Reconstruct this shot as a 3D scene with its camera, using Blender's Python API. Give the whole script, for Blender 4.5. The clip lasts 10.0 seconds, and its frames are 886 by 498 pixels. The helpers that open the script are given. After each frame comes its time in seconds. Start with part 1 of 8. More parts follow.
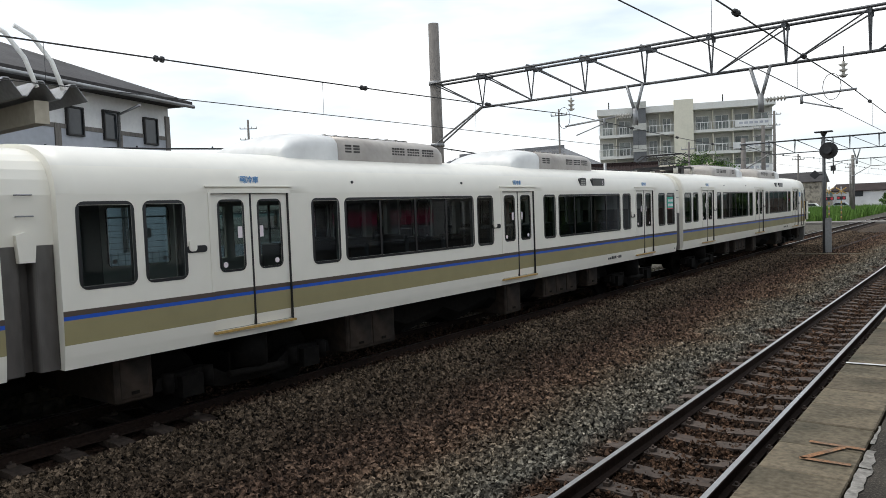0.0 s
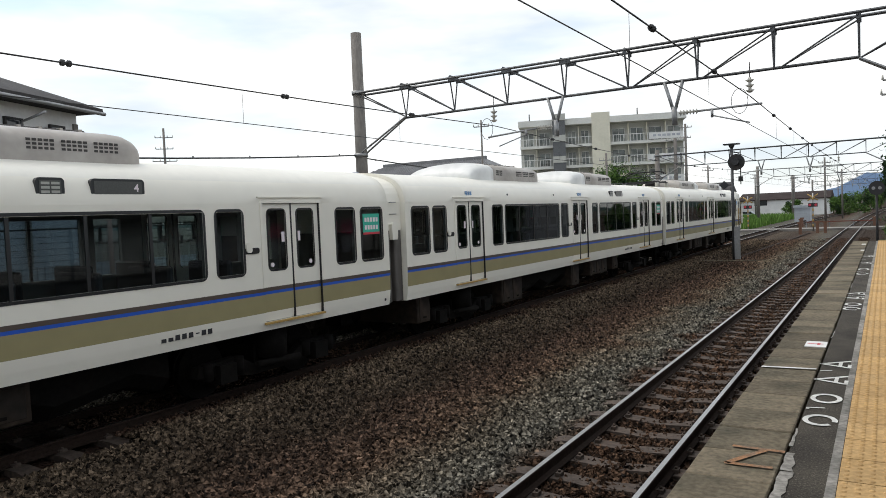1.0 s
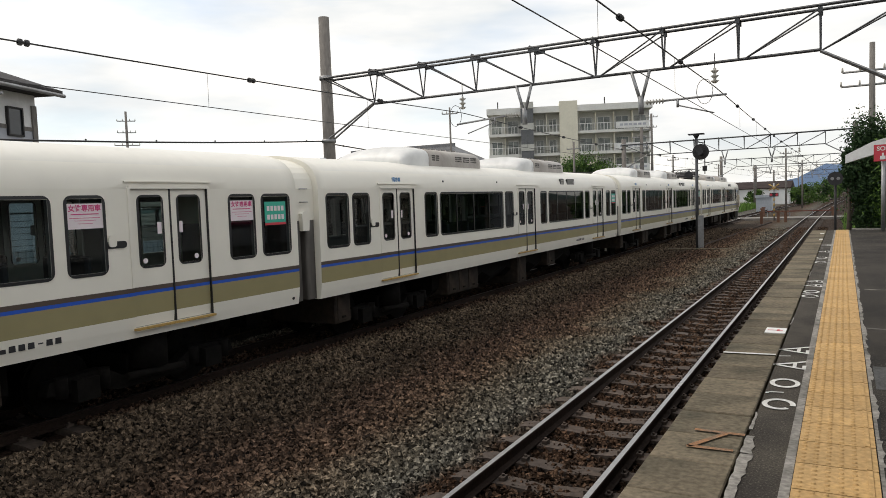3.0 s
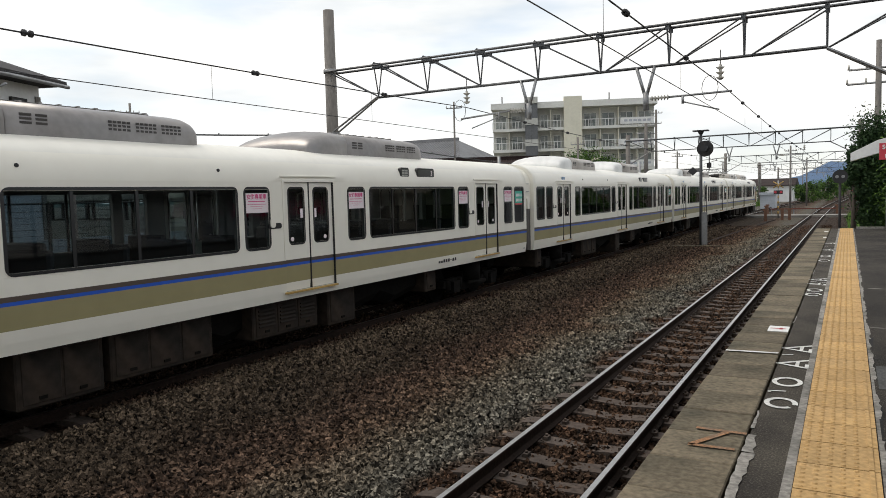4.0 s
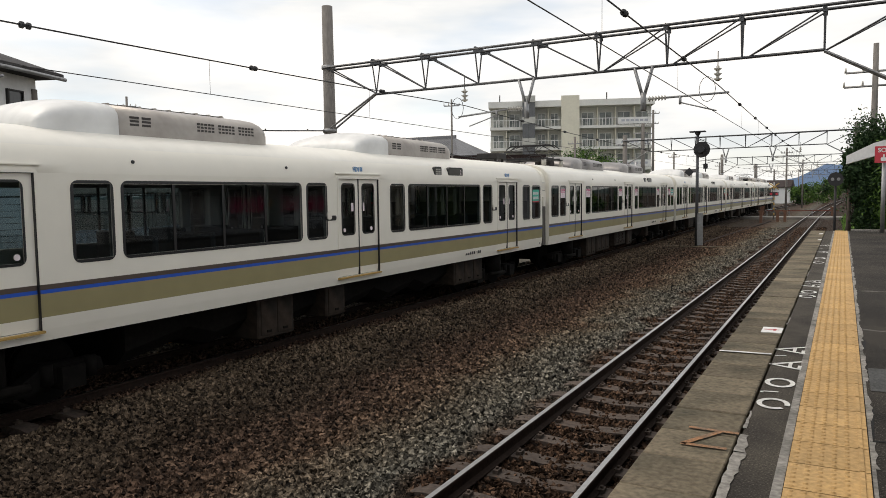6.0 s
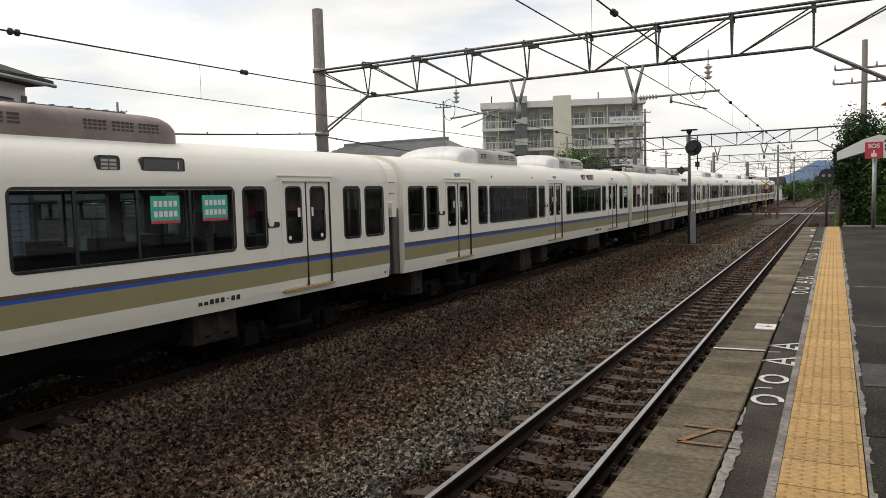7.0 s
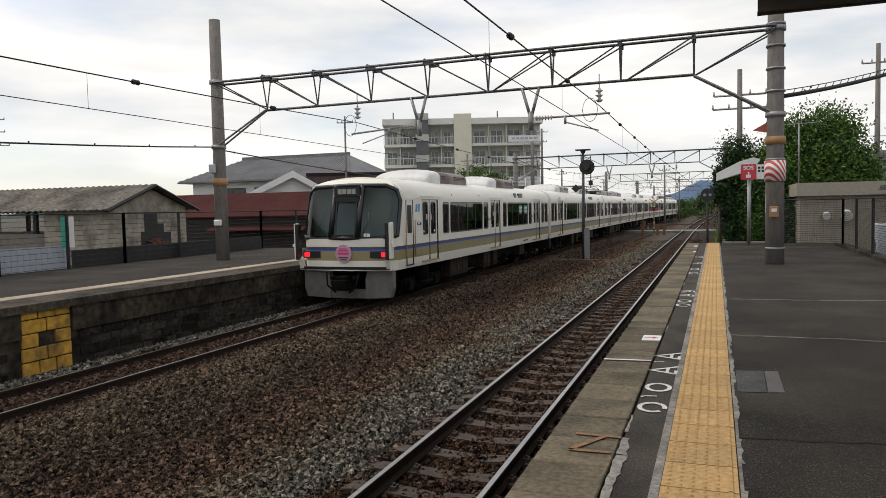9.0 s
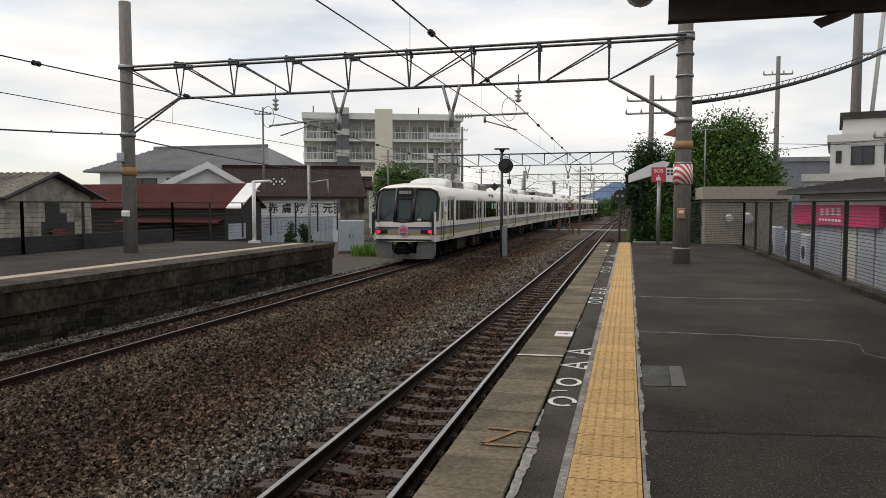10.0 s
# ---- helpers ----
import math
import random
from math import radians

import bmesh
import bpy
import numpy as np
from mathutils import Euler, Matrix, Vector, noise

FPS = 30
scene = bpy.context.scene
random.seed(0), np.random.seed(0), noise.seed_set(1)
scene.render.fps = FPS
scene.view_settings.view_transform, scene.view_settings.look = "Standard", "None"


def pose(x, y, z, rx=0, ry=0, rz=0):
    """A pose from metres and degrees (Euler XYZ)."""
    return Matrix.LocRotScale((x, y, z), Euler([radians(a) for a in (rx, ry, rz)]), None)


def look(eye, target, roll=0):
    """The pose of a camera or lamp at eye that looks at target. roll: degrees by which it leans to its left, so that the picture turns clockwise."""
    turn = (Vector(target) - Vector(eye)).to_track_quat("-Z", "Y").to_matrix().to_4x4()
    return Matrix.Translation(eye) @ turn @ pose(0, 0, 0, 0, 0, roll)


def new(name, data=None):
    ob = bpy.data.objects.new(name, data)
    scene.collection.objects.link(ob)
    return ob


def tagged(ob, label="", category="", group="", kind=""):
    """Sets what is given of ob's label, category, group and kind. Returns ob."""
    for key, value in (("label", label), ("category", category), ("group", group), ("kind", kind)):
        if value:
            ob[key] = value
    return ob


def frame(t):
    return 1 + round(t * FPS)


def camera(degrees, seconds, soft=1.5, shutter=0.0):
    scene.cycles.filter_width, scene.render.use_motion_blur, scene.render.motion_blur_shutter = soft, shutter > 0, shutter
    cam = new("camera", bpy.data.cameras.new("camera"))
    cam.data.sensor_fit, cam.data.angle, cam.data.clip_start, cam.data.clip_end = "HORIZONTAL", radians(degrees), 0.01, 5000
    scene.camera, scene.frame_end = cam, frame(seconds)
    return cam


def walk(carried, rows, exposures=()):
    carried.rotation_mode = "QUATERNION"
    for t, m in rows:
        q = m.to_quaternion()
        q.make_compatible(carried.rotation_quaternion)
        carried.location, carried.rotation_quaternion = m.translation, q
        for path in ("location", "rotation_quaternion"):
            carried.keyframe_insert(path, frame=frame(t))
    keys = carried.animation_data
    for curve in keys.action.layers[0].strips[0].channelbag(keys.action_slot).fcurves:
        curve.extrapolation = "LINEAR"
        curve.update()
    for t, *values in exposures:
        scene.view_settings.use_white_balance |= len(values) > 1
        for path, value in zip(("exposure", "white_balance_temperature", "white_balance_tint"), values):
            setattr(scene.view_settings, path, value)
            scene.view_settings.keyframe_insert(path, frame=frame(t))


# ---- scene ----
import functools

cam = camera(62.68, 10.0, soft=0.72)
# seconds, eye x y z, pitch, roll, yaw; rail heads lie at z = 0, the tracks run along +y
PATH = [
    (0.0, 0.013, -0.036, 2.634, -3.16, 2.14, 37.26),
    (0.5, -0.035, -0.020, 2.633, -2.76, 2.54, 34.88),
    (1.0, -0.063, 0.032, 2.639, -2.59, 2.40, 31.27),
    (1.5, -0.067, 0.036, 2.638, -2.76, 2.17, 28.59),
    (2.0, -0.070, 0.026, 2.636, -3.17, 1.97, 28.43),
    (3.5, -0.066, 0.033, 2.633, -3.87, 1.97, 28.92),
    (4.0, -0.072, 0.043, 2.638, -4.11, 1.49, 29.02),
    (4.5, -0.077, 0.041, 2.635, -4.20, 0.64, 29.39),
    (5.0, -0.075, 0.041, 2.635, -4.31, 0.24, 28.94),
    (5.5, -0.071, 0.025, 2.639, -4.35, 0.39, 28.93),
    (7.0, -0.060, 0.030, 2.638, -4.19, 1.56, 28.22),
    (7.5, -0.057, 0.020, 2.636, -3.94, 1.56, 28.11),
    (8.0, -0.053, 0.025, 2.639, -3.85, 1.75, 27.57),
    (8.5, -0.041, 0.032, 2.638, -3.50, 1.77, 24.95),
    (9.0, -0.019, -0.018, 2.647, -3.14, 1.15, 20.52),
    (9.5, -0.011, -0.024, 2.648, -3.07, 0.78, 17.15),
    (10.0, 0.001, -0.000, 2.640, -3.49, -0.03, 14.25),
]
walk(cam, [(t, pose(x, y, z, 90 + p, r, w)) for t, x, y, z, p, r, w in PATH],
     exposures=[(0.0, 0.36, 6480, 9), (1.0, 0.30, 6620, 9), (1.5, 0.24, 6850, 10), (2.0, 0.22, 7050, 11), (3.5, 0.23, 7050, 11), (4.5, 0.28, 6700, 9), (5.5, 0.25, 7000, 11),
                (7.0, 0.19, 7200, 12), (7.5, 0.19, 7150, 12), (8.5, 0.10, 6950, 12), (10.0, 0.06, 6950, 12)])

# ---- sky and sun: bright overcast with thin blue gaps ----
SUN_EL, SUN_AZ = 58.0, 262.0          # degrees; azimuth clockwise from +y
world = bpy.data.worlds.new("world")
scene.world = world
world.use_nodes = True
wn, wl = world.node_tree.nodes, world.node_tree.links
wn.clear()
sky = wn.new("ShaderNodeTexSky")
sky.sky_type, sky.sun_disc = "NISHITA", False
sky.sun_elevation, sky.sun_rotation = radians(SUN_EL), radians(SUN_AZ)
sky_gain = wn.new("ShaderNodeVectorMath")
sky_gain.operation = "SCALE"
sky_gain.inputs["Scale"].default_value = 0.16
coord = wn.new("ShaderNodeTexCoord")
squash = wn.new("ShaderNodeMapping")
squash.inputs["Scale"].default_value = (1.0, 1.0, 4.2)
clouds = wn.new("ShaderNodeTexNoise")
clouds.inputs["Scale"].default_value, clouds.inputs["Detail"].default_value = 1.7, 6.0
clouds.inputs["Roughness"].default_value = 0.52
cover = wn.new("ShaderNodeValToRGB")
cover.color_ramp.elements[0].position, cover.color_ramp.elements[1].position = 0.36, 0.56
cover.color_ramp.elements[0].color = (0.3, 0.3, 0.3, 1)
cover.color_ramp.elements[1].color = (1, 1, 1, 1)
grey = wn.new("ShaderNodeTexNoise")
grey.inputs["Scale"].default_value, grey.inputs["Detail"].default_value = 3.1, 5.0
cloud_tone = wn.new("ShaderNodeValToRGB")
cloud_tone.color_ramp.elements[0].position, cloud_tone.color_ramp.elements[1].position = 0.33, 0.6
cloud_tone.color_ramp.elements[0].color = (0.66, 0.73, 0.80, 1)
cloud_tone.color_ramp.elements[1].color = (1.0, 1.01, 1.02, 1)
veil = wn.new("ShaderNodeMixRGB")
bg = wn.new("ShaderNodeBackground")
bg.inputs["Strength"].default_value = 1.0
wout = wn.new("ShaderNodeOutputWorld")
wl.new(sky.outputs[0], sky_gain.inputs[0])
wl.new(coord.outputs["Generated"], squash.inputs["Vector"])
wl.new(squash.outputs[0], clouds.inputs["Vector"])
wl.new(squash.outputs[0], grey.inputs["Vector"])
wl.new(clouds.outputs["Fac"], cover.inputs["Fac"])
wl.new(grey.outputs["Fac"], cloud_tone.inputs["Fac"])
wl.new(cover.outputs[0], veil.inputs["Fac"])
wl.new(sky_gain.outputs[0], veil.inputs["Color1"])
wl.new(cloud_tone.outputs[0], veil.inputs["Color2"])
wl.new(veil.outputs[0], bg.inputs["Color"])
wl.new(bg.outputs[0], wout.inputs["Surface"])
sun = new("sun", bpy.data.lights.new("sun", "SUN"))
sun.data.energy, sun.data.angle, sun.data.color = 1.4, radians(30), (1.0, 0.96, 0.9)
sa, se = radians(SUN_AZ), radians(SUN_EL)
sun.matrix_world = look((0, 0, 0), (-math.sin(sa) * math.cos(se), -math.cos(sa) * math.cos(se), -math.sin(se)))


# ---- materials ----
def mat(name, color, rough=0.6, metal=0.0, var=0.15, scale=6.0, stain=0.15, stain_scale=0.7, bump=0.1,
        tint=None, per_object=0.0, spec=0.5, stretch=(1, 1, 1)):
    """Two scales of colour variation, roughness variation and fine relief, in metres."""
    m = bpy.data.materials.new(name)
    m.use_nodes = True
    n, l = m.node_tree.nodes, m.node_tree.links
    b = n["Principled BSDF"]
    b.inputs["Metallic"].default_value, b.inputs["Specular IOR Level"].default_value = metal, spec
    tc, mp = n.new("ShaderNodeTexCoord"), n.new("ShaderNodeMapping")
    mp.inputs["Scale"].default_value = stretch
    l.new(tc.outputs["Object"], mp.inputs["Vector"])
    if per_object:        # every piece has its own grain
        own, far_off = n.new("ShaderNodeObjectInfo"), n.new("ShaderNodeMath")
        far_off.operation, far_off.inputs[1].default_value = "MULTIPLY", 91.0
        l.new(own.outputs["Random"], far_off.inputs[0])
        l.new(far_off.outputs[0], mp.inputs["Location"])
    fine, broad = n.new("ShaderNodeTexNoise"), n.new("ShaderNodeTexNoise")
    fine.inputs["Scale"].default_value, fine.inputs["Detail"].default_value = scale, 6.0
    broad.inputs["Scale"].default_value, broad.inputs["Detail"].default_value = stain_scale, 4.0
    l.new(mp.outputs[0], fine.inputs["Vector"])
    l.new(mp.outputs[0], broad.inputs["Vector"])
    base = [c for c in color] + [1]
    other = [c for c in (tint or [c * 0.45 for c in color])] + [1]
    r1 = n.new("ShaderNodeMapRange")
    r1.inputs["From Min"].default_value, r1.inputs["From Max"].default_value = 0.3, 0.7
    r1.inputs["To Min"].default_value, r1.inputs["To Max"].default_value = 1 - var, 1 + var
    l.new(fine.outputs["Fac"], r1.inputs["Value"])
    r2 = n.new("ShaderNodeMapRange")
    r2.inputs["From Min"].default_value, r2.inputs["From Max"].default_value = 0.42, 0.75
    r2.inputs["To Max"].default_value = min(1.0, stain * 2)
    l.new(broad.outputs["Fac"], r2.inputs["Value"])
    mix = n.new("ShaderNodeMixRGB")
    mix.inputs["Color1"].default_value, mix.inputs["Color2"].default_value = base, other
    l.new(r2.outputs[0], mix.inputs["Fac"])
    mul = n.new("ShaderNodeVectorMath")
    mul.operation = "SCALE"
    l.new(mix.outputs[0], mul.inputs[0])
    if per_object:
        oi, r3 = n.new("ShaderNodeObjectInfo"), n.new("ShaderNodeMapRange")
        r3.inputs["To Min"].default_value, r3.inputs["To Max"].default_value = 1 - per_object, 1 + per_object
        l.new(oi.outputs["Random"], r3.inputs["Value"])
        both = n.new("ShaderNodeMath")
        both.operation = "MULTIPLY"
        l.new(r1.outputs[0], both.inputs[0])
        l.new(r3.outputs[0], both.inputs[1])
        l.new(both.outputs[0], mul.inputs["Scale"])
    else:
        l.new(r1.outputs[0], mul.inputs["Scale"])
    l.new(mul.outputs[0], b.inputs["Base Color"])
    rr = n.new("ShaderNodeMapRange")
    rr.inputs["To Min"].default_value, rr.inputs["To Max"].default_value = max(0.02, rough - 0.12), min(1, rough + 0.12)
    l.new(broad.outputs["Fac"], rr.inputs["Value"])
    l.new(rr.outputs[0], b.inputs["Roughness"])
    if bump:
        bp = n.new("ShaderNodeBump")
        bp.inputs["Strength"].default_value, bp.inputs["Distance"].default_value = min(1, bump), 0.02
        l.new(fine.outputs["Fac"], bp.inputs["Height"])
        l.new(bp.outputs[0], b.inputs["Normal"])
    return m


def glass(name, tint, clear, rough=0.02):
    """A pane: tinted see-through with a mirror-like coat."""
    m = bpy.data.materials.new(name)
    m.use_nodes = True
    n, l = m.node_tree.nodes, m.node_tree.links
    n.clear()
    out, t, g, mx, fr = (n.new("ShaderNode" + k) for k in ("OutputMaterial", "BsdfTransparent", "BsdfGlossy", "MixShader", "Fresnel"))
    t.inputs["Color"].default_value = [c * clear for c in tint] + [1]
    g.inputs["Roughness"].default_value = rough
    fr.inputs["IOR"].default_value = 1.5
    l.new(fr.outputs[0], mx.inputs[0])
    l.new(t.outputs[0], mx.inputs[1])
    l.new(g.outputs[0], mx.inputs[2])
    l.new(mx.outputs[0], out.inputs["Surface"])
    return m


def glow(name, color, strength):
    m = bpy.data.materials.new(name)
    m.use_nodes = True
    b = m.node_tree.nodes["Principled BSDF"]
    b.inputs["Base Color"].default_value = [*color, 1]
    b.inputs["Emission Color"].default_value, b.inputs["Emission Strength"].default_value = [*color, 1], strength
    return m


def stones(name, bands):
    """Ballast: single stones differ; the tone changes across the tracks with rust and dust, and with painted shade
    beside the far train (bands: x, colour).
    """
    m = bpy.data.materials.new(name)
    m.use_nodes = True
    n, l = m.node_tree.nodes, m.node_tree.links
    b = n["Principled BSDF"]
    b.inputs["Roughness"].default_value, b.inputs["Specular IOR Level"].default_value = 0.92, 0.15
    geo, sep = n.new("ShaderNodeNewGeometry"), n.new("ShaderNodeSeparateXYZ")
    l.new(geo.outputs["Position"], sep.inputs[0])
    wob = n.new("ShaderNodeTexNoise")
    wob.inputs["Scale"].default_value, wob.inputs["Detail"].default_value = 0.55, 5.0
    l.new(geo.outputs["Position"], wob.inputs["Vector"])
    shift = n.new("ShaderNodeMath")
    shift.operation, shift.inputs[1].default_value = "MULTIPLY_ADD", 2.4
    l.new(wob.outputs["Fac"], shift.inputs[0])
    l.new(sep.outputs["X"], shift.inputs[2])
    rg = n.new("ShaderNodeMapRange")
    rg.inputs["From Min"].default_value, rg.inputs["From Max"].default_value = -13 + 1.2, 1 + 1.2
    l.new(shift.outputs[0], rg.inputs["Value"])
    ramp = n.new("ShaderNodeValToRGB")
    e = ramp.color_ramp.elements
    e[0].position, e[0].color = (bands[0][0] + 13) / 14, (*bands[0][1], 1)
    e[1].position, e[1].color = (bands[-1][0] + 13) / 14, (*bands[-1][1], 1)
    for x, c in bands[1:-1]:
        e.new((x + 13) / 14).color = (*c, 1)
    l.new(rg.outputs[0], ramp.inputs["Fac"])
    vo = n.new("ShaderNodeTexVoronoi")
    vo.inputs["Scale"].default_value = 18.0
    l.new(geo.outputs["Position"], vo.inputs["Vector"])
    one, two = n.new("ShaderNodeMapRange"), n.new("ShaderNodeMapRange")
    one.inputs["To Min"].default_value, one.inputs["To Max"].default_value = 0.1, 2.4
    l.new(geo.outputs["Random Per Island"], one.inputs["Value"])
    sp = n.new("ShaderNodeSeparateColor")
    l.new(vo.outputs["Color"], sp.inputs[0])
    two.inputs["To Min"].default_value, two.inputs["To Max"].default_value = 0.45, 1.55
    l.new(sp.outputs[0], two.inputs["Value"])
    mm = n.new("ShaderNodeMath")
    mm.operation = "MULTIPLY"
    l.new(one.outputs[0], mm.inputs[0])
    l.new(two.outputs[0], mm.inputs[1])
    mul = n.new("ShaderNodeVectorMath")
    mul.operation = "SCALE"
    l.new(ramp.outputs[0], mul.inputs[0])
    l.new(mm.outputs[0], mul.inputs["Scale"])
    l.new(mul.outputs[0], b.inputs["Base Color"])
    bp = n.new("ShaderNodeBump")
    bp.inputs["Strength"].default_value, bp.inputs["Distance"].default_value = 1.0, 0.05
    l.new(vo.outputs["Distance"], bp.inputs["Height"])
    l.new(bp.outputs[0], b.inputs["Normal"])
    return m


def speckled(name, dark, worn, grit, stain_scale=0.5):
    """Worn asphalt: dark binder, broad dusty wear, pale grit showing through."""
    m = bpy.data.materials.new(name)
    m.use_nodes = True
    n, l = m.node_tree.nodes, m.node_tree.links
    b = n["Principled BSDF"]
    b.inputs["Roughness"].default_value, b.inputs["Specular IOR Level"].default_value = 0.9, 0.15
    tc = n.new("ShaderNodeTexCoord")

    def tex(scale, detail, lo, hi):
        t, r = n.new("ShaderNodeTexNoise"), n.new("ShaderNodeMapRange")
        t.inputs["Scale"].default_value, t.inputs["Detail"].default_value, t.inputs["Roughness"].default_value = scale, detail, 0.62
        r.inputs["From Min"].default_value, r.inputs["From Max"].default_value = lo, hi
        l.new(tc.outputs["Object"], t.inputs["Vector"])
        l.new(t.outputs["Fac"], r.inputs["Value"])
        return t, r
    wear = tex(stain_scale, 12.0, 0.36, 0.66)[1]
    fine_t, fine = tex(85.0, 5.0, 0.3, 0.7)
    chips = tex(85.0, 3.0, 0.585, 0.70)[1]
    mix, mul, top = n.new("ShaderNodeMixRGB"), n.new("ShaderNodeVectorMath"), n.new("ShaderNodeMixRGB")
    mix.inputs["Color1"].default_value, mix.inputs["Color2"].default_value = (*dark, 1), (*worn, 1)
    l.new(wear.outputs[0], mix.inputs["Fac"])
    fine.inputs["To Min"].default_value, fine.inputs["To Max"].default_value = 0.45, 1.6
    mul.operation = "SCALE"
    l.new(mix.outputs[0], mul.inputs[0])
    l.new(fine.outputs[0], mul.inputs["Scale"])
    l.new(mul.outputs[0], top.inputs["Color1"])
    top.inputs["Color2"].default_value = (*grit, 1)
    chips.inputs["To Max"].default_value = 0.5
    l.new(chips.outputs[0], top.inputs["Fac"])
    l.new(top.outputs[0], b.inputs["Base Color"])
    bp = n.new("ShaderNodeBump")
    bp.inputs["Strength"].default_value, bp.inputs["Distance"].default_value = 0.5, 0.01
    l.new(fine_t.outputs["Fac"], bp.inputs["Height"])
    l.new(bp.outputs[0], b.inputs["Normal"])
    return m


# bands from x -8.5 to -6.2 also hold some of the far train's shade
M_BALLAST = stones("ballast", [(-12.5, (0.123, 0.113, 0.092)), (-10.75, (0.131, 0.121, 0.100)), (-10.35, (0.061, 0.038, 0.026)), (-9.0, (0.051, 0.030, 0.021)), (-8.55, (0.098, 0.072, 0.049)),
                               (-7.5, (0.071, 0.052, 0.036)), (-6.9, (0.055, 0.038, 0.026)), (-6.2, (0.070, 0.044, 0.031)), (-5.4, (0.090, 0.059, 0.040)), (-4.9, (0.112, 0.088, 0.063)), (-4.4, (0.111, 0.098, 0.076)),
                               (-3.8, (0.116, 0.108, 0.089)), (-3.4, (0.061, 0.035, 0.022)), (-1.6, (0.041, 0.025, 0.016))])
M_ASPHALT = speckled("asphalt", (0.017, 0.0155, 0.0135), (0.047, 0.041, 0.034), (0.26, 0.24, 0.21), stain_scale=0.75)
M_ASPHALT_DARK = speckled("asphalt_strip", (0.033, 0.029, 0.025), (0.07, 0.062, 0.05), (0.22, 0.20, 0.17), stain_scale=1.6)
M_SLAB = mat("platform_slab", (0.145, 0.12, 0.084), 0.9, var=0.32, scale=28, stain=0.6, stain_scale=2.0, bump=0.5, tint=(0.055, 0.052, 0.038), per_object=0.3, spec=0.15)
M_MORTAR = mat("light_mortar", (0.26, 0.247, 0.225), 0.9, var=0.35, scale=30, stain=0.45, stain_scale=3, bump=0.3, tint=(0.09, 0.088, 0.08), spec=0.15)
M_YELLOW = mat("tactile_yellow", (0.48, 0.305, 0.13), 0.8, var=0.22, scale=30, stain=0.3, stain_scale=1.8, bump=0.1, tint=(0.36, 0.25, 0.13), per_object=0.10, spec=0.2)
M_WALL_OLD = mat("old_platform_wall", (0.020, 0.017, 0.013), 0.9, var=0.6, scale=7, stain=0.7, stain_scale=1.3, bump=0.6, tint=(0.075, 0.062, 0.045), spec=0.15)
M_RAIL_TOP = mat("rail_head", (0.36, 0.35, 0.34), 0.32, metal=1.0, var=0.15, scale=20, stain=0.2, bump=0.02)
M_RAIL = mat("rusty_rail", (0.026, 0.016, 0.012), 0.9, var=0.3, scale=25, stain=0.25, stain_scale=2, bump=0.3, tint=(0.024, 0.018, 0.015), spec=0.15)
M_SLEEPER = mat("sleeper", (0.062, 0.045, 0.035), 0.95, var=0.4, scale=18, stain=0.4, stain_scale=1.5, bump=0.3, tint=(0.07, 0.048, 0.036), per_object=0.2)
M_CREAM = mat("train_cream", (0.80, 0.77, 0.68), 0.34, var=0.02, scale=3, stain=0.10, stain_scale=0.5, bump=0.0, tint=(0.62, 0.58, 0.50))
M_OLIVE = mat("train_olive", (0.30, 0.262, 0.135), 0.38, var=0.04, scale=4, stain=0.08, bump=0.0)
M_BLUE = mat("train_blue", (0.012, 0.085, 0.46), 0.36, var=0.04, scale=4, stain=0.06, bump=0.0)
M_BROWN = mat("train_brown", (0.085, 0.062, 0.05), 0.38, var=0.04, scale=4, stain=0.06, bump=0.0)
M_GASKET = mat("black_rubber", (0.012, 0.012, 0.013), 0.35, var=0.1, scale=20, stain=0.05, bump=0.0)
M_GLASS = glass("tinted_window", (0.78, 0.94, 1.0), 0.48)
M_DOOR_GLASS = glass("door_glass", (0.78, 0.95, 0.92), 0.8)
M_SCREEN = glass("windscreen_glass", (0.72, 0.92, 0.90), 0.42)
M_ROOF = mat("train_roof", (0.76, 0.74, 0.67), 0.4, var=0.03, scale=5, stain=0.12, stain_scale=0.6, bump=0.0, tint=(0.6, 0.57, 0.5))
M_AC_GREY = mat("grey_aircon", (0.27, 0.255, 0.245), 0.38, metal=0.55, var=0.1, scale=8, stain=0.2, stain_scale=1.2, bump=0.03)
M_AC_BODY = mat("silver_aircon", (0.40, 0.37, 0.335), 0.42, metal=0.25, var=0.08, scale=8, stain=0.3, stain_scale=1.1, bump=0.03, tint=(0.24, 0.21, 0.185))
M_AC_BROWN = mat("brown_aircon", (0.20, 0.155, 0.135), 0.45, metal=0.2, var=0.1, scale=8, stain=0.35, stain_scale=1.1, bump=0.03, tint=(0.11, 0.085, 0.075))
M_AC_SLOT = mat("dark_slots", (0.05, 0.045, 0.042), 0.7, var=0.1, bump=0.0)
M_AC_WHITE = mat("pale_aircon", (0.72, 0.72, 0.70), 0.45, metal=0.0, var=0.05, scale=6, stain=0.2, stain_scale=1.2, bump=0.03)
# near-black: the shade beneath the car floor is put into the underframe colour
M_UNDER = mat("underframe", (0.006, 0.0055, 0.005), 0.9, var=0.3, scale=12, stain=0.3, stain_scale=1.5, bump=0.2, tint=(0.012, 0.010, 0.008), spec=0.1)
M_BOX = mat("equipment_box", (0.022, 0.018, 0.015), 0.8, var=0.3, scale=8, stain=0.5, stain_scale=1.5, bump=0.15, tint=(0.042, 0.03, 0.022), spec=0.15)
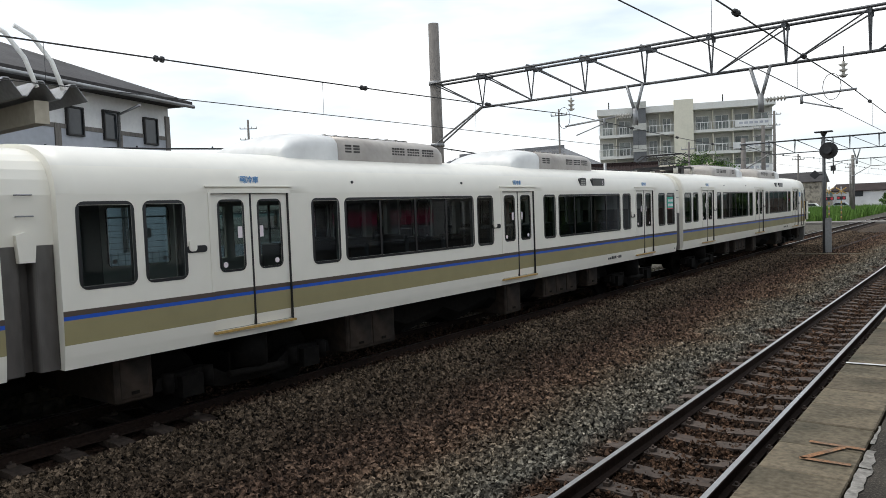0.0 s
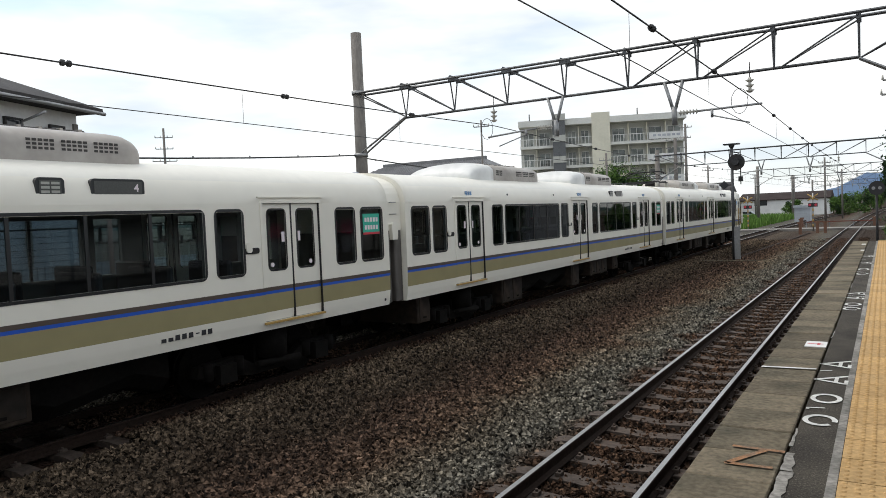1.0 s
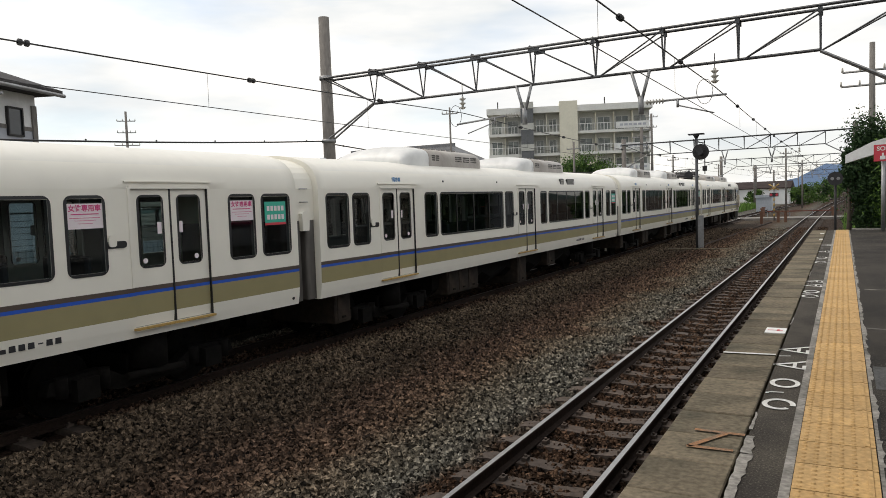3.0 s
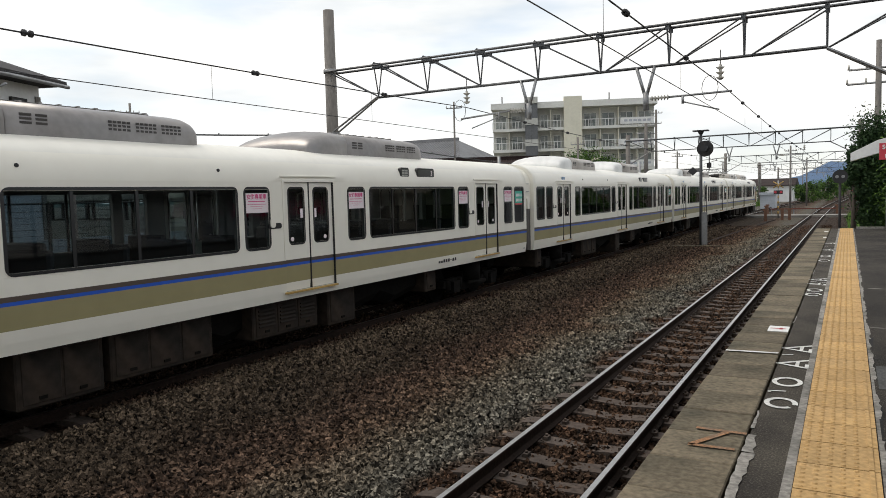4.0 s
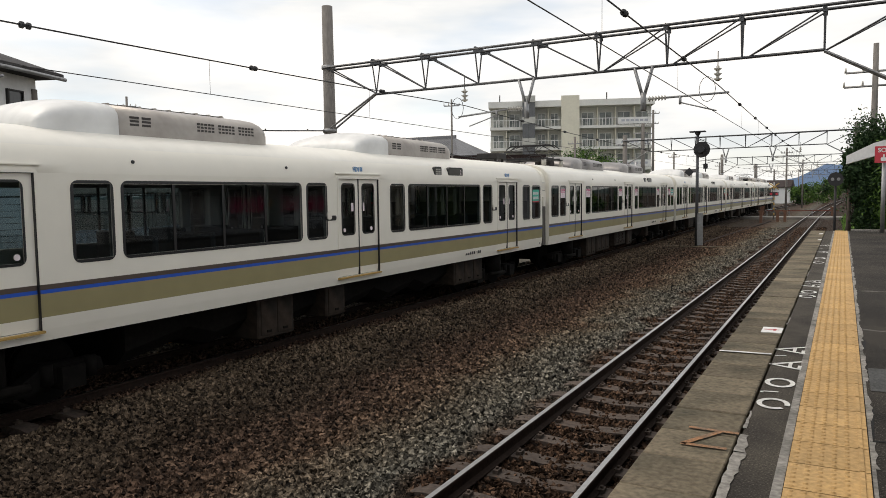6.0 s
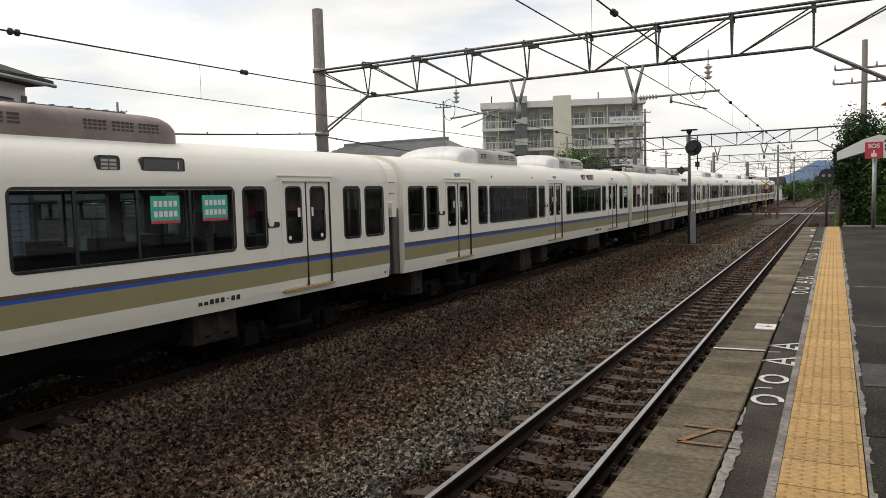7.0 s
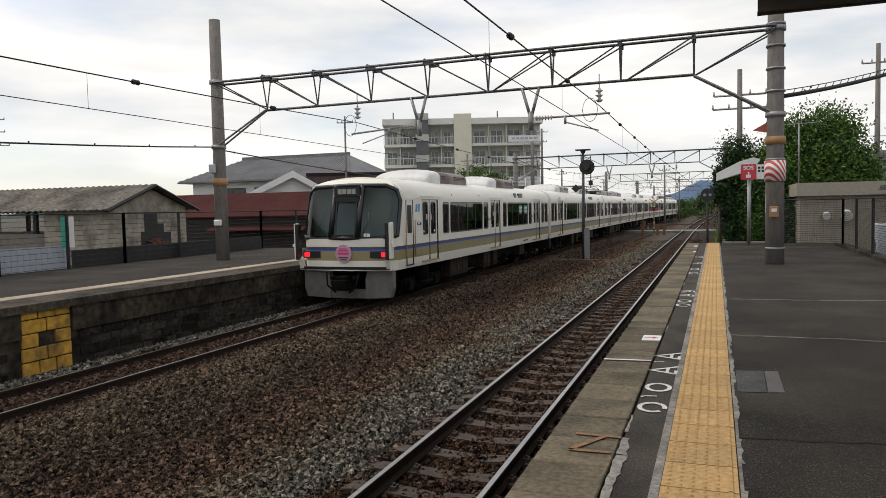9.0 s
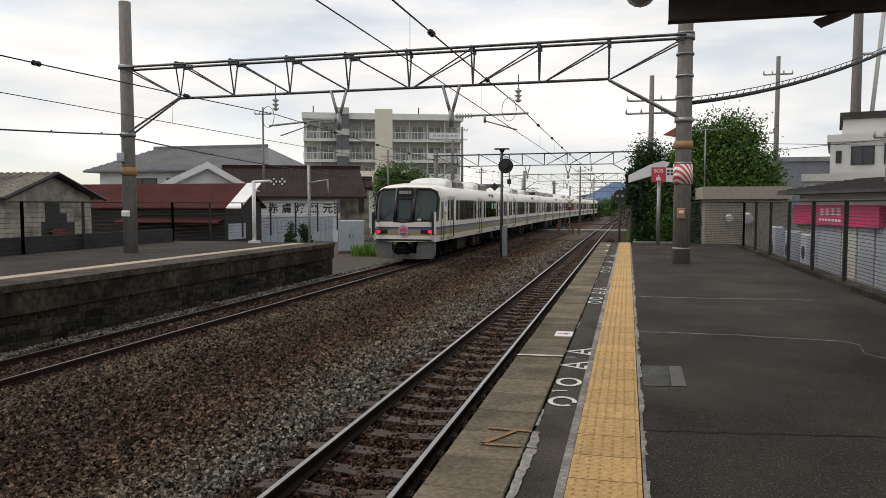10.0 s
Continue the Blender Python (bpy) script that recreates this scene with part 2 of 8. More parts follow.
M_BELLOWS = mat("bellows", (0.13, 0.122, 0.112), 0.6, var=0.25, scale=7, stain=0.5, stain_scale=1.6, bump=0.1, tint=(0.045, 0.036, 0.03), stretch=(1, 1, 0.25))
M_INSIDE = mat("car_interior", (0.32, 0.32, 0.30), 0.7, var=0.05, scale=3, stain=0.1, bump=0.0)
M_SEAT = mat("seat_cloth", (0.05, 0.055, 0.06), 0.9, var=0.15, scale=20, stain=0.1, bump=0.1)
M_STEEL = mat("galvanised_steel", (0.30, 0.305, 0.31), 0.5, metal=0.6, var=0.15, scale=12, stain=0.3, stain_scale=1.5, bump=0.05, tint=(0.18, 0.17, 0.16))
M_DARK_STEEL = mat("dark_steel", (0.022, 0.022, 0.023), 0.6, metal=0.0, var=0.2, scale=10, stain=0.3, stain_scale=2, bump=0.05, tint=(0.05, 0.04, 0.034), spec=0.3)
M_TRUSS = mat("truss_steel", (0.085, 0.088, 0.092), 0.6, metal=0.3, var=0.2, scale=9, stain=0.35, stain_scale=1.3, bump=0.05, tint=(0.04, 0.04, 0.042))
M_POLE = mat("concrete_pole", (0.17, 0.155, 0.14), 0.85, var=0.2, scale=14, stain=0.35, stain_scale=1.2, bump=0.2, tint=(0.09, 0.085, 0.08), stretch=(1, 1, 0.3))
M_WIRE = mat("wire", (0.035, 0.035, 0.036), 0.6, metal=0.4, var=0.1, bump=0.0)
M_PORCELAIN = mat("porcelain", (0.45, 0.43, 0.38), 0.3, var=0.1, bump=0.0)
M_WHITE = mat("white_paint", (0.74, 0.74, 0.72), 0.55, var=0.06, scale=12, stain=0.15, stain_scale=1.5, bump=0.05)
M_MARK = mat("worn_marking", (0.62, 0.62, 0.59), 0.8, var=0.2, scale=40, stain=0.35, stain_scale=6, bump=0.2, tint=(0.25, 0.25, 0.24))
M_RED = mat("red_sign", (0.55, 0.04, 0.06), 0.45, var=0.05, stain=0.08, bump=0.0)
M_PINK = mat("pink_sign", (0.62, 0.05, 0.16), 0.45, var=0.05, stain=0.08, bump=0.0)
M_GREEN = mat("green_sticker", (0.03, 0.42, 0.30), 0.45, var=0.05, stain=0.05, bump=0.0)
M_PAPER = mat("sticker_paper", (0.78, 0.70, 0.72), 0.6, var=0.03, stain=0.05, bump=0.0)
M_INK_PINK = mat("pink_ink", (0.62, 0.05, 0.20), 0.6, var=0.03, bump=0.0)
M_INK = mat("black_ink", (0.02, 0.02, 0.022), 0.6, var=0.03, bump=0.0)
M_LABEL_BLUE = mat("blue_label", (0.10, 0.28, 0.55), 0.4, var=0.03, bump=0.0)
M_OCHRE = mat("ochre_sill", (0.42, 0.27, 0.08), 0.6, var=0.2, scale=20, bump=0.05)
M_TAIL = glow("tail_lamp", (0.9, 0.015, 0.03), 1.5)
M_DOTS = mat("display_dots", (0.4, 0.4, 0.36), 0.5)
M_LED = mat("dark_display", (0.06, 0.06, 0.055), 0.3, var=0.2, scale=60, stain=0.05, bump=0.0)


# ---- helpers for meshes ----
def box(bm, x0, x1, y0, y1, z0, z1, m=None, mi=0):
    vs = [bm.verts.new((m @ Vector(p)) if m else p) for p in
          ((x0, y0, z0), (x1, y0, z0), (x1, y1, z0), (x0, y1, z0), (x0, y0, z1), (x1, y0, z1), (x1, y1, z1), (x0, y1, z1))]
    for q in ((3, 2, 1, 0), (4, 5, 6, 7), (0, 1, 5, 4), (1, 2, 6, 5), (2, 3, 7, 6), (3, 0, 4, 7)):
        bm.faces.new([vs[k] for k in q]).material_index = mi
    return bm


def rod(bm, a, b, r, r2=None, seg=8, mi=0, cap=True):
    """A round bar from a to b."""
    a, b = Vector(a), Vector(b)
    q = (b - a).to_track_quat("Z", "Y").to_matrix()
    r2 = r if r2 is None else r2
    rings = []
    for p, rad in ((a, r), (b, r2)):
        rings.append([bm.verts.new(p + q @ Vector((rad * math.cos(2 * math.pi * k / seg), rad * math.sin(2 * math.pi * k / seg), 0))) for k in range(seg)])
    for k in range(seg):
        f = bm.faces.new((rings[0][k], rings[0][(k + 1) % seg], rings[1][(k + 1) % seg], rings[1][k]))
        f.material_index, f.smooth = mi, seg > 5
    if cap:
        bm.faces.new(rings[0][::-1]).material_index = mi
        bm.faces.new(rings[1]).material_index = mi
    return bm


def tube(bm, pts, r, seg=6, mi=0):
    """A round bar bent along points, in one piece."""
    pts = [Vector(p) for p in pts]
    way = [(b - a).normalized() for a, b in zip(pts, pts[1:])]
    q = way[0].to_track_quat("Z", "Y")
    rings, last = [], way[0]
    for i, p in enumerate(pts):
        d = (way[max(0, i - 1)] + way[min(len(way) - 1, i)]).normalized()
        q = last.rotation_difference(d) @ q
        last = d
        rings.append([bm.verts.new(p + q @ Vector((r * math.cos(2 * math.pi * k / seg), r * math.sin(2 * math.pi * k / seg), 0))) for k in range(seg)])
    for a, b in zip(rings, rings[1:]):
        for k in range(seg):
            f = bm.faces.new((a[k], a[(k + 1) % seg], b[(k + 1) % seg], b[k]))
            f.material_index, f.smooth = mi, True
    bm.faces.new(rings[0][::-1]).material_index = mi
    bm.faces.new(rings[-1]).material_index = mi
    return bm


def angle_bar(bm, a, b, w, mi=0):
    """A square steel bar from a to b."""
    return rod(bm, a, b, w * 0.7, seg=4, mi=mi)


def prism(bm, outline, y0, y1, mi=0, axis="y"):
    """An outline in (x, z) drawn out along y (or in (y, z) along x)."""
    put = (lambda u, v, w: (u, w, v)) if axis == "y" else (lambda u, v, w: (w, u, v))
    a = [bm.verts.new(put(u, v, y0)) for u, v in outline]
    b = [bm.verts.new(put(u, v, y1)) for u, v in outline]
    k = len(outline)
    for i in range(k):
        bm.faces.new((a[i], a[(i + 1) % k], b[(i + 1) % k], b[i])).material_index = mi
    bm.faces.new(a[::-1]).material_index = mi
    bm.faces.new(b).material_index = mi
    return bm


def mesh(name, bm, mats, fix=True):
    if fix:
        bmesh.ops.recalc_face_normals(bm, faces=bm.faces)
    me = bpy.data.meshes.new(name)
    bm.to_mesh(me)
    bm.free()
    for m in (mats if isinstance(mats, (list, tuple)) else [mats]):
        me.materials.append(m)
    return me


def part(name, bm, material, parent=None, label="", fix=True):
    ob = new(name, mesh(name, bm, material, fix) if isinstance(bm, bmesh.types.BMesh) else bm)
    ob.parent = parent
    return tagged(ob, label)


def bevel(bm, w, seg=2):
    bmesh.ops.bevel(bm, geom=bm.edges[:], offset=w, segments=seg, affect="EDGES", clamp_overlap=True)
    return bm


def thing(name, label, category, group="", m=None):
    ob = new(name)
    if m:
        ob.matrix_basis = m
    return tagged(ob, label, category, group)


def rounded(w0, w1, h0, h1, r, n=4):
    """A rounded rectangle, anticlockwise."""
    out = []
    for cx, cy, a0 in ((w1 - r, h1 - r, 0), (w0 + r, h1 - r, 90), (w0 + r, h0 + r, 180), (w1 - r, h0 + r, 270)):
        for k in range(n + 1):
            a = radians(a0 + 90 * k / n)
            out.append((cx + r * math.cos(a), cy + r * math.sin(a)))
    return out


# ---- ground, tracks and platforms ----
PLAT = 1.12
GROUND = -0.24
NEAR_X, FAR_X = -2.615, -9.68


def far_x(y):
    """The far track leaves its straight line beyond the level crossing."""
    return FAR_X + (2.4 * ((y - 60) / 90) ** 2 if y > 60 else 0.0)


def near_x(y):
    return NEAR_X + (1.2 * ((y - 60) / 90) ** 2 if y > 60 else 0.0)


bm = bmesh.new()
xs = [-3000, -60, -30, -19, -13, -11.4, -9.7, -8.3, -6.5, -4.8, -3.4, -2.6, -1.8, -1.0, 4, 30, 3000]
ys = [-400, -10, 0, 5, 10, 20, 30, 40, 60, 80, 100, 150, 250, 4500]
grid = [[bm.verts.new((x, y, GROUND)) for y in ys] for x in xs]
for i in range(len(xs) - 1):
    for j in range(len(ys) - 1):
        bm.faces.new((grid[i][j], grid[i + 1][j], grid[i + 1][j + 1], grid[i][j + 1]))
tagged(part("ground", bm, M_BALLAST), "brown and grey track ballast spread wide between two platforms", "ground", kind="structure")


def gravel(name, n, x0, x1, y0, y1, top, label):
    """Single stones, denser near y0."""
    rng = np.random.default_rng(5 + n)
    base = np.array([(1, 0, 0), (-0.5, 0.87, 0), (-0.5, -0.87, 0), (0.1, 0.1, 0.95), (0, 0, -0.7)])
    tri = np.array([(0, 1, 3), (1, 2, 3), (2, 0, 3), (1, 0, 4), (2, 1, 4), (0, 2, 4)])
    u = rng.random(n)
    y = y0 * (y1 / y0) ** u
    x = x0 + (x1 - x0) * rng.random(n)
    size = rng.uniform(0.018, 0.046, n) * (1 + 0.012 * y)
    a = rng.random(n) * 6.283
    v = base[None] * rng.uniform(0.7, 1.3, (n, 5, 1)) * size[:, None, None]
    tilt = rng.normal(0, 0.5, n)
    vz = v[..., 2] * np.cos(tilt)[:, None] + v[..., 0] * np.sin(tilt)[:, None]
    vx = v[..., 0] * np.cos(tilt)[:, None] - v[..., 2] * np.sin(tilt)[:, None]
    px = vx * np.cos(a)[:, None] - v[..., 1] * np.sin(a)[:, None] + x[:, None]
    py = vx * np.sin(a)[:, None] + v[..., 1] * np.cos(a)[:, None] + y[:, None]
    pz = vz + top(x, y)[:, None] + rng.normal(0, 0.012, n)[:, None]
    me = bpy.data.meshes.new(name)
    me.from_pydata(np.stack([px, py, pz], -1).reshape(-1, 3).tolist(), [], (tri[None] + 5 * np.arange(n)[:, None, None]).reshape(-1, 3).tolist())
    me.materials.append(M_BALLAST)
    return tagged(new(name, me), label, "ballast", kind="stuff")


def bed(x, y):
    """The height of the ballast: level between the rails, heaped at the sleeper ends."""
    h = np.full_like(x, GROUND + 0.02)
    h = h + 0.02 * (np.abs(x - NEAR_X) < 0.5) + 0.07 * np.clip((1.9 - np.abs(x - FAR_X)) / 0.6, 0, 1)
    for c in (NEAR_X, FAR_X):
        d = np.abs(x - c)
        h = h + 0.045 * np.exp(-((d - 1.25) / 0.4) ** 2)
    return h


gravel("track_ballast", 120000, -8.4, -1.05, 2.2, 60.0, bed, "loose rust-brown and grey ballast stones between the tracks")
gravel("far_ballast", 55000, -11.2, -8.0, 6.0, 60.0, bed, "dark ballast stones under and beside the far track")

RAIL_OUT = [(-0.064, -0.153), (0.064, -0.153), (0.064, -0.142), (0.012, -0.12), (0.009, -0.045), (0.033, -0.034), (0.033, -0.006),
            (0.026, 0), (-0.026, 0), (-0.033, -0.006), (-0.033, -0.034), (-0.009, -0.045), (-0.012, -0.12), (-0.064, -0.142)]


def rail(parent, line, off, y0, y1):
    bm = bmesh.new()
    yy = [y0, 60] + [60 + k * 12 for k in range(1, 40) if 60 + k * 12 < y1] + [y1]
    rings = [[bm.verts.new((line(y) + off + u, y, v)) for u, v in RAIL_OUT] for y in yy]
    k = len(RAIL_OUT)
    for a, b in zip(rings, rings[1:]):
        for i in range(k):
            bm.faces.new((a[i], a[(i + 1) % k], b[(i + 1) % k], b[i])).material_index = 1 if i == 7 else 0
    return part("rail", bm, [M_RAIL, M_RAIL_TOP], parent)


def sleeper_mesh():
    bm = bmesh.new()
    top = [(-1.0, -0.175), (-0.85, -0.157), (-0.35, -0.16), (0, -0.185), (0.35, -0.16), (0.85, -0.157), (1.0, -0.175)]
    outline = top + [(1.02, -0.3), (-1.02, -0.3)]
    prism(bm, outline, -0.115, 0.115)
    for s in (-0.535, 0.535):
        for d in (-0.1, 0.1):
            box(bm, s + d - 0.03, s + d + 0.03, -0.05, 0.05, -0.158, -0.12)
            rod(bm, (s + d, 0, -0.12), (s + d, 0, -0.095), 0.016, seg=6)
    return mesh("sleeper", bm, M_SLEEPER)


SLEEPER = sleeper_mesh()


def track(name, line, y0, y1, label):
    t = tagged(new(name), label, "railway track", kind="structure")
    for s in (-0.566, 0.566):
        rail(t, line, s, y0, 420)
    y = y0 + 0.3
    while y < y1:
        ob = part("sleeper", SLEEPER, None, t)
        ob.location = (line(y), y + 0.02 * math.sin(7 * y), 0.0)
        ob.rotation_euler.z = 0.02 * math.sin(13 * y)
        y += 0.61
    return t


track("railway_track_near", near_x, -6, 120, "narrow-gauge track with polished rails on rust-stained concrete sleepers")
track("railway_track_far", far_x, -6, 110, "far narrow-gauge track with rusty rails on dark sleepers")

# near platform: body, coping slabs, asphalt, tactile line
END = 30.0
bm = bmesh.new()
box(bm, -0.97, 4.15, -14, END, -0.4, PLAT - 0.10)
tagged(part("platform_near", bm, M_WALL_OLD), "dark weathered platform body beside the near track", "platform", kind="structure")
bm = bmesh.new()
box(bm, -0.34, 4.15, -14, END, PLAT - 0.10, PLAT)
tagged(part("platform_surface", bm, M_ASPHALT), "worn dark asphalt platform surface with patches", "pavement", kind="structure")
bm = bmesh.new()
box(bm, -0.585, -0.34, -14, END, PLAT - 0.10, PLAT - 0.003)
tagged(part("platform_strip", bm, M_ASPHALT_DARK), "dark asphalt strip along the platform edge", "pavement", kind="structure")
coping = tagged(new("platform_edge"), "row of weathered concrete slabs along the platform edge", "platform edge", kind="structure")
slab_meshes = []
for k in range(4):
    bm = bmesh.new()
    box(bm, -1.065, -0.605, 0.004, 0.499, PLAT - 0.14, PLAT + 0.002 * k - 0.002)
    bevel(bm, 0.008, 1)
    slab_meshes.append(mesh("slab", bm, M_SLAB))
for k in range(-30, 54):
    ob = part("slab", slab_meshes[(k * 7) % 4], None, coping)
    ob.location = (0.005 * math.sin(k * 3.1), 2.71 + k * 0.505, 0)
# mortar filling between slabs and asphalt, broken here and there
bm = bmesh.new()
rng = random.Random(3)
for y0, y1, w0, w1 in ((1.6, 3.6, 0.05, 0.045), (3.64, 4.45, 0.045, 0.075), (4.47, 4.80, 0.07, 0.045), (4.93, 5.34, 0.028, 0.012), (9.0, 9.5, 0.012, 0.012), (14.2, 15.0, 0.014, 0.01)):
    n = max(3, int((y1 - y0) / 0.06))
    left = [(-0.592 + rng.uniform(-0.006, 0.006), y0 + (y1 - y0) * k / n) for k in range(n + 1)]
    right = [(x + (w0 + (w1 - w0) * k / n) * rng.uniform(0.75, 1.1), y + rng.uniform(-0.01, 0.01)) for k, (x, y) in enumerate(left)]
    lo = [bm.verts.new((x, y, PLAT + 0.003)) for x, y in left]
    hi = [bm.verts.new((x, y, PLAT + 0.003)) for x, y in right]
    for k in range(n):
        bm.faces.new((lo[k], hi[k], hi[k + 1], lo[k + 1]))
tagged(part("joint_mortar", bm, M_MORTAR), "cracked pale mortar along the platform slabs", "mortar", kind="structure")
bm = bmesh.new()
box(bm, -0.352, -0.302, -14, END, PLAT, PLAT + 0.004)
box(bm, 0.105, 0.125, -14, END, PLAT, PLAT + 0.004)
tagged(part("tactile_border", bm, M_MORTAR), "grey mortar border of the tactile line", "mortar", kind="structure")


def tactile_mesh():
    bm = bmesh.new()
    box(bm, -0.198, 0.198, -0.194, 0.194, 0, 0.010)
    for i in range(5):
        for j in range(6):
            x, y = -0.165 + i * 0.063, -0.165 + j * 0.066
            rod(bm, (x, y, 0.010), (x, y, 0.017), 0.016, 0.010, seg=6, cap=False)
            top = [bm.verts.new((x + 0.010 * math.cos(k * math.pi / 3), y + 0.010 * math.sin(k * math.pi / 3), 0.017)) for k in range(6)]
            bm.faces.new(top)
    box(bm, 0.145, 0.170, -0.19, 0.19, 0.010, 0.0155)
    return mesh("tactile_tile", bm, M_YELLOW)


TACTILE = tactile_mesh()
tact = tagged(new("tactile_paving"), "yellow tactile paving line with raised dots and an inner bar", "tactile paving", kind="structure")
for k in range(-8, 75):
    ob = part("tactile_tile", TACTILE, None, tact)
    ob.location = (-0.10, 0.2 + k * 0.4, PLAT + 0.001)

# far platform
bm = bmesh.new()
FP, FEND = -11.25, 26.9
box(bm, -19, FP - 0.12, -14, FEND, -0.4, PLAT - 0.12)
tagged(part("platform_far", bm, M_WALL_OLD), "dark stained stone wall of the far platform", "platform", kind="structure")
bm = bmesh.new()
box(bm, -19, FP - 0.95, -14, FEND, PLAT - 0.12, PLAT)
tagged(part("platform_far_surface", bm, M_ASPHALT), "dark asphalt surface of the far platform", "pavement", kind="structure")
bm = bmesh.new()
box(bm, FP - 0.95, FP, -14, FEND, PLAT - 0.14, PLAT + 0.003)
tagged(part("platform_far_edge", bm, mat("stained_coping", (0.075, 0.062, 0.047), 0.9, var=0.5, scale=14, stain=0.7, stain_scale=1.6, bump=0.4, tint=(0.016, 0.014, 0.012), spec=0.15)), "weathered concrete edge of the far platform", "platform edge", kind="structure")
M_PALE_YELLOW = mat("faded_tactile", (0.38, 0.31, 0.22), 0.75, var=0.15, scale=20, stain=0.25, stain_scale=1.2, bump=0.1)
bm = bmesh.new()
box(bm, FP - 1.45, FP - 1.0, -14, FEND - 0.6, PLAT, PLAT + 0.012)
tagged(part("tactile_far", bm, M_PALE_YELLOW), "faded yellow tactile line on the far platform", "tactile paving", kind="structure")

# ---- the train: six cars, each a thing of its own; a car's space has y forward from its rear coupling ----
HALF = 1.475
SIDE = [(1.425, 0.985), (1.45, 1.12), (1.468, 1.267), (HALF, 1.545), (HALF, 1.59), (HALF, 1.65), (HALF, 1.86), (HALF, 1.905), (HALF, 2.825),
        (HALF, 2.87), (HALF, 2.95), (1.462, 3.06)]
ROOF = [(1.43, 3.17), (1.37, 3.28), (1.27, 3.38), (1.12, 3.46), (0.92, 3.525), (0.6, 3.575), (0.3, 3.60), (0.0, 3.61)]
DOORS = [2.93, 10.0, 17.07]
WINDOWS = [(0.50, 1.20), (1.31, 1.89), (4.03, 4.62), (4.73, 8.30), (8.42, 9.00), (11.08, 11.65), (11.79, 15.32), (15.48, 16.04),
           (18.13, 18.70), (18.84, 19.53)]
CAB_WINDOWS = [w for w in WINDOWS if w[0] > 3]
WZ0, WZ1 = 1.865, 2.87


def side_x(z):
    prof = SIDE + ROOF
    for (a, z0), (b, z1) in zip(prof, prof[1:]):
        if z0 <= z <= z1:
            return a + (b - a) * (z - z0) / (z1 - z0)
    return HALF


def paint(z):
    return 3 if 1.267 < z < 1.545 else 2 if 1.545 < z < 1.59 else 1 if 1.59 < z < 1.65 else 0


def shell_mesh(y0, y1, windows, doors, cab_door=False):
    """Both side walls with their openings, the roof and the end walls."""
    bm = bmesh.new()
    holes = [(a + 0.035, b - 0.035, 1.905, 2.825) for a, b in windows] + [(d - 0.66, d + 0.66, 1.12, 2.95) for d in doors]
    ys = sorted({y0, y1, *[v for h in holes for v in h[:2]], *[y0 + k * (y1 - y0) / 8 for k in range(9)]})
    prof = SIDE + ROOF
    inside = [(x - 0.07, z) for x, z in SIDE]
    for s in (1, -1):
        for line, shift in ((prof, 0), (inside, 0)):
            rows = [[bm.verts.new((s * x, y, z)) for y in ys] for x, z in line]
            for i in range(len(line) - 1):
                zc = (line[i][1] + line[i + 1][1]) / 2
                for j in range(len(ys) - 1):
                    yc = (ys[j] + ys[j + 1]) / 2
                    if any(h[0] < yc < h[1] and h[2] < zc < h[3] for h in holes):
                        continue
                    f = bm.faces.new((rows[i][j], rows[i][j + 1], rows[i + 1][j + 1], rows[i + 1][j]))
                    f.material_index = (5 if line is inside else 4 if i >= len(SIDE) + 1 else paint(zc))
                    f.smooth = i > 9
        for a, b, c, d in holes:      # reveals
            for p, q in (((a, c), (b, c)), ((b, c), (b, d)), ((b, d), (a, d)), ((a, d), (a, c))):
                bm.faces.new([bm.verts.new((s * (side_x(z) - e), y, z)) for (y, z), e in ((p, 0), (q, 0), (q, 0.07), (p, 0.07))]).material_index = 5
    for y in (y0, y1):                # end walls and floor
        outline = [(x, z) for x, z in prof] + [(-x, z) for x, z in prof[-2::-1]]
        bm.faces.new([bm.verts.new((x, y, z)) for x, z in outline])
    box(bm, -1.40, 1.40, y0 + 0.02, y1 - 0.02, 0.99, 1.10, mi=5)
    box(bm, -1.38, 1.38, y0 + 0.05, y1 - 0.05, 3.02, 3.06, mi=5)
    bmesh.ops.remove_doubles(bm, verts=bm.verts, dist=0.0005)
    return mesh("body", bm, [M_CREAM, M_BROWN, M_BLUE, M_OLIVE, M_ROOF, M_INSIDE], fix=False)


def pane_ring(bm, y0, y1, z0, z1, r, inset, s, x, mi_ring=0):
    """A black rounded surround with its square opening, standing just proud of the side."""
    n = 4
    outer = rounded(y0, y1, z0, z1, r, n)
    corners = [(y1 - inset, z1 - inset), (y0 + inset, z1 - inset), (y0 + inset, z0 + inset), (y1 - inset, z0 + inset)]
    for off, flip in ((0.006, False),):
        o = [bm.verts.new((s * (x + off), a, b)) for a, b in outer]
        back = [bm.verts.new((s * (x - 0.03), a, b)) for a, b in outer]
        c = [bm.verts.new((s * (x + off), a, b)) for a, b in corners]
        for q in range(4):
            for k in range(n):
                bm.faces.new((o[q * (n + 1) + k], o[q * (n + 1) + k + 1], c[q]))
            k0, k1 = q * (n + 1) + n, ((q + 1) * (n + 1)) % len(o)
            bm.faces.new((o[k0], o[k1], c[(q + 1) % 4], c[q]))
        for k in range(len(o)):
            bm.faces.new((o[k], o[(k + 1) % len(o)], back[(k + 1) % len(o)], back[k]))


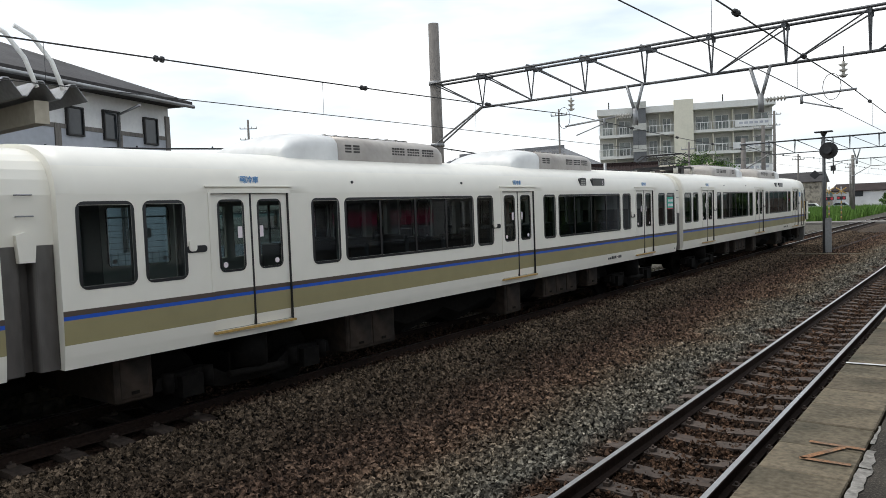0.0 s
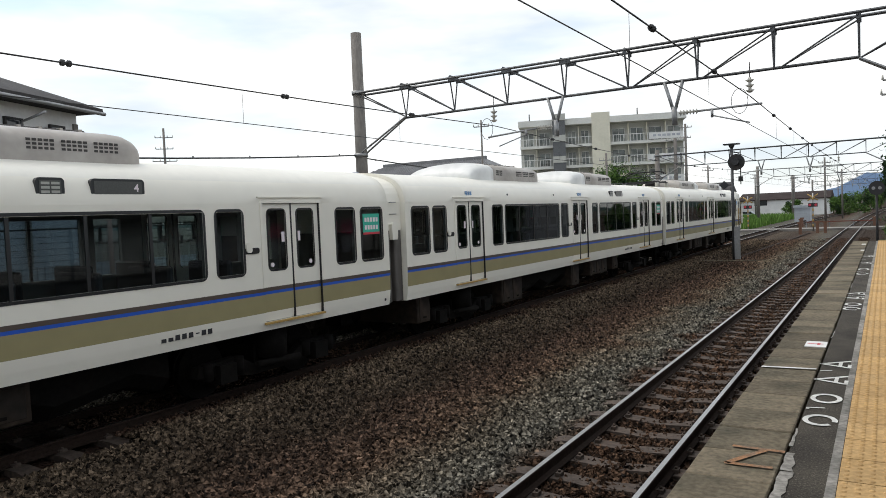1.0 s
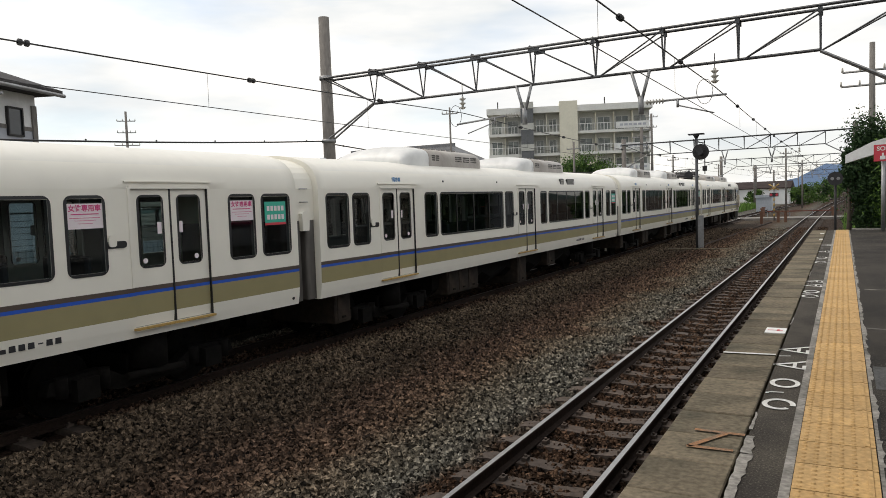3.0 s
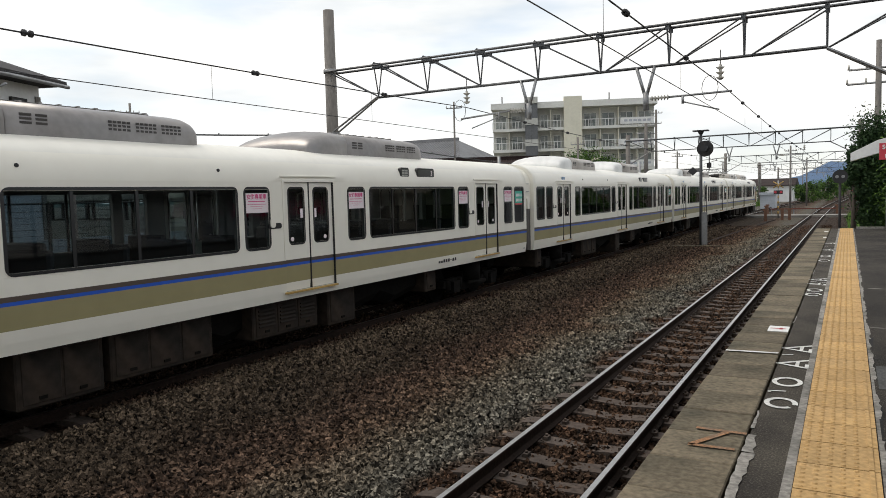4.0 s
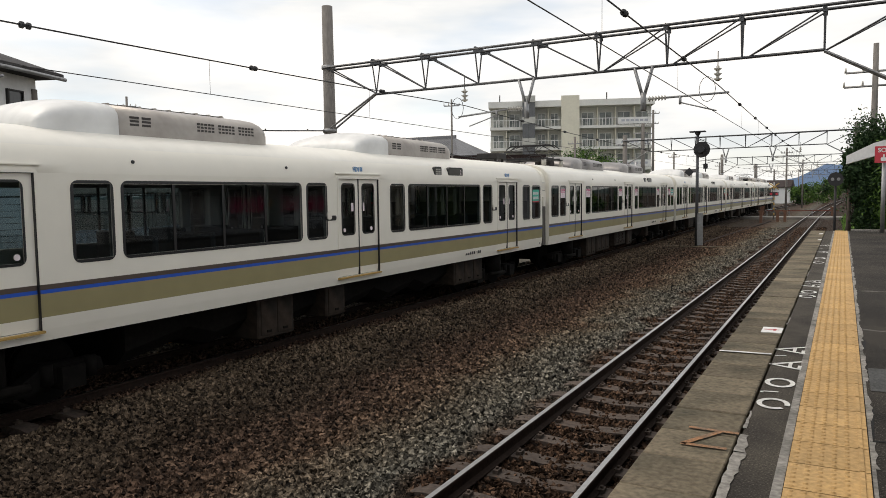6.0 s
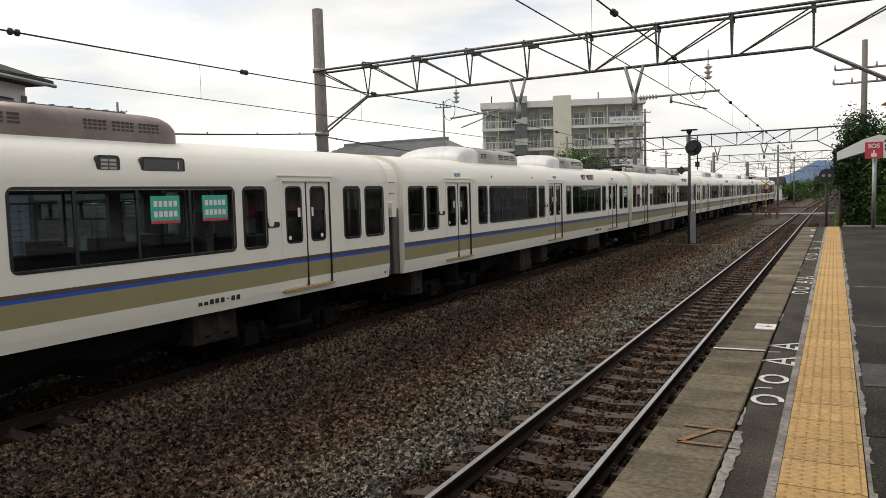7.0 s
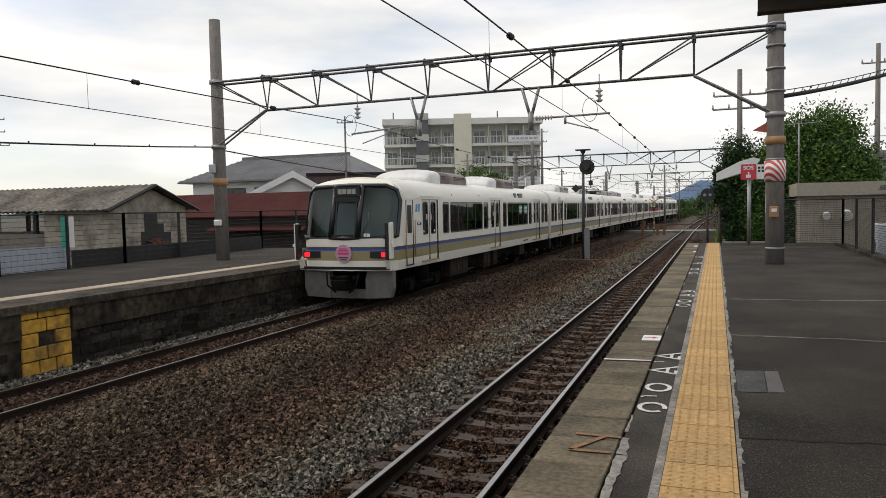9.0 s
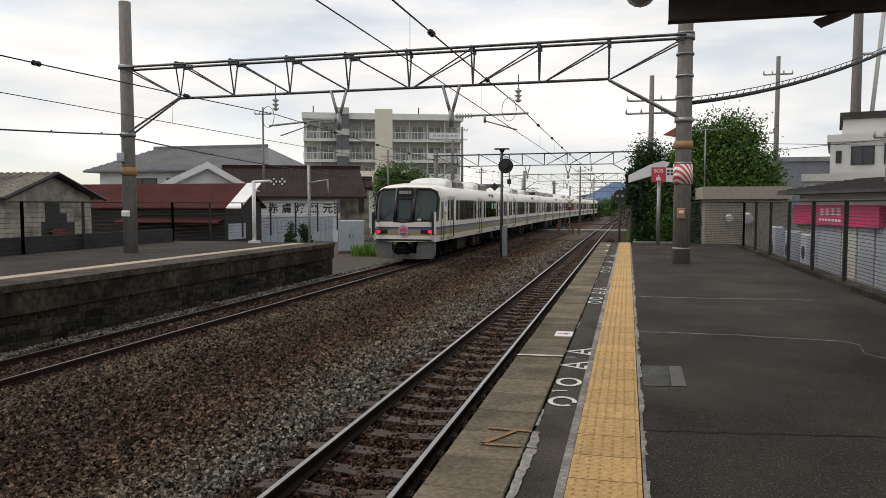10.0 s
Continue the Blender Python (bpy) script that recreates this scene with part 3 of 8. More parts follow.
def window_mesh(w):
    """One window: black surround, with mullions where it is long; y is centred."""
    bm = bmesh.new()
    pane_ring(bm, -w / 2, w / 2, WZ0, WZ1, 0.10, 0.04, 1, HALF)
    if w > 2:
        for k in (-0.262, -0.004, 0.25):
            box(bm, HALF - 0.03, HALF - 0.004, w * k - 0.022, w * k + 0.022, WZ0 + 0.03, WZ1 - 0.03)
    return mesh("window", bm, M_GASKET)


def pane_mesh(w, z0, z1, x, material=None):
    bm = bmesh.new()
    bm.faces.new([bm.verts.new((x, y, z)) for y, z in ((-w / 2, z0), (w / 2, z0), (w / 2, z1), (-w / 2, z1))])
    return mesh("pane", bm, material or M_GLASS, fix=False)


WIN = {round(b - a, 2): (window_mesh(b - a), pane_mesh(b - a - 0.06, 1.90, 2.83, HALF - 0.012)) for a, b in WINDOWS}


def leaf_mesh():
    """One door leaf, 0.65 wide, with a tall rounded window, the stripes and a handle recess."""
    bm = bmesh.new()
    ys = [-0.325, -0.185, 0.185, 0.325]
    zs = [1.125, 1.267, 1.545, 1.59, 1.65, 1.92, 2.84, 2.945]
    for i in range(3):
        for j in range(7):
            if i == 1 and j == 5:
                continue
            f = bm.faces.new([bm.verts.new((side_x(z) - 0.03, y, z)) for y, z in ((ys[i], zs[j]), (ys[i + 1], zs[j]), (ys[i + 1], zs[j + 1]), (ys[i], zs[j + 1]))])
            f.material_index = paint((zs[j] + zs[j + 1]) / 2)
    ring = bmesh.new()
    pane_ring(ring, -0.215, 0.215, 1.89, 2.87, 0.09, 0.03, 1, HALF - 0.03)
    tmp = bpy.data.meshes.new("tmp")
    ring.to_mesh(tmp)
    ring.free()
    k = len(bm.faces)
    bm.from_mesh(tmp)
    bpy.data.meshes.remove(tmp)
    bm.faces.ensure_lookup_table()
    for f in bm.faces[k:]:
        f.material_index = 4
    return mesh("door_leaf", bm, [M_CREAM, M_BROWN, M_BLUE, M_OLIVE, M_GASKET])


LEAF, LEAF_PANE = leaf_mesh(), pane_mesh(0.375, 1.91, 2.85, HALF - 0.045, M_DOOR_GLASS)


def door_frame_meshes():
    """A doorway's raised surround, and its drip rail, dark joint between the leaves, ochre sill, notice and round sticker."""
    x = HALF
    bm = bmesh.new()
    prism(bm, [(-0.70, 1.655), (-0.66, 1.655), (-0.66, 2.95), (0.66, 2.95), (0.66, 1.655), (0.70, 1.655), (0.70, 2.96), (0.67, 2.99), (-0.67, 2.99), (-0.70, 2.96)],
          x - 0.02, x + 0.012, axis="x")
    surround = mesh("doorway", bm, M_CREAM)
    bm = bmesh.new()
    box(bm, x - 0.03, x + 0.016, -0.74, 0.74, 3.035, 3.052)
    drip = mesh("drip_rail", bm, M_CREAM)
    bm = bmesh.new()
    box(bm, x - 0.06, x - 0.02, -0.012, 0.012, 1.12, 2.95)
    joint = mesh("door_joint", bm, M_GASKET)
    bm = bmesh.new()
    box(bm, x - 0.03, x + 0.003, 0.648, 0.664, 1.12, 2.95)
    edge = mesh("door_seal", bm, M_GASKET)
    bm = bmesh.new()
    box(bm, x - 0.04, x + 0.03, -0.69, 0.69, 1.085, 1.115)
    sill = mesh("sill", bm, M_OCHRE)
    bm = bmesh.new()
    box(bm, x - 0.043, x - 0.038, -0.035, 0.035, 2.34, 2.50)
    note = mesh("notice", bm, M_PAPER)
    bm = bmesh.new()
    rod(bm, (x - 0.045, 0, 1.99), (x - 0.036, 0, 1.99), 0.038, seg=10)
    return surround, drip, joint, edge, sill, note, mesh("round_sticker", bm, M_PAPER)


DOORWAY = door_frame_meshes()


def lock_mesh():
    bm = bmesh.new()
    prism(bm, rounded(-0.20, 0.10, 2.19, 2.28, 0.04), HALF - 0.01, HALF + 0.012, mi=0, axis="x")
    prism(bm, rounded(-0.17, -0.06, 2.21, 2.36, 0.04), HALF + 0.01, HALF + 0.03, mi=1, axis="x")
    return mesh("door_lock", bm, [M_GASKET, M_CREAM])


LOCK = lock_mesh()


def bogie_mesh():
    bm = bmesh.new()
    for s in (-1, 1):
        prism(bm, [(-1.55, 0.42), (-1.5, 0.58), (-0.75, 0.62), (-0.4, 0.42), (0.4, 0.42), (0.75, 0.62), (1.5, 0.58), (1.55, 0.42), (0.9, 0.36), (0.5, 0.28), (-0.5, 0.28), (-0.9, 0.36)],
              s * 1.0 - 0.09, s * 1.0 + 0.09, axis="x")
        for y in (-1.05, 1.05):
            box(bm, s * 1.08 - 0.12, s * 1.08 + 0.12, y - 0.16, y + 0.16, 0.28, 0.56)
            for d in (-0.3, 0.3):
                rod(bm, (s * 1.08, y + d, 0.36), (s * 1.08, y + d, 0.62), 0.085, seg=10)
        rod(bm, (s * 1.02, 0, 0.5), (s * 1.02, 0, 0.95), 0.27, seg=14)
        rod(bm, (s * 1.22, -0.5, 0.45), (s * 1.22, 0.45, 0.42), 0.055, seg=8)
    box(bm, -0.95, 0.95, -0.3, 0.3, 0.4, 0.7)
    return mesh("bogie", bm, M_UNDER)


def wheelset_mesh():
    bm = bmesh.new()
    for s in (-1, 1):
        rod(bm, (s * 0.5, 0, 0), (s * 0.6, 0, 0), 0.43, seg=24)
        rod(bm, (s * 0.47, 0, 0), (s * 0.50, 0, 0), 0.455, seg=24)
        for k in range(3):
            a = 2.094 * k
            rod(bm, (s * 0.6, 0.26 * math.cos(a), 0.26 * math.sin(a)), (s * 0.612, 0.26 * math.cos(a), 0.26 * math.sin(a)), 0.05, seg=8)
    rod(bm, (-1.05, 0, 0), (1.05, 0, 0), 0.085, seg=10)
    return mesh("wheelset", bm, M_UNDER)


BOGIE, WHEELSET = bogie_mesh(), wheelset_mesh()


@functools.lru_cache(None)
def case_meshes(w, h, d):
    """An underfloor equipment case: its body, one lid, latch and louvre, each a mesh."""
    n = max(1, round(w / 0.6))
    lw = (w - 0.1) / n - 0.04
    bm = bmesh.new()
    box(bm, -d, d, 0, w, -h, 0)
    bevel(bm, 0.02, 1)
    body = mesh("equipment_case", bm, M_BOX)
    bm = bmesh.new()
    box(bm, -0.012, 0.014, 0, lw, -h + 0.06, -0.06)
    bevel(bm, 0.006, 1)
    lid = mesh("lid", bm, M_BOX)
    bm = bmesh.new()
    box(bm, 0.0, 0.03, lw / 2 - 0.05, lw / 2 + 0.05, -h + 0.10, -h + 0.14)
    latch = mesh("latch", bm, M_UNDER)
    bm = bmesh.new()
    prism(bm, [(0.0, 0.0), (0.028, -0.028), (0.028, -0.036), (0.0, -0.04)], 0.05, lw - 0.05)
    louvre = mesh("louvre", bm, M_BOX)
    return n, lw, body, lid, latch, louvre


def underfloor_mesh():
    """One lumpy block added for centre sill, tanks and pipes between the bogies, closing the view in the dark under the
    floor.
    """
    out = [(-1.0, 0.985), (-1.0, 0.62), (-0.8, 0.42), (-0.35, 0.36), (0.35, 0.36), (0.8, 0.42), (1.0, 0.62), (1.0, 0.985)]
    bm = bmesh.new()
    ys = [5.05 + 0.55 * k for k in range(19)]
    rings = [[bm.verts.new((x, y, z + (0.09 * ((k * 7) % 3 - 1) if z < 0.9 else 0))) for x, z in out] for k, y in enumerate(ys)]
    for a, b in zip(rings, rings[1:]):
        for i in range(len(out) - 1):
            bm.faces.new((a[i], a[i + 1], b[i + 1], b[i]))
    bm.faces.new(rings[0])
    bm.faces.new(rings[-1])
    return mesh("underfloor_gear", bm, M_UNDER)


UNDERFLOOR = underfloor_mesh()


def equipment_case(add, y, w, h, vents, d=1.23):
    n, lw, body, lid, latch, louvre = case_meshes(w, h, d)
    c = add("equipment_case", body, Matrix.Translation((0, y, 0.98)))
    for s in (1, -1):
        for k in range(n):
            a = 0.07 + k * (w - 0.1) / n
            at = Matrix.Translation((s * d, a if s > 0 else a + lw, 0)) @ (Matrix.Identity(4) if s > 0 else Matrix.Rotation(math.pi, 4, "Z"))
            add("lid", lid, at, c)
            add("latch", latch, at, c)
            if vents:
                for q in range(5):
                    add("louvre", louvre, at @ Matrix.Translation((0.012, 0, -0.11 - q * (h - 0.28) / 5)), c)


def aircon_meshes(pale, body_m):
    """A roof unit 4.33 long: rounded hood at the rear, long louvred body with curved shoulders and a rounded front end."""
    out = [(-1.0, -0.16), (-1.0, 0.12), (-0.985, 0.20), (-0.93, 0.27), (-0.82, 0.325), (-0.6, 0.372), (-0.3, 0.402), (0, 0.412)]
    out = out + [(-x, z) for x, z in out[-2::-1]]
    length = 4.33

    def loft(bm, stations):
        rings = [[bm.verts.new((x * k, y, z * h if z > 0 else z)) for x, z in out] for y, k, h in stations]
        for a, b in zip(rings, rings[1:]):
            for i in range(len(out) - 1):
                bm.faces.new((a[i], a[i + 1], b[i + 1], b[i])).smooth = True
        bm.faces.new(rings[0])
        bm.faces.new(rings[-1])
    bm = bmesh.new()
    loft(bm, [(0.22 + 0.85 * (1.0 - math.cos(a)), 0.86 + 0.14 * math.sin(a) ** 0.5, max(0.02, math.sin(a))) for a in [k * math.pi / 20 for k in range(11)]] + [(1.36, 1.0, 1.0)])
    hood = mesh("aircon_unit", bm, M_AC_WHITE if pale else M_AC_GREY)
    bm = bmesh.new()
    end = [(length - 0.28 + 0.28 * math.sin(a), 0.985 - 0.10 * (1 - math.cos(a)), 0.955 - 0.62 * (1 - math.cos(a))) for a in [k * math.pi / 16 for k in range(9)]]
    loft(bm, [(1.37, 0.985, 0.975), (2.6, 0.985, 0.97)] + end)
    body = mesh("louvred_body", bm, body_m)
    bm = bmesh.new()
    box(bm, -0.42, 0.42, 1.6, length - 0.45, 0.35, 0.403)
    bevel(bm, 0.02, 1)
    deck = mesh("top_grille", bm, M_AC_SLOT)
    bm = bmesh.new()
    box(bm, -0.44, 0.44, 0, 0.035, 0.37, 0.412)
    rib = mesh("grille_rib", bm, body_m)
    bm = bmesh.new()
    for s in (-1, 1):
        for y0, n, step, w in ((1.55, 2, 0.2, 0.15), (2.75, 17, 0.072, 0.05)):
            for k in range(n):
                y = y0 + k * step
                if n > 2 and k in (5, 11):
                    continue
                for z in (0.055, 0.105, 0.155):
                    box(bm, s * 0.985 - 0.004, s * 0.985 + 0.003, y, y + w, z, z + 0.03)
    slots = mesh("side_louvres", bm, M_AC_SLOT)
    return hood, body, deck, rib, slots


AIRCON = {"silver": aircon_meshes(True, M_AC_BODY), "brown": aircon_meshes(True, M_AC_BROWN), "grey": aircon_meshes(False, M_AC_GREY)}


def gangway_meshes():
    """Between two cars: rounded pale hood above, two stained grey panels below, small handle box and steps."""
    bm = bmesh.new()
    out = [(1.36, 2.40), (1.36, 2.95)] + [(x * 0.925, z - 0.05) for x, z in ROOF]
    prism(bm, out + [(-x, z) for x, z in out[-2::-1]], -0.33, 0.33)
    hood = mesh("gangway", bm, M_CREAM)
    bm = bmesh.new()
    out = rounded(-0.12, 0.12, -1.36, 1.36, 0.05)
    prism(bm, [(x, y) for y, x in out], 1.0, 2.40)
    for v in bm.verts:
        v.co.y, v.co.z = (v.co.z, v.co.y)
    panel = mesh("bellows_panel", bm, M_BELLOWS)
    bm = bmesh.new()
    box(bm, -1.18, 1.18, -0.1, 0.1, 1.0, 2.40)
    core = mesh("bellows", bm, M_BELLOWS)
    bm = bmesh.new()
    prism(bm, [(-0.10, 2.22), (0.06, 2.22), (0.08, 2.40), (0.05, 2.50), (-0.02, 2.55), (-0.12, 2.52)], 1.34, 1.44, axis="x")
    handle = mesh("handle_box", bm, M_CREAM)
    bm = bmesh.new()
    tube(bm, [(1.35, 0.0, 0), (1.41, 0.0, 0), (1.41, 0.16, 0), (1.35, 0.16, 0)], 0.009, seg=5)
    return hood, panel, core, handle, mesh("step", bm, M_STEEL)


GANGWAY = gangway_meshes()


def seat_mesh():
    bm = bmesh.new()
    box(bm, -0.45, 0.45, -0.22, 0.22, 1.4, 1.52)
    box(bm, -0.45, 0.45, 0.16, 0.26, 1.5, 2.12)
    bevel(bm, 0.03, 1)
    return mesh("seat", bm, M_SEAT)


SEAT = seat_mesh()


def pantograph(parent, y):
    """A lowered diamond pantograph on insulators."""
    z = 3.62
    bm = bmesh.new()
    box(bm, -0.2, 0.2, y - 0.95, y + 0.95, z + 0.13, z + 0.21)
    pg = part("pantograph", bm, M_DARK_STEEL, parent, "folded dark steel pantograph on insulators")

    def piece(name, build, material=M_DARK_STEEL):
        b = bmesh.new()
        build(b)
        part(name, b, material, pg)
    for x in (-0.75, 0.75):
        piece("base_beam", lambda b: box(b, x - 0.04, x + 0.04, y - 0.95, y + 0.95, z + 0.14, z + 0.19))
        for d in (-0.85, 0.85):
            piece("insulator", lambda b: tube(b, [(x, y + d, z - 0.05), (x, y + d, z + 0.15)], 0.085, seg=10), M_PORCELAIN)
    for d in (-0.6, 0.6):
        piece("cross_beam", lambda b: box(b, -0.8, 0.8, y + d - 0.05, y + d + 0.05, z + 0.145, z + 0.22))
    piece("motor_box", lambda b: box(b, -0.3, 0.3, y + 1.0, y + 1.35, z - 0.02, z + 0.28))
    for x in (-0.55, 0.55):
        for s in (-1, 1):
            piece("arm", lambda b: tube(b, [(x, y + s * 0.3, z + 0.20), (x * 0.95, y + s * 1.2, z + 0.40), (x * 0.6, y + s * 0.18, z + 0.65)], 0.016))
            piece("stay_rod", lambda b: rod(b, (x, y + s * 1.2, z + 0.40), (-x * 0.6, y + s * 0.18, z + 0.64), 0.008))
    for s in (-1, 1):
        piece("tie_bar", lambda b: rod(b, (-0.55, y + s * 1.2, z + 0.40), (0.55, y + s * 1.2, z + 0.40), 0.018))
        piece("contact_strip", lambda b: tube(b, [(-0.92, y + s * 0.2, z + 0.54), (-0.72, y + s * 0.2, z + 0.67), (0.72, y + s * 0.2, z + 0.67), (0.92, y + s * 0.2, z + 0.54)], 0.022))
    piece("cable", lambda b: tube(b, [(-0.6, y - 0.9, z + 0.16), (-0.6, y - 1.6, z + 0.09), (-0.55, y - 2.0, z + 0.04), (-0.5, y - 2.3, z - 0.03)], 0.022))


def sign_text(text, size, material, parent, m, name="lettering"):
    cu = bpy.data.curves.new(name, "FONT")
    cu.body, cu.size, cu.align_x, cu.align_y = text, size, "CENTER", "CENTER"
    cu.extrude, cu.offset = 0.001, size * 0.022
    ob = new(name, cu)
    bpy.context.view_layer.update()
    me = bpy.data.meshes.new_from_object(ob.evaluated_get(bpy.context.evaluated_depsgraph_get()))
    bpy.data.objects.remove(ob)
    me.materials.clear()
    me.materials.append(material)
    out = part(name, me, None, parent)
    out.matrix_basis = m
    return out


TO_SIDE = Matrix(((0, 0, 1, 0), (1, 0, 0, 0), (0, 1, 0, 0), (0, 0, 0, 1)))   # text in the x-y plane to the +x side


def women_sticker(parent, y, w=0.52, h=0.31):
    bm = bmesh.new()
    box(bm, HALF - 0.010, HALF - 0.006, y - w / 2, y + w / 2, 2.46, 2.46 + h)
    s = part("sticker", bm, M_PAPER, parent, "pale pink notice pasted on the window")
    sign_text("女性専用車", w * 0.17, M_INK_PINK, s, Matrix.Translation((HALF - 0.004, y, 2.46 + h * 0.80)) @ TO_SIDE)
    bm = bmesh.new()
    for k, (a, b) in enumerate(((0.56, 0.60), (0.42, 0.44), (0.32, 0.335), (0.2, 0.215))):
        ww = w * (0.36, 0.4, 0.28, 0.2)[k]
        box(bm, HALF - 0.005, HALF - 0.003, y - ww, y + ww, 2.46 + h * a, 2.46 + h * b)
    tagged(part("printing", bm, M_INK_PINK, s), kind="stuff")


def green_sticker(parent, y, w=0.5, h=0.34):
    bm = bmesh.new()
    box(bm, HALF - 0.012, HALF - 0.007, y - w / 2, y + w / 2, 2.40, 2.40 + h)
    box(bm, HALF - 0.0125, HALF - 0.006, y - w / 2, y + w / 2, 2.36, 2.40, mi=1)
    for k in range(2):
        for q in range(5):
            box(bm, HALF - 0.006, HALF - 0.004, y - w * 0.4 + q * w * 0.17, y - w * 0.4 + q * w * 0.17 + w * 0.12, 2.45 + k * 0.14, 2.53 + k * 0.14, mi=2)
    part("sticker", bm, [M_GREEN, M_RED, M_PAPER], parent, "green priority seat notice on the window")


def number_bars(parent, y):
    bm = bmesh.new()
    for k in range(8):
        a = y - 0.42 + k * 0.11
        h = 0.05 if k < 2 else 0.075
        if k == 5:
            box(bm, side_x(1.16) - 0.01, side_x(1.16) + 0.004, a + 0.01, a + 0.07, 1.155, 1.17)
            continue
        box(bm, side_x(1.16) - 0.01, side_x(1.16) + 0.004, a, a + 0.075, 1.12, 1.12 + h)
    part("number_marks", bm, M_INK, parent)


def side_display(parent, y, digit=""):
    """Two dark displays over a window: the kind of train, and the destination with the car's digit."""
    for a, b in ((y, y + 0.26), (y + 0.67, y + 1.33)):
        bm = bmesh.new()
        prism(bm, rounded(a - 0.04, b + 0.04, 3.05, 3.27, 0.05), 1.40, 1.455, axis="x")
        d = part("destination_display", bm, M_GASKET, parent, "dark side destination display")
        bm = bmesh.new()
        box(bm, 1.44, 1.459, a, b, 3.08, 3.24)
        part("screen", bm, M_LED, d)
        if b - a < 0.5:
            bm = bmesh.new()
            for k in range(2):
                for q in range(3):
                    box(bm, 1.45, 1.461, a + 0.02 + k * 0.12, a + 0.12 + k * 0.12, 3.09 + q * 0.05, 3.12 + q * 0.05)
            tagged(part("display_marks", bm, M_DOTS, d), kind="stuff")
        elif digit:
            sign_text(digit, 0.14, M_PAPER, d, Matrix.Translation((1.461, b - 0.08, 3.155)) @ TO_SIDE)


def plate_bars(parent, y):
    bm = bmesh.new()
    box(bm, side_x(3.13) - 0.01, side_x(3.13) + 0.008, y - 0.16, y + 0.16, 3.08, 3.18)
    p = part("door_label", bm, M_WHITE, parent, "small white label with blue characters over the door")
    sign_text("弱冷車", 0.105, M_LABEL_BLUE, p, Matrix.Translation((side_x(3.13) + 0.012, y, 3.128)) @ TO_SIDE)


BODY_MID = shell_mesh(0.30, 19.70, WINDOWS, DOORS)
CAB0 = 0.95
BODY_CAB = shell_mesh(CAB0, 19.70, CAB_WINDOWS, DOORS)
CAB_DOORS_Y = (1.28,)
rngc = random.Random(11)


def car(label, rear_cab=False, front_cab=False, panto=False, units="silver", women=False, green=(), number=True, labels=(), digit="", cases=()):
    """A car; a front cab is the rear cab's car turned about."""
    cab = rear_cab or front_cab
    c = thing("railway_car", label, "train", "cars of the train")
    root = c
    flip = Matrix.Translation((0, 20.0, 0)) @ Matrix.Rotation(math.pi, 4, "Z") if front_cab else Matrix.Identity(4)

    def add(name, me, m=None, parent=None, lab=""):
        ob = part(name, me, None, parent or root, lab)
        ob.matrix_basis = (flip if parent is None else Matrix.Identity(4)) @ (m or Matrix.Identity(4))
        return ob

    add("body", BODY_CAB if cab else BODY_MID)
    wins = CAB_WINDOWS if cab else WINDOWS
    for s in (1, -1):
        turn = Matrix.Identity(4) if s > 0 else Matrix.Rotation(math.pi, 4, "Z")
        for a, b in wins:
            ring, pane = WIN[round(b - a, 2)]
            at = Matrix.Translation((0, (a + b) / 2, 0)) @ turn
            w = add("window", ring, at)
            p = add("pane", pane, parent=w)
            p.visible_shadow = False
        for d in DOORS:
            fr = add("doorway", DOORWAY[0], Matrix.Translation((0, d, 0)) @ turn)
            for k, nm in ((1, "drip_rail"), (2, "door_joint"), (3, "door_seal"), (4, "sill")):
                add(nm, DOORWAY[k], parent=fr)
            for q in (-0.18, 0.18):
                add("notice", DOORWAY[5], Matrix.Translation((0, q, 0)), fr)
            for q in (-0.44, 0.44):
                add("round_sticker", DOORWAY[6], Matrix.Translation((0, q, 0)), fr)
            for q in (-0.327, 0.327):
                leaf = add("door", LEAF, Matrix.Translation((0, d + q, 0)) @ turn)
                pn = add("pane", LEAF_PANE, parent=leaf)
                pn.visible_shadow = False
            add("door_lock", LOCK, Matrix.Translation((0, d - 0.85, 0)) @ turn)
    for y in (3.1, 16.9):
        bg_ = add("bogie", BOGIE, Matrix.Translation((0, y, 0)))
        for d in (-1.05, 1.05):
            w = add("wheelset", WHEELSET, Matrix.Translation((0, d, 0.43)), parent=bg_)
            WHEELS.append((w, d, -1 if front_cab else 1))
    add("underfloor_gear", UNDERFLOOR)
    for y, w, h, vents in cases:
        equipment_case(add, y, w, h, vents)
    for y in (3.75, 10.42):
        hood, body, deck, rib, slots = AIRCON[units]
        unit = add("aircon_unit", hood, Matrix.Translation((0, y, 3.585)), lab="grey roof air conditioner" if units == "grey" else "pale domed roof air conditioner")
        add("louvred_body", body, parent=unit)
        add("top_grille", deck, parent=unit)
        for k in range(9):
            add("grille_rib", rib, Matrix.Translation((0, 1.62 + k * 0.27, 0)), unit)
        tagged(add("side_louvres", slots, parent=unit), kind="stuff")
    for k in range(16):
        y = 2.0 + k * 1.05
        if any(abs(y - d) < 1.2 for d in DOORS):
            continue
        for x in (-0.9, 0.9):
            add("seat", SEAT, Matrix.Translation((x, y, 0)))
    if not rear_cab:
        g = add("gangway", GANGWAY[0], flip.inverted(), lab="pale gangway hood over stained grey bellows")
        for y in (-0.19, 0.19):
            add("bellows_panel", GANGWAY[1], Matrix.Translation((0, y, 0)), g)
        add("bellows", GANGWAY[2], Matrix.Identity(4), g)
        for turn in (0, math.pi):
            r = Matrix.Rotation(turn, 4, "Z")
            add("handle_box", GANGWAY[3], r, g)
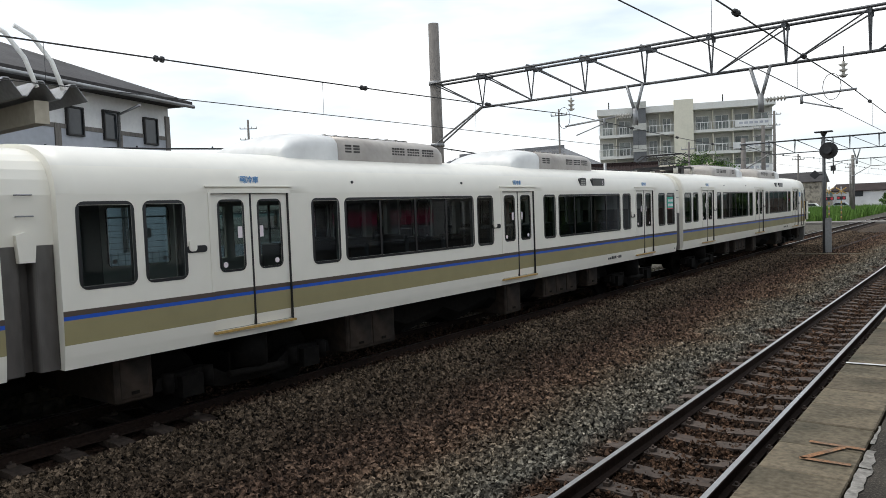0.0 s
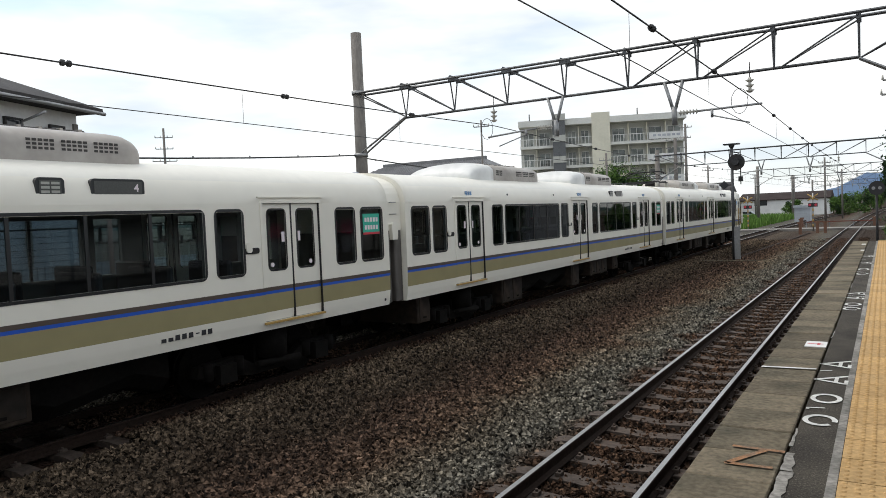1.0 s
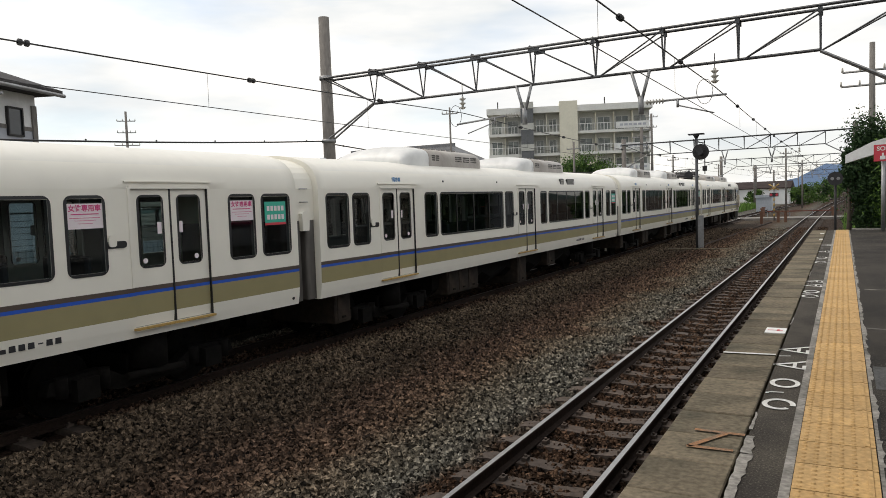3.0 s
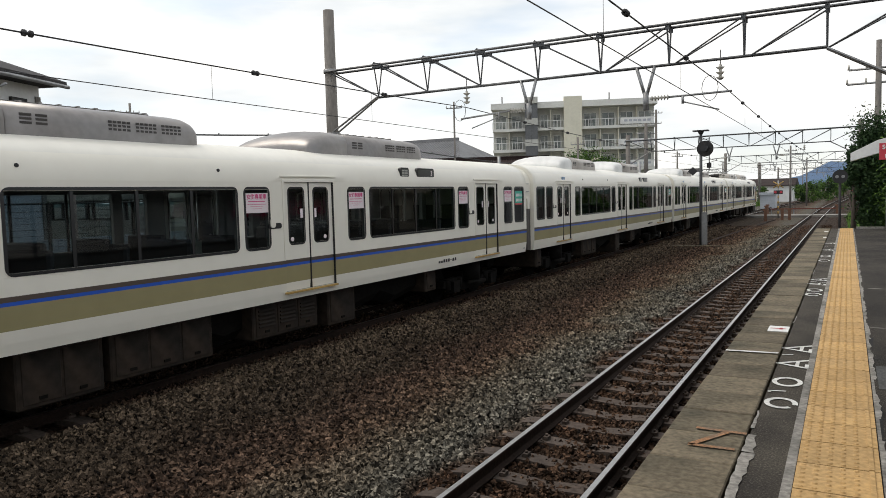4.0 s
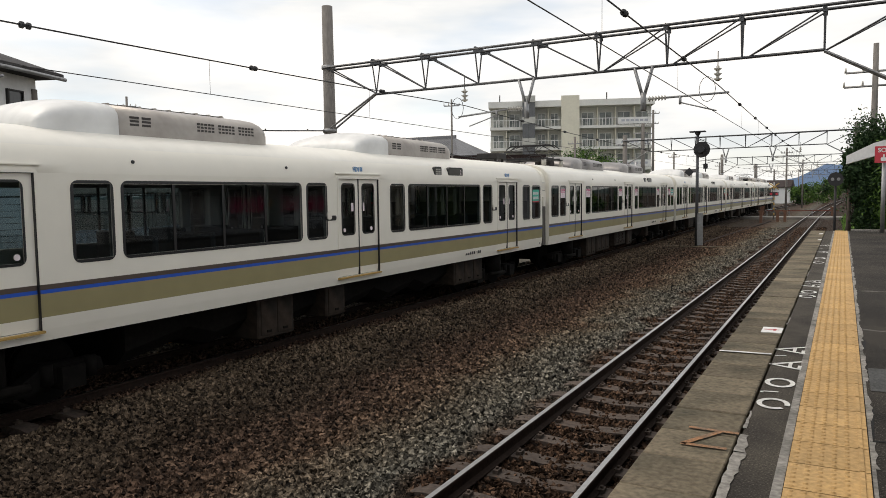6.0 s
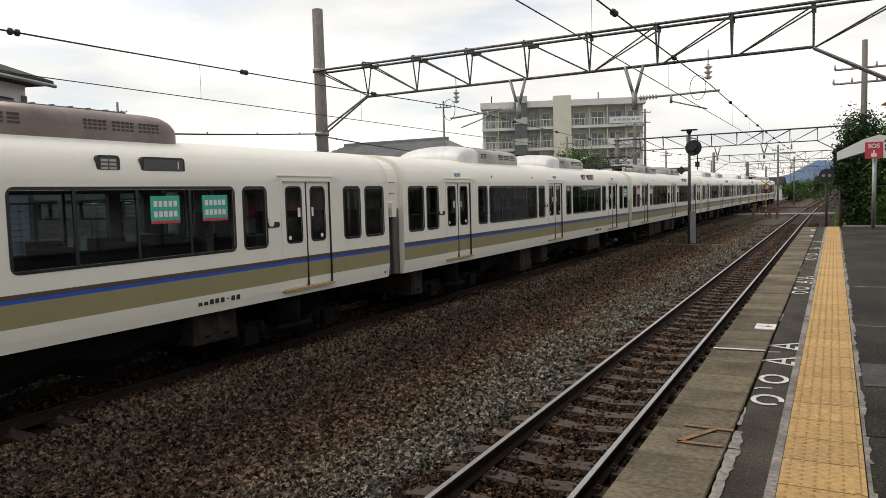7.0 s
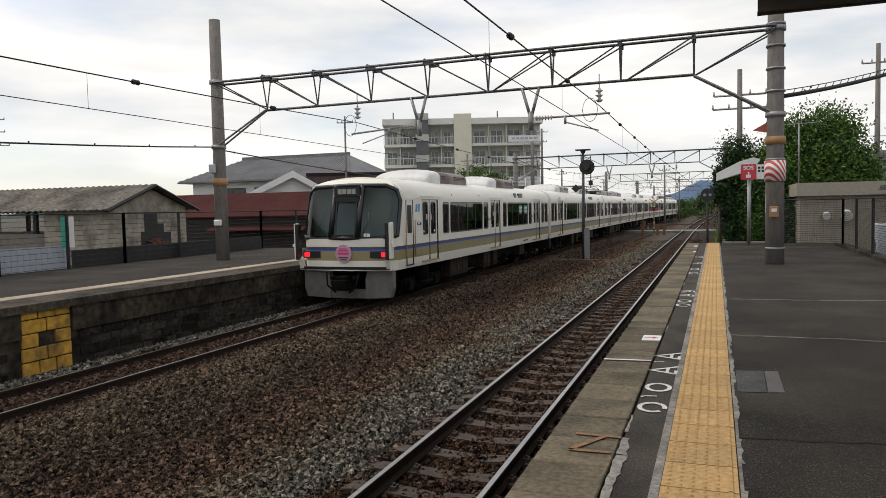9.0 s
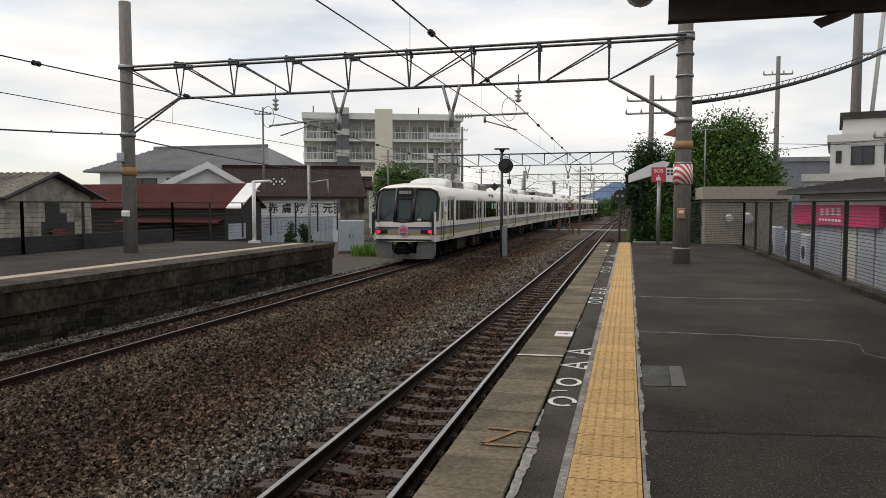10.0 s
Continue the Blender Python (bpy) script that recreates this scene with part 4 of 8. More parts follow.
            for z in (2.72, 2.95):
                add("step", GANGWAY[4], r @ Matrix.Translation((0, -0.08, z)), g)
    bm = bmesh.new()
    rod(bm, (0, -0.35, 0.62), (0, 0.5, 0.62), 0.09)
    box(bm, -0.2, 0.2, -0.3, 0.1, 0.5, 0.75)
    bmv = part("coupler", bm, M_UNDER, root)
    # lamps and small fittings along the eaves
    bm = bmesh.new()
    for y in (4.95, 7.95):
        rod(bm, (1.43, y, 3.115), (1.462, y, 3.115), 0.025, seg=8)
    rod(bm, (1.42, 19.55, 1.1), (1.45, 19.55, 1.1), 0.03, seg=8)
    part("eaves_lamp", bm, M_GASKET, root)
    side_display(root, 13.02, digit)
    if number:
        number_bars(root, 14.93)
    for d in labels:
        plate_bars(root, d)
    if women:
        for y in (1.60, 4.33, 8.71, 11.36, 15.76, 18.42):
            women_sticker(root, y)
    for y in green:
        green_sticker(root, y)
    if panto:
        pantograph(root, 2.6)
    return c


WHEELS = []


def cab_front(c, flip=False):
    """The driver's end: sloping wrap-round screen, striped apron, lamps, coupler and plough."""
    sgn = Matrix.Translation((0, 20.0, 0)) @ Matrix.Rotation(math.pi, 4, "Z") if flip else Matrix.Identity(4)

    def put(name, bm, mats, lab=""):
        ob = part(name, bm, mats, c, lab)
        ob.matrix_basis = sgn
        return ob

    def face_y(x, z):
        """How far back the nose lies at a height and a distance from the middle."""
        lean = 0.0 if z < 1.85 else 0.20 * (z - 1.85) + 0.06 * (z - 1.85) ** 2
        bow = 0.20 * (abs(x) / HALF) ** 2.2 + 0.30 * max(0.0, (abs(x) / HALF - 0.8) / 0.2) ** 2.2
        return 0.10 + lean + bow

    def half_w(z):
        return side_x(z) if z < 3.6 else 0.3

    zs = [0.985, 1.1, 1.267, 1.4, 1.545, 1.59, 1.65, 1.80, 1.88, 2.1, 2.4, 2.7, 2.95, 3.1, 3.22, 3.32, 3.40, 3.46, 3.52, 3.57, 3.60]
    us = [-1, -0.97, -0.93, -0.86, -0.76, -0.6, -0.4, -0.2, 0, 0.2, 0.4, 0.6, 0.76, 0.86, 0.93, 0.97, 1]
    skin, screen = bmesh.new(), bmesh.new()
    pt = lambda u, z: (u * half_w(z), min(CAB0 - 0.01, face_y(u * half_w(z), z) + (0.5 * ((z - 3.32) / 0.28) ** 1.6 if z > 3.32 else 0)), z)
    for i in range(len(zs) - 1):
        for j in range(len(us) - 1):
            zc, uc = (zs[i] + zs[i + 1]) / 2, abs(us[j] + us[j + 1]) / 2
            is_glass = 1.88 < zc < 3.36 and uc < 0.985
            bmx = screen if is_glass else skin
            f = bmx.faces.new([bmx.verts.new(pt(u, z)) for u, z in ((us[j], zs[i]), (us[j + 1], zs[i]), (us[j + 1], zs[i + 1]), (us[j], zs[i + 1]))])
            f.smooth = True
            f.material_index = 0 if is_glass else paint(zc)
    for s in (-1, 1):     # cheeks back to the body, with the side of the cab
        prof = SIDE + ROOF
        for (a, z0), (b, z1) in zip(prof, prof[1:]):
            p, q = pt(s, z0), pt(s, min(z1, 3.60))
            f = skin.faces.new([skin.verts.new(v) for v in ((s * a, CAB0, z0), (s * b, CAB0, z1), q, p)])
            f.material_index, f.smooth = paint((z0 + z1) / 2), True
    for u0, u1 in zip(us, us[1:]):
        z = 3.60
        skin.faces.new([skin.verts.new(v) for v in (pt(u0, z), pt(u1, z), (u1 * 0.3, CAB0, 3.6), (u0 * 0.3, CAB0, 3.6))])
    prof = [q for q in SIDE + ROOF if q[1] > 3.3]
    for bmx in (skin, screen):
        bmesh.ops.remove_doubles(bmx, verts=bmx.verts, dist=0.001)
    put("cab_front", skin, [M_CREAM, M_BROWN, M_BLUE, M_OLIVE], "cream driver's end with olive and blue bands")
    sc = put("windscreen", screen, M_SCREEN, "dark wrap-round windscreen")
    # black frames, centre door pillar and destination box
    bm = bmesh.new()
    line = lambda pts, r: tube(bm, [(x, face_y(x, z) - 0.006, z) for x, z in pts], r, seg=6)
    w = 1.44
    line([(-w, 1.95), (-w, 2.9), (-1.36, 3.2), (-1.1, 3.33), (0, 3.36), (1.1, 3.33), (1.36, 3.2), (w, 2.9), (w, 1.95), (1.3, 1.9), (0, 1.89), (-1.3, 1.9), (-w, 1.95)], 0.065)
    for x in (-0.42, 0.42):
        line([(x, 1.9), (x, 2.6), (x, 3.34)], 0.085)
    put("screen_frame", bm, M_GASKET)
    bm = bmesh.new()
    box(bm, -0.40, 0.40, 0.36, 0.46, 3.06, 3.32, mi=0)
    for k in range(4):
        box(bm, -0.28 + k * 0.145, -0.16 + k * 0.145, 0.345, 0.37, 3.12, 3.26, mi=1)
    put("destination_box", bm, [M_GASKET, mat("headboard_dots", (0.33, 0.33, 0.3), 0.5)], "grey destination display over the middle door")
    bm = bmesh.new()      # the end door's window surround
    box(bm, -0.40, 0.40, 0.08, 0.18, 1.88, 1.99)
    for x in (-0.33, 0.29):
        prism(bm, [(0.14, 1.9), (0.2, 1.9), (0.40, 2.95), (0.34, 2.95)], x, x + 0.04, axis="x")
    box(bm, -0.40, 0.40, 0.31, 0.40, 2.90, 3.04)
    put("end_door", bm, M_GASKET)
    bm = bmesh.new()
    for k in range(2):
        box(bm, 0.62 + k * 0.1, 0.70 + k * 0.1, 0.10, 0.125, 1.93, 2.02)
    put("number_marks", bm, M_WHITE)
    bm = bmesh.new()      # wipers
    tube(bm, [(-1.0, 0.12, 1.92), (-0.75, 0.18, 2.3), (-0.7, 0.27, 2.6)], 0.012)
    tube(bm, [(0.55, 0.06, 1.92), (0.75, 0.18, 2.35), (0.72, 0.25, 2.6)], 0.012)
    put("wiper", bm, M_INK)
    for s in (-1, 1):
        bm = bmesh.new()
        prism(bm, rounded(s * 1.0 - 0.33, s * 1.0 + 0.33, 1.34, 1.53, 0.03), 0.15, 0.34)
        lamp = put("lamp_housing", bm, M_GASKET)
        bm = bmesh.new()
        prism(bm, rounded(s * 1.2 - 0.085, s * 1.2 + 0.085, 1.375, 1.50, 0.02), 0.135, 0.2)
        part("tail_lamp", bm, M_TAIL, lamp, "glowing red tail lamp")
        bm = bmesh.new()     # gangway guard: upright pale post with dark pad
        prism(bm, rounded(1.435, 1.50, 1.33, 2.32, 0.03), -0.04, 0.14)
        if s < 0:
            for v in bm.verts:
                v.co.x *= -1
        put("guard_post", bm, M_CREAM)
        bm = bmesh.new()
        box(bm, s * 1.39 - 0.055, s * 1.39 + 0.042, -0.07, 0.10, 1.30, 2.30)
        put("guard_pad", bm, M_GASKET)
        bm = bmesh.new()
        box(bm, s * 1.50 - 0.09, s * 1.50 + 0.09, 0.02, 0.12, 1.66, 1.74)
        put("bracket", bm, M_CREAM)
        bm = bmesh.new()
        prism(bm, [(0.12, 1.0), (0.0, 1.3), (0.08, 1.38), (0.22, 1.05)], s * 1.35 - 0.06, s * 1.35 + 0.06, axis="x")
        put("bumper", bm, M_CREAM)
        # cab side door
        bm = bmesh.new()
        x = s * HALF
        box(bm, x - 0.012, x + 0.012, 1.02, 1.60, 2.93, 2.97)
        box(bm, x - 0.012, x + 0.012, 1.06, 1.085, 1.08, 2.93, mi=1)
        box(bm, x - 0.012, x + 0.012, 1.545, 1.57, 1.08, 2.93, mi=1)
        box(bm, x - 0.02, x + 0.014, 1.06, 1.57, 1.06, 1.09, mi=1)
        rod(bm, (x + s * 0.04, 0.99, 1.3), (x + s * 0.04, 0.99, 2.35), 0.015, mi=2)
        rod(bm, (x + s * 0.04, 1.64, 1.3), (x + s * 0.04, 1.64, 2.35), 0.015, mi=2)
        prism(bm, rounded(1.16, 1.46, 1.98, 2.78, 0.04), x - 0.01, x + 0.008, mi=3, axis="x")
        cd = put("cab_door", bm, [M_CREAM, M_GASKET, M_OCHRE, M_GASKET], "narrow cab door between handrails")
        # plain blue mark of two blocks
        bm = bmesh.new()
        prism(bm, [(1.76, 2.58), (1.91, 2.58), (1.91, 2.81), (1.80, 2.81)], x - 0.004, x + 0.004, axis="x")
        prism(bm, [(1.96, 2.58), (2.07, 2.58), (2.13, 2.81), (1.96, 2.81)], x - 0.004, x + 0.004, axis="x")
        put("side_mark", bm, M_LABEL_BLUE)
    bm = bmesh.new()     # apron, coupler and plough
    box(bm, -1.38, 1.38, 0.10, 0.28, 1.02, 1.10, mi=0)
    put("step", bm, M_GASKET)
    bm = bmesh.new()
    for s in (-1, 1):
        prism(bm, [(s * 0.55, 0.2), (s * 1.3, 0.24), (s * 1.38, 0.5), (s * 1.38, 0.99), (s * 0.62, 0.99), (s * 0.55, 0.75)], 0.28, 0.5)
    box(bm, -0.6, 0.6, 0.32, 0.5, 0.2, 0.45)
    put("plough", bm, mat("plough_grey", (0.15, 0.145, 0.135), 0.6, var=0.15, stain=0.3, bump=0.1), "grey snow plough skirt")
    bm = bmesh.new()
    box(bm, -0.16, 0.16, -0.15, 0.5, 0.55, 0.85)
    box(bm, -0.28, 0.28, -0.05, 0.05, 0.45, 0.62)
    rod(bm, (-0.35, -0.02, 0.80), (-0.35, 0.3, 0.80), 0.06)
    rod(bm, (0.35, -0.02, 0.80), (0.35, 0.3, 0.80), 0.06)
    tube(bm, [(-0.5, 0.0, 0.95), (-0.45, -0.08, 0.6), (-0.2, -0.05, 0.4)], 0.025)
    tube(bm, [(0.5, 0.0, 0.95), (0.45, -0.08, 0.6), (0.2, -0.05, 0.4)], 0.025)
    put("coupler", bm, M_UNDER)
    return put


# from the head of the train to its tail: how far each car's rear coupling lies ahead of the datum coupling
cars = []
CREAM_CAR = "cream train car with olive and blue stripes"
front = car(CREAM_CAR + ", leading", front_cab=True, panto=False, labels=(2.93,), cases=((0.96, 0.5, 0.58, False), (4.9, 1.2, 0.64, False), (9.72, 0.65, 0.68, False), (11.4, 1.7, 0.52, False), (13.7, 0.6, 0.5, False)))
cab_front(front, flip=True)
pantograph(front, 2.6)
cars.append((front, 20.0))
cars.append((car(CREAM_CAR + ", pale roof units", labels=DOORS, green=(19.18,), digit="5", cases=((0.96, 0.5, 0.58, False), (4.9, 1.2, 0.64, False), (9.72, 0.65, 0.68, False), (11.4, 1.7, 0.52, False), (13.7, 0.6, 0.5, False))), 0.0))
cars.append((car(CREAM_CAR + ", tan roof units", labels=(2.93,), green=(19.18,), digit="4", cases=((0.96, 0.5, 0.58, False), (5.4, 1.7, 0.6, False), (9.75, 0.65, 0.8, False), (12.2, 0.7, 0.5, False))), -20.0))
cars.append((car(CREAM_CAR + ", pink notices, pantograph", units="grey", women=True, panto=True, green=(19.18,), digit="3", cases=((4.9, 1.15, 0.72, False), (6.15, 1.75, 0.66, False), (8.75, 1.65, 0.6, True), (10.7, 0.85, 0.68, False), (14.25, 0.5, 0.5, False))), -40.0))
aerial_car = car(CREAM_CAR + ", blue door labels", labels=DOORS, green=(19.18,), digit="2", cases=((0.96, 0.5, 0.58, False), (7.4, 0.9, 0.7, False), (9.2, 0.6, 0.6, False), (14.3, 1.6, 0.6, False)))
bm = bmesh.new()
box(bm, -0.35, 0.35, 18.85, 19.55, 3.70, 3.88)
bevel(bm, 0.02, 1)
for x in (-0.25, 0.25):
    for y in (18.95, 19.45):
        box(bm, x - 0.03, x + 0.03, y - 0.03, y + 0.03, 3.58, 3.72)
part("roof_box", bm, M_DARK_STEEL, aerial_car, "dark box on short legs")
cars.append((aerial_car, -60.0))
tail = car(CREAM_CAR + ", rear red lamps", rear_cab=True, units="brown", green=(14.0, 14.92), digit="1", cases=((5.3, 1.9, 0.62, False), (9.1, 0.9, 0.62, False), (10.4, 0.6, 0.62, False), (14.6, 0.9, 0.5, False)))
put = cab_front(tail)
bm = bmesh.new()
prism(bm, [(0.25 * math.cos(k * 0.2618), 1.47 + 0.25 * math.sin(k * 0.2618)) for k in range(24)], 0.05, 0.08)
hm = put("headmark", bm, mat("pink_headmark", (0.55, 0.30, 0.40), 0.5, var=0.12, scale=9, stain=0.15, bump=0.0), "round pink headmark with printed lines on the end door")
for z, w, h in ((1.60, 0.12, 0.03), (1.55, 0.16, 0.035), (1.47, 0.17, 0.06), (1.36, 0.15, 0.04), (1.30, 0.10, 0.03)):
    bm = bmesh.new()
    box(bm, -w, w, 0.044, 0.052, z - h / 2, z + h / 2)
    part("printed_line", bm, M_INK_PINK if z > 1.4 else M_BROWN, hm)
cars.append((tail, -80.0))


def travelled(t):
    return 3.402 + 8.0049 * t + 0.2889 * t * t - 0.00145 * t ** 3 + 0.06 * math.exp(-(t / 0.5) ** 2) + 0.11 * math.exp(-((t - 5.5) / 0.28) ** 2)


def car_pose(y):
    """A car stands on its two bogies on the far track."""
    a, b = y + 3.1, y + 16.9
    xa, xb = far_x(a), far_x(b)
    yaw = math.atan2(-(xb - xa), 13.8)
    x = xa + (xa - xb) / 13.8 * 3.1
    return Matrix.Translation((x, y, 0)) @ Matrix.Rotation(yaw, 4, "Z")


def motions():
    times = [k * 0.25 for k in range(41)]
    for c, off in cars:
        walk(c, [(t, car_pose(travelled(t) + off)) for t in times])
    fine_times = [k / 30 for k in range(301)]
    for w, d, way in WHEELS:
        walk(w, [(t, Matrix.Translation((0, d, 0.43)) @ Matrix.Rotation(-way * travelled(t) / 0.43, 4, "X")) for t in fine_times])



# ---- overhead line: portal frames across both tracks ----
def bar(name, a, b, w, material, parent, round_=False, label=""):
    bm = bmesh.new()
    rod(bm, a, b, w if round_ else w * 0.7, seg=8 if round_ else 4)
    return part(name, bm, material, parent, label)


def insulator(name, a, b, parent, n=6, r=0.075):
    bm = bmesh.new()
    a, b = Vector(a), Vector(b)
    rod(bm, a, b, r * 0.35, seg=6)
    for k in range(n):
        p = a.lerp(b, (k + 0.5) / n)
        q = a.lerp(b, (k + 0.9) / n)
        rod(bm, p, q, r, r * 0.5, seg=10)
    return part(name, bm, M_PORCELAIN, parent, "pale ribbed porcelain insulator")


def portal(y, xl, xr, zt, zb, detail=True, top_l=8.9, top_r=9.3):
    g = thing("catenary_portal", "grey steel lattice portal on two brown concrete poles", "gantry", "portals over the tracks", Matrix.Translation((0, y, 0)))
    for x, top in ((xl, top_l), (xr, top_r)):
        bm = bmesh.new()
        rod(bm, (x, 0, -0.3), (x, 0, top), 0.225, 0.175, seg=20)
        for k in range(9 if detail else 0):
            z = 2.6 + 0.72 * k
            rod(bm, (x, 0, z), (x, 0, z + 0.035), 0.215 - 0.0045 * (z + 0.3), seg=20)
        part("pole", bm, M_POLE, g)
    x0, x1 = xl + 1.9, xr - 1.9
    n = 7
    xs_ = [x0 + (x1 - x0) * k / n for k in range(n + 1)]
    dy = 0.24
    for s in (-1, 1):
        bar("top_chord", (xl, s * dy, zt - 0.04), (xr, s * dy, zt + 0.04), 0.055, M_TRUSS, g)
    bar("bottom_chord", (x0, 0, zb - 0.03), (x1, 0, zb + 0.03), 0.055, M_TRUSS, g)
    for k, x in enumerate(xs_):
        for s in (-1, 1):
            bar("post", (x, s * dy, zt), (x, 0, zb), 0.035, M_TRUSS, g)
        bar("batten", (x, -dy, zt + 0.03), (x, dy, zt + 0.03), 0.06, M_TRUSS, g)
        if detail:
            for s in (-1, 1):
                bm = bmesh.new()
                box(bm, x - 0.05, x + 0.28 if k < 4 else x + 0.05, s * dy - 0.012, s * dy + 0.012, zt - 0.12, zt + 0.02)
                part("gusset", bm, M_TRUSS, g)
    for k in range(n):
        for s in (-1, 1):
            if k < 4:
                bar("diagonal", (xs_[k] + 0.15, s * dy, zt - 0.05), (xs_[k + 1], 0, zb), 0.03, M_TRUSS, g)
            else:
                bar("diagonal", (xs_[k] + 0.1, 0, zb), (xs_[k + 1], s * dy, zt - 0.04), 0.03, M_TRUSS, g)
    for x, xe in ((xl, x0), (xr, x1)):
        for s in (-1, 1):
            bar("diagonal", (x, s * dy, zt - 0.03), (xe, 0, zb), 0.03, M_TRUSS, g)
            bar("knee_brace", (x, s * 0.15, zb - 1.1), (xe, s * 0.04, zb), 0.05, M_STEEL, g)
        for z in (zt, zb - 1.1):
            bm = bmesh.new()
            rod(bm, (x, 0, z - 0.06), (x, 0, z + 0.06), 0.235, seg=16)
            part("pole_band", bm, M_STEEL, g)
    for xd, tip, side in ((-8.14, -10.35, -1), (-4.80, -2.65, 1)):
        for s in (-1, 1):
            bar("hanger_leg", (xd + 0.24 * s, 0, zb + 0.02), (xd + 0.02 * s, 0, zb - 0.75), 0.045, M_STEEL, g, True)
        bm = bmesh.new()
        rod(bm, (xd, 0, zb - 0.65), (xd, 0, zb - 1.12), 0.075, seg=10)
        part("drop_tube", bm, M_STEEL, g)
        z = zb - 0.82
        insulator("insulator", (xd + side * 0.12, 0, z), (xd + side * 0.6, 0, z), g)
        bar("cantilever_tube", (xd + side * 0.6, 0, z), (tip, 0, z + (0.02 if side > 0 else -0.12)), 0.028, M_STEEL, g, True)
        bar("steady_arm", (xd + side * 0.95, 0, z - 0.15), (xd + side * 1.85, 0, z - 0.42), 0.018, M_STEEL, g, True)
        bar("arm_clamp", (xd + side * 0.95, 0, z), (xd + side * 0.95, 0, z - 0.2), 0.035, M_STEEL, g, True)
        xm = -2.93 if side > 0 else -10.14
        insulator("insulator", (xm, 0, zb - 0.12), (xm, 0, zb - 0.5), g, 3, 0.11)
        bar("hanger", (xm, 0, zb + 0.25), (xm, 0, zb - 0.12), 0.012, M_WIRE, g, True)
        bm = bmesh.new()
        tube(bm, [(xm + 0.2 * math.sin(a) - 0.25, 0, zb - 0.68 + 0.2 * math.cos(a) * 1.6) for a in [k * 0.52 for k in range(13)]], 0.008)
        part("jumper_loop", bm, M_WIRE, g)
    return g


p1 = portal(19.83, -15.22, 1.36, 6.90, 5.91)
for yy in (60.5, 101.0, 142.0, 183.0):
    portal(yy, -16.0 + 2 * (yy > 90), 0.7 + 1.5 * (yy > 90), 6.85, 5.9, detail=False, top_l=7.3, top_r=7.4)

# wires
wires = thing("overhead_wire", "thin black overhead wires with hanging droppers above the tracks", "wire")


def wire(name, pts, r, parent=wires):
    bm = bmesh.new()
    tube(bm, pts, r, seg=5)
    return part(name, bm, M_WIRE, parent)


def span(x0, x1, y0, y1, z, sag, n=10):
    return [(x0 + (x1 - x0) * k / n, y0 + (y1 - y0) * k / n, z - sag * 4 * (k / n) * (1 - k / n)) for k in range(n + 1)]


for xw, zc, zm, sg_, line in ((-2.93, 4.60, 5.32, 0.12, near_x), (-10.14, 4.50, 5.30, 0.26, far_x)):
    stations = [-20.7, 19.83, 60.5, 101.0, 142.0, 183.0]
    for a, b in zip(stations, stations[1:]):
        xa, xb = xw + line(a) - line(0), xw + line(b) - line(0)
        wire("messenger_wire", span(xa, xb, a, b, zm, sg_), 0.013)
        wire("contact_wire", [(xa, a, zc), (xb, b, zc)], 0.008)
        for k in range(1, 8):
            f = k / 8
            x, y = xa + (xb - xa) * f, a + (b - a) * f
            wire("dropper", [(x, y, zc), (x, y, zm - sg_ * 4 * f * (1 - f))], 0.0035)
        for k in range(1, 9):
            f = k / 9
            bm = bmesh.new()
            c = Vector((xa + (xb - xa) * f, a + (b - a) * f, zm - sg_ * 4 * f * (1 - f)))
            rings = [[bm.verts.new(c + Vector((q * math.cos(k * 0.785), d, q * math.sin(k * 0.785)))) for k in range(8)]
                     for d, q in ((-0.08, 0.02), (-0.07, 0.05), (-0.03, 0.05), (-0.02, 0.025), (0.02, 0.025), (0.03, 0.05), (0.07, 0.05), (0.08, 0.02))]
            for u, v in zip(rings, rings[1:]):
                for k in range(8):
                    bm.faces.new((u[k], u[(k + 1) % 8], v[(k + 1) % 8], v[k]))
            part("wire_clamp", bm, M_WIRE, wires)
# bundled cable carried by the far poles
cable = thing("signal_cable", "black bundled cable hung between the far poles", "cable")
wire("cable_run", span(-15.6, -15.3, -20, 19.83, 4.82, 0.72, 16), 0.022, cable)
wire("cable_run", span(-15.3, -16.0, 19.83, 60.5, 4.75, 0.5, 16), 0.022, cable)
for k in range(40):
    y = -19 + 2 * k
    bm = bmesh.new()
    f = (y + 20) / 39.83 if y < 19.83 else (y - 19.83) / 40.67
    z = (4.82 - 0.72 * 4 * f * (1 - f)) if y < 19.83 else (4.75 - 0.5 * 4 * f * (1 - f))
    rod(bm, (-15.5, y, z), (-15.5, y, z + 0.07), 0.02, seg=5)
    part("cable_tie", bm, M_WIRE, cable)

# ---- things on and beside the near platform ----
PX, PY = 1.36, 19.83


def band(name, z0, z1, material, label, r=0.235):
    bm = bmesh.new()
    rod(bm, (PX, PY, z0), (PX, PY, z1), r, seg=24)
    return tagged(part(name, bm, material), label, name.split("_")[-1])


